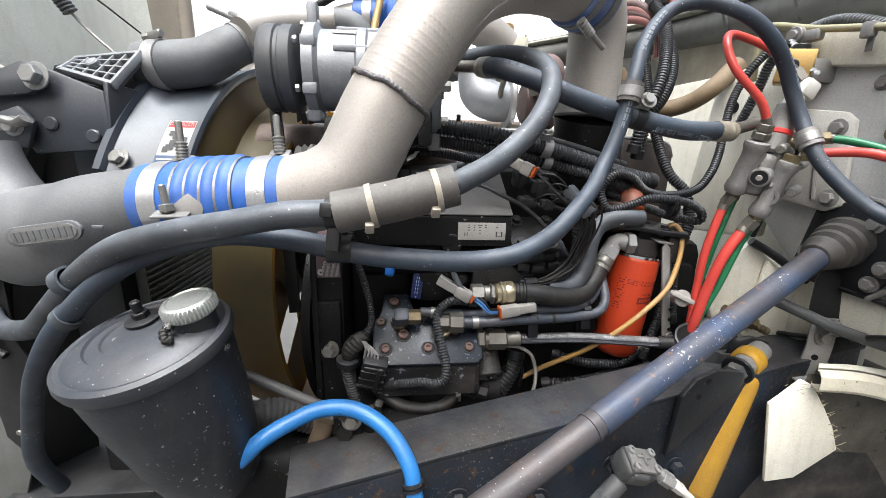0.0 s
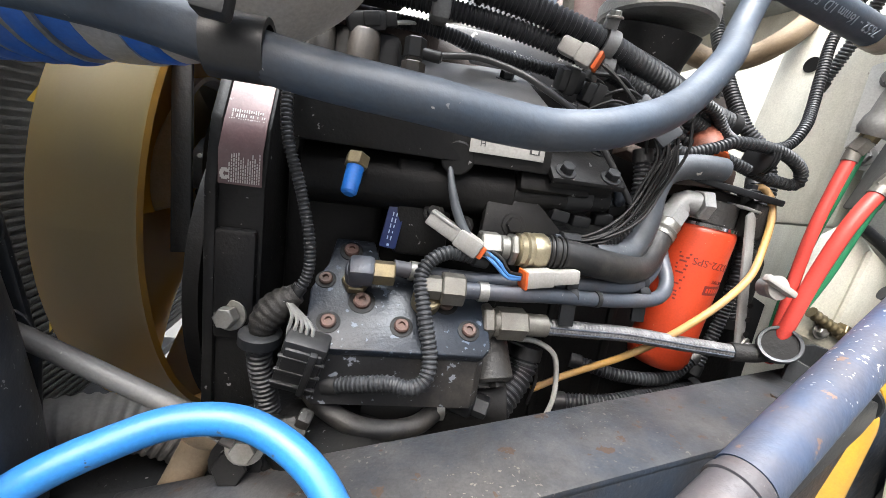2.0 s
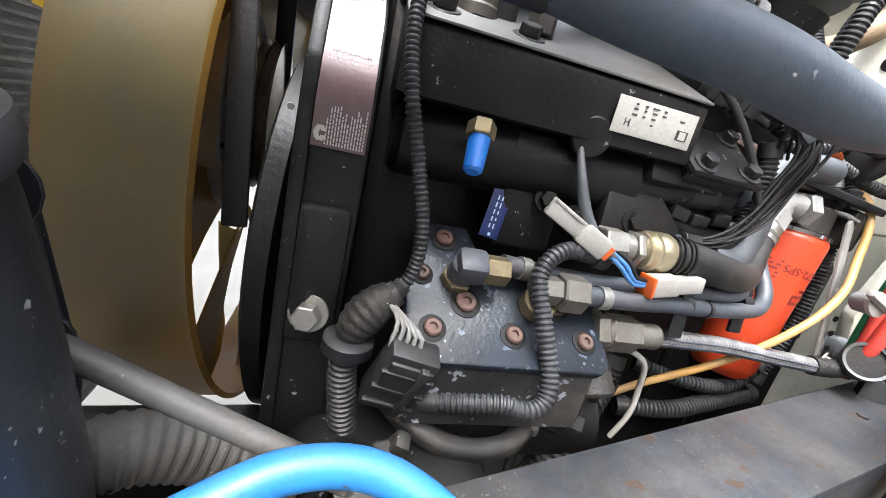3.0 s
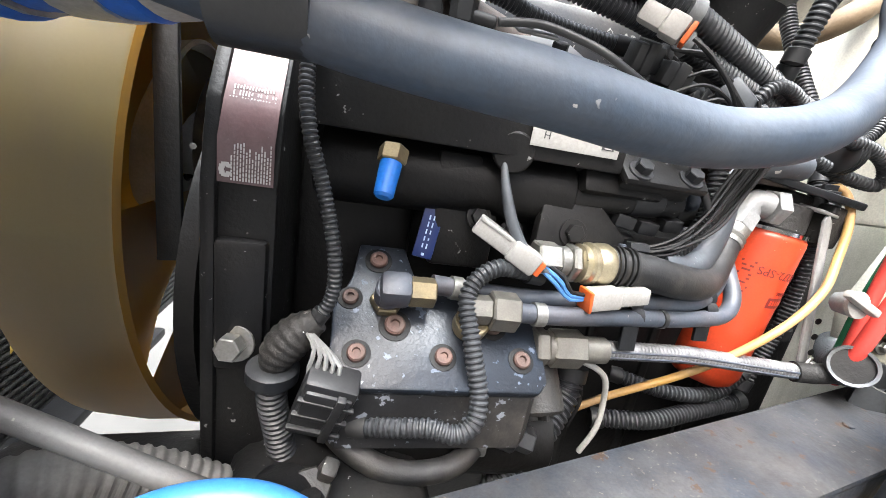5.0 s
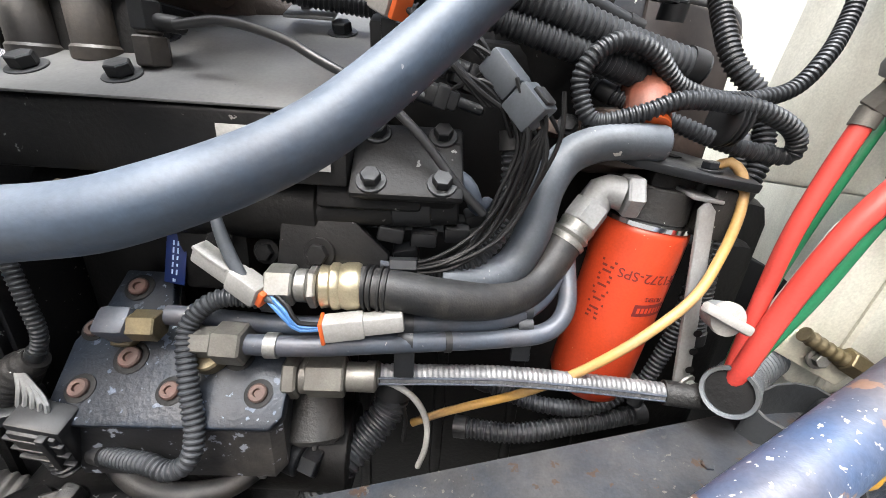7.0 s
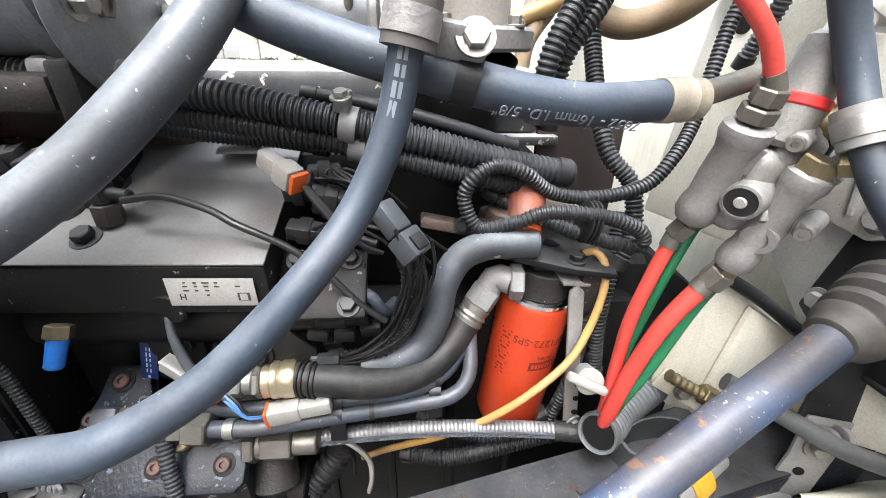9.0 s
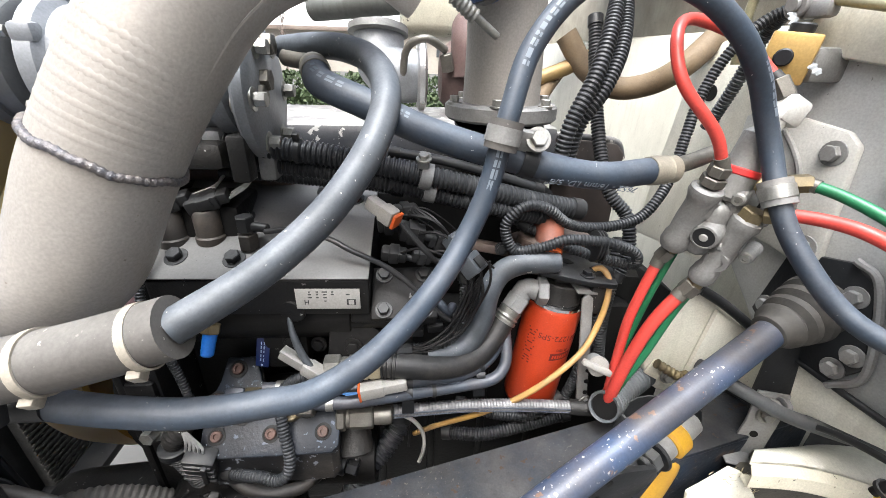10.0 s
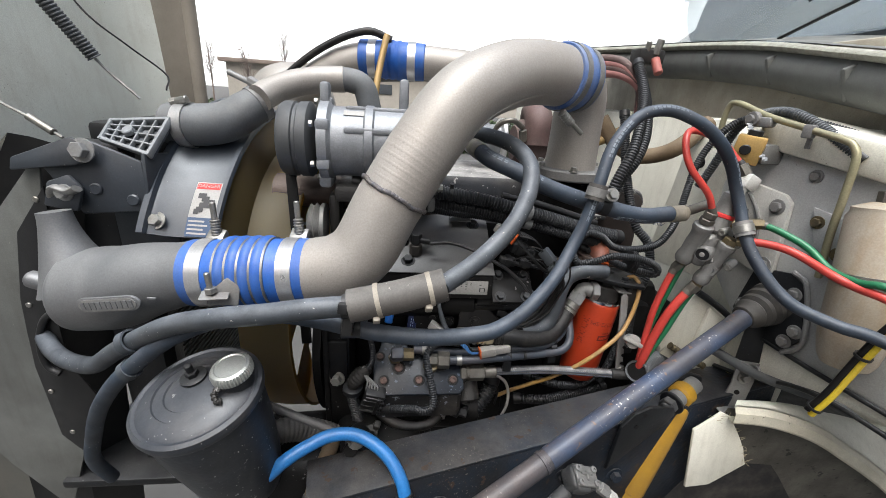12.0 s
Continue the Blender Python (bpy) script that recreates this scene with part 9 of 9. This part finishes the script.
    br = thing("shock_bracket", (0.52, 0.62, 1.0), "dark triangular steel bracket on the frame rail", "bracket")
    bm = Matrix.Translation((0.43, 0.556, 0)) @ Matrix.Rotation(radians(ry), 4, "Z") @ Matrix.Rotation(radians(90), 4, "X")
    part("web_plate", Geo().prism([(-0.073, 0.992), (-0.0635, 1.092), (-0.041, 1.118), (-0.006, 1.127), (0.046, 1.117), (0.052, 1.10), (0.038, 1.082)], 0.008, bm, 0.002), DARK_STEEL, br)
    for x, z in ((-0.0328, 1.089), (-0.02, 1.113)):
        # holes are black discs on the plate, for the shade within
        part("plate_hole", Geo().rod(bm @ Vector((x, z, 0.0083)), bm @ Vector((x, z, 0.009)), 0.0045, bevel=0), BLACK_IRON_HOLLOWS, br)
    cm = Matrix.Translation((0, 0.654, 0)) @ Matrix.Rotation(radians(90), 4, "X")
    part("cap_plate", Geo().prism([(0.505, 1.08), (0.520, 1.128), (0.545, 1.135), (0.575, 1.128), (0.582, 1.10), (0.565, 1.062)], 0.012, cm, 0.004), DARK_STEEL, br)
    v = thing("height_valve", (0.3, 0.5, 0.98), "oily grey cast valve with cap screws and plated fittings", "valve")
    vm = pose(0.30, 0.50, 0.998, 24, 18, 12)
    part("valve_body", Geo().box((0.052, 0.038, 0.036), vm, 0.008, 3).box((0.03, 0.046, 0.026), vm @ Matrix.Translation((-0.004, 0, 0.004)), 0.006, 3), BRACKET_DARK, v)
    lid = part("valve_lid", Geo().box((0.046, 0.034, 0.007), vm @ Matrix.Translation((0, 0, 0.021)), 0.003), CAST_ALU, v)
    for x in (-0.017, 0.017):
        for y in (-0.011, 0.011):
            p = vm @ Vector((x, y, 0.024))
            part("cap_screw", Geo().lathe([(0.0058, -0.006), (0.0058, 0.004), (0.0045, 0.005), (0.0024, 0.005), (0.0022, 0.002), (0.0, 0.002)], along(p, vm @ Vector((x, y, 1))), 18), BRACKET, lid)
    part("lid_rib", Geo().box((0.024, 0.004, 0.004), vm @ Matrix.Translation((0, 0.003, 0.026)), 0.001).box((0.004, 0.016, 0.004), vm @ Matrix.Translation((0, 0, 0.026)), 0.001), CAST_ALU, lid)
    part("valve_port", Geo().rod((0.28, 0.49, 0.985), (0.252, 0.478, 0.962), 0.0125, bevel=0.003).hexa((0.258, 0.481, 0.967), (0.242, 0.474, 0.954), 0.0135), BRACKET_DARK, v)
    part("valve_fitting", Geo().rod((0.322, 0.495, 1.0), (0.338, 0.49, 0.994), 0.009).hexa((0.335, 0.49, 0.995), (0.350, 0.487, 0.986), 0.011), CAST_ALU, v)
    part("valve_fitting", Geo().hexa((0.352, 0.487, 0.985), (0.366, 0.486, 0.974), 0.0085).rod((0.364, 0.486, 0.976), (0.385, 0.484, 0.956), 0.006), PALE_CAST, v)


def fender_liner():
    t = thing("wheel_arch_liner", (0.7, 0.5, 0.8), "cream fibreglass wheel arch with a torn edge and oily stains", "wheel arch")
    lip = [(0.595, 0.572, 1.117), (0.66, 0.572, 1.113), (0.725, 0.57, 1.098), (0.78, 0.57, 1.075), (0.835, 0.57, 1.043), (0.89, 0.57, 1.01), (0.95, 0.57, 0.97), (1.03, 0.57, 0.905)]
    c = curve_through(lip, 0.01)
    n = len(c)

    def skin(offsets, thick):
        g, k = Geo(), len(offsets)
        for p in c:
            g.v += [(p[0] + a, p[1] + b_, p[2] + h) for a, b_, h in offsets]
        g.f = [(k * i + j, k * i + j + 1, k * i + k + j + 1, k * i + k + j) for i in range(n - 1) for j in range(k - 1)]
        m0, f0 = len(g.v), list(g.f)
        g.v += [(x, y, z - thick) for x, y, z in g.v[:m0]]
        g.f += [tuple(q + m0 for q in reversed(f)) for f in f0]
        return g

    back = curve_through([(0.64, 0.62, 1.06), (0.779, 0.66, 1.044), (0.895, 0.66, 1.034), (0.978, 0.66, 1.016), (1.1, 0.68, 0.98)], 0.01)
    g, cols = Geo(), 6
    for i, p in enumerate(c):
        q = Vector(point_on(back, min(i / (n - 1), 0.999))[0])
        for j in range(cols):
            u = j / (cols - 1)
            w = Vector(p).lerp(q, u)
            g.v.append((w.x, w.y, w.z + 0.006 + 0.02 * math.sin(math.pi * u)))
    g.f = [(cols * i + j, cols * i + j + 1, cols * i + cols + j + 1, cols * i + cols + j) for i in range(n - 1) for j in range(cols - 1)]
    m0, f0 = len(g.v), list(g.f)
    g.v += [(x, y, z - 0.006) for x, y, z in g.v[:m0]]
    g.f += [tuple(q + m0 for q in reversed(f)) for f in f0]
    part("arch_top", g, CREAM, t)
    part("arch_lip", skin([(0.0, -0.002, 0.004), (-0.003, -0.012, -0.004), (-0.004, -0.014, -0.020), (-0.002, -0.010, -0.026), (0, 0.004, -0.024)], 0.003), CREAM_DIRTY, t)
    part("arch_skirt", skin([(0.0, 0.012, -0.012), (0.0, 0.03, -0.10), (0.0, 0.05, -0.22), (0.0, 0.06, -0.4)], 0.004), SKIRT, t)
    f = thing("torn_flap", (0.57, 0.55, 0.97), "torn cream fibreglass flap with frayed fibres", "panel")
    m = pose(0.597, 0.578, 1.008, 84, 0, 6)
    part("flap", Geo().prism([(-0.05, -0.086), (0.0, -0.082), (0.07, -0.036), (0.055, 0.005), (0.034, 0.04), (0.008, 0.078), (-0.012, 0.088), (-0.045, 0.062), (-0.062, 0.05)], 0.006, m, 0.0015), CREAM, f)
    rnd = random.Random(6)
    g = Geo()
    for k in range(70):
        u = rnd.random()
        p = m @ Vector((0.008 + 0.06 * u + rnd.uniform(-0.004, 0.004), 0.078 - 0.112 * u, 0.003))
        if rnd.random() < 0.35:
            p = m @ Vector((-0.04 + 0.05 * rnd.random(), 0.066 + 0.016 * rnd.random(), 0.003))
        q = p + Vector((rnd.uniform(-0.006, 0.014), rnd.uniform(-0.01, 0.006), rnd.uniform(-0.004, 0.014)))
        g.rod(p, q, 0.0006, 0.0003, 4, 0)
    part("frayed_fibres", g, mat("frayed_fibre", (0.45, 0.40, 0.28), (0.35, 0.3, 0.2), 0.8, scale=60, bump=0.0), f)
    d = thing("tyre", (0.75, 0.85, 0.5), "dark rubber tyre hidden inside the wheel arch", "tyre")
    part("tread", Geo().lathe([(0.30, 0.0), (0.46, 0.0), (0.50, 0.03), (0.50, 0.24), (0.46, 0.27), (0.30, 0.27)], along((0.88, 0.62, 0.5), (0.85, 0.9, 0.5)), 56), BLACK_HOSE, d)


# ---- behind the engine and around ----
def far_side():
    p = thing("crossover_pipe", (-0.1, 1.05, 1.6), "dull aluminium pipe with a blue joint hose behind the compressor", "pipe")
    pts = [(-0.40, 1.0, 1.56), (-0.33, 1.0, 1.615), (-0.257, 1.0, 1.662), (-0.215, 1.0, 1.683), (-0.161, 1.0, 1.694), (-0.081, 1.0, 1.695), (-0.002, 1.0, 1.693), (0.089, 1.0, 1.685), (0.15, 1.02, 1.65)]
    part("pipe_wall", Geo().sweep(pts, 0.037, 32, step=0.01), ALU, p)
    a, d = point_on(pts, 0.55)
    part("joint_hose", Geo().lathe([(0.038, -0.075), (0.040, -0.073), (0.040, -0.022), (0.043, -0.016), (0.040, -0.008), (0.043, 0.0), (0.040, 0.008), (0.043, 0.016), (0.040, 0.022), (0.040, 0.073), (0.038, 0.075)], along(a, a + d), 36), BLUE_SIL, p)
    for s in (-0.045, 0.045):
        clip_band(p, a + d * s, d, 0.0402, 0.018, SILVER_BAND, "band")
    v = thing("vent_hose", (-0.2, 1.0, 1.72), "black vent hose and a pale dipstick tube above the pipe", "hose")
    part("hose_run", Geo().sweep([(-0.38, 0.97, 1.62), (-0.30, 0.97, 1.685), (-0.239, 0.97, 1.722), (-0.19, 0.97, 1.742), (-0.152, 0.97, 1.748), (-0.11, 0.98, 1.735)], 0.008, 12), BLACK_HOSE, v)
    part("dipstick_tube", Geo().sweep([(-0.116, 0.955, 1.74), (-0.119, 0.95, 1.73), (-0.13, 0.92, 1.66), (-0.135, 0.88, 1.58)], 0.0075, 12), OCHRE_PIPE, v)
    d2 = thing("air_tank_dome", (-0.3, 1.15, 1.6), "grey rounded tank end behind the pipes", "tank")
    part("dome", Geo().lathe([(0.0, 0.09), (0.05, 0.08), (0.085, 0.05), (0.1, 0.0), (0.1, -0.1)], along((-0.40, 1.12, 1.585), (-0.40, 1.02, 1.60)), 36), ALU, d2)
    tb = thing("turbocharger", (0.18, 1.0, 1.48), "rusty maroon turbo housing with a polished inlet elbow", "turbocharger")
    part("turbine_housing", Geo().lathe([(0.0, 0), (0.04, 0.0), (0.055, 0.015), (0.06, 0.04), (0.055, 0.07), (0.04, 0.08), (0.0, 0.08)], along((0.19, 0.99, 1.53), (0.27, 1.0, 1.53)), 40).sweep([(0.24, 0.95, 1.53), (0.24, 0.96, 1.59), (0.24, 1.02, 1.6), (0.25, 1.07, 1.56)], 0.032, 20), MAROON, tb)
    part("clamp_ring", Geo().lathe([(0.05, 0), (0.056, 0.004), (0.056, 0.012), (0.05, 0.016)], along((0.15, 0.98, 1.53), (0.19, 0.985, 1.53)), 40), SILVER_BAND, tb)
    part("inlet_elbow", Geo().sweep([(0.16, 0.98, 1.53), (0.12, 0.97, 1.53), (0.09, 0.98, 1.55), (0.085, 1.0, 1.60)], 0.042, 28), COMP_ALU, tb)
    part("inlet_rim", Geo().lathe([(0.035, 0), (0.05, 0.002), (0.05, 0.012), (0.035, 0.014)], along((0.085, 0.99, 1.59), (0.085, 0.995, 1.61)), 32), CAST_ALU, tb)
    part("oil_line", Geo().sweep([(0.20, 0.93, 1.57), (0.17, 0.91, 1.585), (0.14, 0.92, 1.57), (0.13, 0.94, 1.52)], 0.006, 10).hexa((0.2, 0.93, 1.565), (0.205, 0.935, 1.54), 0.01), FIT_STEEL, tb)
    b = thing("coolant_tank", (0.17, 1.12, 1.62), "cream translucent tank with reddish fluid behind the pipe", "tank")
    part("tank_body", Geo().box((0.12, 0.12, 0.12), pose(0.16, 1.2, 1.66, 0, 0, 10), 0.02, 3), CREAM_DIRTY, b)
    part("tank_cap", Geo().rod((0.16, 1.19, 1.72), (0.16, 1.19, 1.74), 0.03), OCHRE_PIPE, b)


def hood():
    t = thing("tilted_hood", (-0.9, 0.9, 0.7), "tilted-forward pale fibreglass hood seen from inside", "hood")
    prof = [(-1.02, 0.10), (-0.94, 0.25), (-0.88, 0.5), (-0.86, 0.8), (-0.86, 1.08), (-0.85, 1.2), (-0.80, 1.27), (-0.74, 1.30)]
    c = curve_through([(x, y, 0) for x, y in prof], 0.03)
    g = Geo()
    zs = np.linspace(1.36, 2.75, 12)
    for i, p in enumerate(c):
        for z in zs:
            g.v.append((p[0] - 0.10 * (z - 1.4) ** 1.3 if z > 1.4 else p[0], p[1], z))
    m = len(zs)
    g.f = [(i * m + j, i * m + j + 1, (i + 1) * m + j + 1, (i + 1) * m + j) for i in range(len(c) - 1) for j in range(m - 1)]
    k = len(g.v)
    g.v += [(x - 0.012, y + 0.004, z) for x, y, z in g.v[:k]]
    g.f += [tuple(q + k for q in reversed(f)) for f in g.f[:]]
    part("inner_skin", g, HOOD_IN, t)
    part("edge_return", Geo().box((0.20, 0.03, 1.5), pose(-0.82, 1.30, 2.10, -2, 3, 10), 0.012), HOOD_EDGE, t)
    part("edge_bead", Geo().sweep([(-0.735, 1.29, 1.36), (-0.735, 1.295, 1.8), (-0.74, 1.31, 2.3), (-0.75, 1.33, 2.8)], 0.018, 12), HOOD_EDGE, t)
    # the lower side of the hood with its dark liner
    s = [(-0.660, 0.62, 1.528), (-0.697, 0.62, 1.472), (-0.749, 0.62, 1.383), (-0.788, 0.62, 1.258), (-0.819, 0.62, 1.116), (-0.844, 0.62, 0.917), (-0.852, 0.62, 0.764), (-0.872, 0.62, 0.58)]
    cc = curve_through(s, 0.015)
    g = Geo()
    for i, p in enumerate(cc):
        u = i / (len(cc) - 1)
        g.v += [tuple(p), (p[0] - 0.07, p[1] + 0.004, p[2] - 0.06 + 0.05 * u), (p[0] - 0.22, p[1] + 0.015, p[2] - 0.19 + 0.16 * u), (p[0] - 0.50, p[1] + 0.05, p[2] - 0.46 + 0.40 * u)]
    g.f = [(4 * i + j, 4 * i + j + 1, 4 * i + j + 5, 4 * i + j + 4) for i in range(len(cc) - 1) for j in range(3)]
    k = len(g.v)
    g.v += [(x + 0.002, y + 0.006, z) for x, y, z in g.v[:k]]
    g.f += [tuple(q + k for q in reversed(f)) for f in g.f[:]]
    part("fender_side", g, FENDER_OUT, t)
    g = Geo()
    for p in cc:
        g.v += [(p[0] + 0.002, p[1] - 0.002, p[2]), (p[0] + 0.022, p[1] + 0.012, p[2] - 0.006), (p[0] + 0.11, p[1] + 0.02, p[2] - 0.03), (p[0] + 0.16, p[1] + 0.10, p[2] - 0.06)]
    g.f = [(4 * i + j, 4 * i + j + 1, 4 * i + j + 5, 4 * i + j + 4) for i in range(len(cc) - 1) for j in range(3)]
    part("dark_liner", g, BLACK_PLASTIC, t)
    for i in (12, 28, 44):
        bolt(t, (cc[i][0] + 0.012, cc[i][1] + 0.008, cc[i][2]), (0.6, -0.7, 0), 0.005, 0.004, STEEL)
    # dark slab added for the darkness down here; not a real tray
    part("lower_tray", Geo().box((0.3, 0.5, 0.02), pose(-0.62, 0.85, 0.80, 0, 0, 6), 0.005), DARK_STEEL, t)
    part("grille_frame", Geo().sweep([(-1.3, 0.60, 0.88), (-1.06, 0.60, 0.79), (-0.95, 0.60, 0.605)], 0.011, 10), CHROME, t)
    for k in range(-8, 6):
        part("grille_bar", Geo().rod((-1.05 + 0.018 * k, 0.605, 0.772 - 0.028 * k), (-1.09 + 0.018 * k, 0.60, 0.50), 0.0068, seg=10), CHROME, t)
    sp = thing("hood_cable", (-0.6, 0.84, 1.58), "steel hood cable with a black coil spring sleeve", "cable")
    part("spring_sleeve", Geo().sweep([(-0.735, 0.77, 1.80), (-0.70, 0.795, 1.73), (-0.662, 0.825, 1.65)], 0.013, 14, pitch=0.006, depth=0.15), CONDUIT_GREY, sp)
    part("wire_rope", Geo().sweep([(-0.80, 0.72, 1.93), (-0.735, 0.77, 1.80), (-0.662, 0.825, 1.65), (-0.60, 0.84, 1.58)], 0.0025, 8), STEEL, sp)
    w2 = thing("hood_cable", (-0.62, 0.69, 1.51), "thin steel hood stay cable with a crimped end", "cable")
    part("wire_rope", Geo().sweep([(-0.84, 0.68, 1.66), (-0.76, 0.69, 1.585), (-0.70, 0.70, 1.545), (-0.64, 0.69, 1.515)], 0.0025, 8), STEEL, w2)
    part("crimp_end", Geo().rod((-0.70, 0.70, 1.546), (-0.655, 0.693, 1.522), 0.0065), STEEL, w2)
    w3 = thing("release_wire", (-0.55, 0.9, 1.6), "thin dark wire hanging across the hood", "wire")
    part("wire", Geo().sweep([(-0.78, 0.90, 1.82), (-0.72, 0.90, 1.735), (-0.66, 0.92, 1.68), (-0.61, 0.95, 1.63), (-0.55, 0.85, 1.60)], 0.0018, 6), WIRE_BLACK, w3)
    w4 = thing("release_wire", (-0.8, 0.66, 1.53), "thin dark wire low on the hood", "wire")
    part("wire", Geo().sweep([(-0.86, 0.60, 1.57), (-0.80, 0.665, 1.525), (-0.74, 0.69, 1.49)], 0.003, 6), WIRE_BLACK, w4)


def backdrop():
    s = part("cloud_backdrop", Geo().box((400, 0.5, 60), pose(0, 150, 26, 0, 0, 0), 0), CLOUD)
    tagged(s, "bright white overcast sky behind the yard", "sky", kind="structure")
    b = thing("far_building", (-12, 44, 0), "low pale stuccoed building with a flat brown roof edge", "building")
    part("wall", Geo().box((30, 8, 3.4), pose(-6, 46, 1.7, 0, 0, 4), 0), STUCCO, b)
    part("roof", Geo().box((31, 9, 0.35), pose(-6, 46, 3.55, 0, 0, 4), 0.02), ROOF, b)
    for k in range(5):
        part("window", Geo().box((1.6, 0.1, 0.9), pose(-17 + 5.5 * k, 41.2 + 0.38 * k, 1.9, 0, 0, 4), 0.02), DARK_GLASS, b)
    rnd = random.Random(12)
    for k, (x, y, h) in enumerate(((-19.5, 36, 5.6), (-15.5, 34, 4.6), (-12.2, 33, 6.4), (-27, 40, 5.2), (-6.5, 36, 5.4))):
        t = thing("bare_tree", (x, y, 0), "leafless young tree with thin upright twigs", "tree", "bare trees")
        part("trunk", Geo().sweep([(x, y, 0), (x + 0.05, y, h * 0.35), (x - 0.03, y, h * 0.7)], lambda u: 0.08 - 0.05 * u, 8, step=0.4), BARK, t)
        g = Geo()
        for j in range(46):
            z0 = h * rnd.uniform(0.28, 0.72)
            a, ln = rnd.uniform(0, 6.28), rnd.uniform(0.5, 1.5)
            e = Vector((x + ln * 0.5 * math.cos(a), y + ln * 0.5 * math.sin(a), z0 + ln))
            g.sweep([(x, y, z0), (x + ln * 0.25 * math.cos(a), y + ln * 0.25 * math.sin(a), z0 + ln * 0.4), e], lambda u: 0.017 - 0.013 * u, 4, step=0.4)
            for q in range(3):
                s = Vector((x, y, z0)).lerp(e, rnd.uniform(0.4, 0.9))
                g.rod(s, s + Vector((rnd.uniform(-0.35, 0.35), rnd.uniform(-0.35, 0.35), rnd.uniform(0.2, 0.7))), 0.007, 0.003, 4, 0)
        part("crown", g, BARK, t)
    for x0, x1, y, h, s in ((-18, 6, 17, 0.85, 1), (-15, 3, 13, 0.55, 2)):
        r2 = random.Random(s)
        hd = tagged(part("hedge", leaves(x0, x1, y, h, r2, 9000), HEDGE), "clipped dark green hedge along the yard", "hedge", kind="stuff")
    t = thing("evergreen_tree", (-33, 42, 0), "dark evergreen tree with an uneven crown", "tree")
    part("trunk", Geo().sweep([(-33, 42, 0), (-33, 42, 3)], 0.25, 8, step=0.5), BARK, t)
    g = Geo()
    for k in range(5000):
        z = rnd.uniform(1.5, 7.0)
        r = (7.2 - z) * 0.42 * rnd.random() ** 0.5 * (0.8 + 0.35 * math.sin(3 * z))
        a = rnd.uniform(0, 6.28)
        p = Vector((-33 + r * math.cos(a), 42 + r * math.sin(a), z))
        leaf(g, p, rnd, 0.16)
    part("crown", g, HEDGE, t)


def leaf(g, p, rnd, s):
    u = Vector((rnd.uniform(-1, 1), rnd.uniform(-1, 1), rnd.uniform(-1, 1))).normalized()
    v = u.orthogonal().normalized()
    k = len(g.v)
    g.v += [tuple(p + u * s), tuple(p + v * s * 0.5), tuple(p - u * s), tuple(p - v * s * 0.5)]
    g.f.append((k, k + 1, k + 2, k + 3))


def leaves(x0, x1, y, h, rnd, n):
    g = Geo()
    for _ in range(n):
        x = rnd.uniform(x0, x1)
        z = h * rnd.random() ** 0.6 + 0.06 * math.sin(x * 5) + 0.05 * math.sin(x * 13)
        leaf(g, Vector((x, y + rnd.uniform(-0.5, 0.5), max(z, 0.02))), rnd, 0.09)
    return g


looms()
connectors()
air_lines()
air_valve()
cab()
cab_fittings()
chassis()
fender_liner()
far_side()
hood()
backdrop()
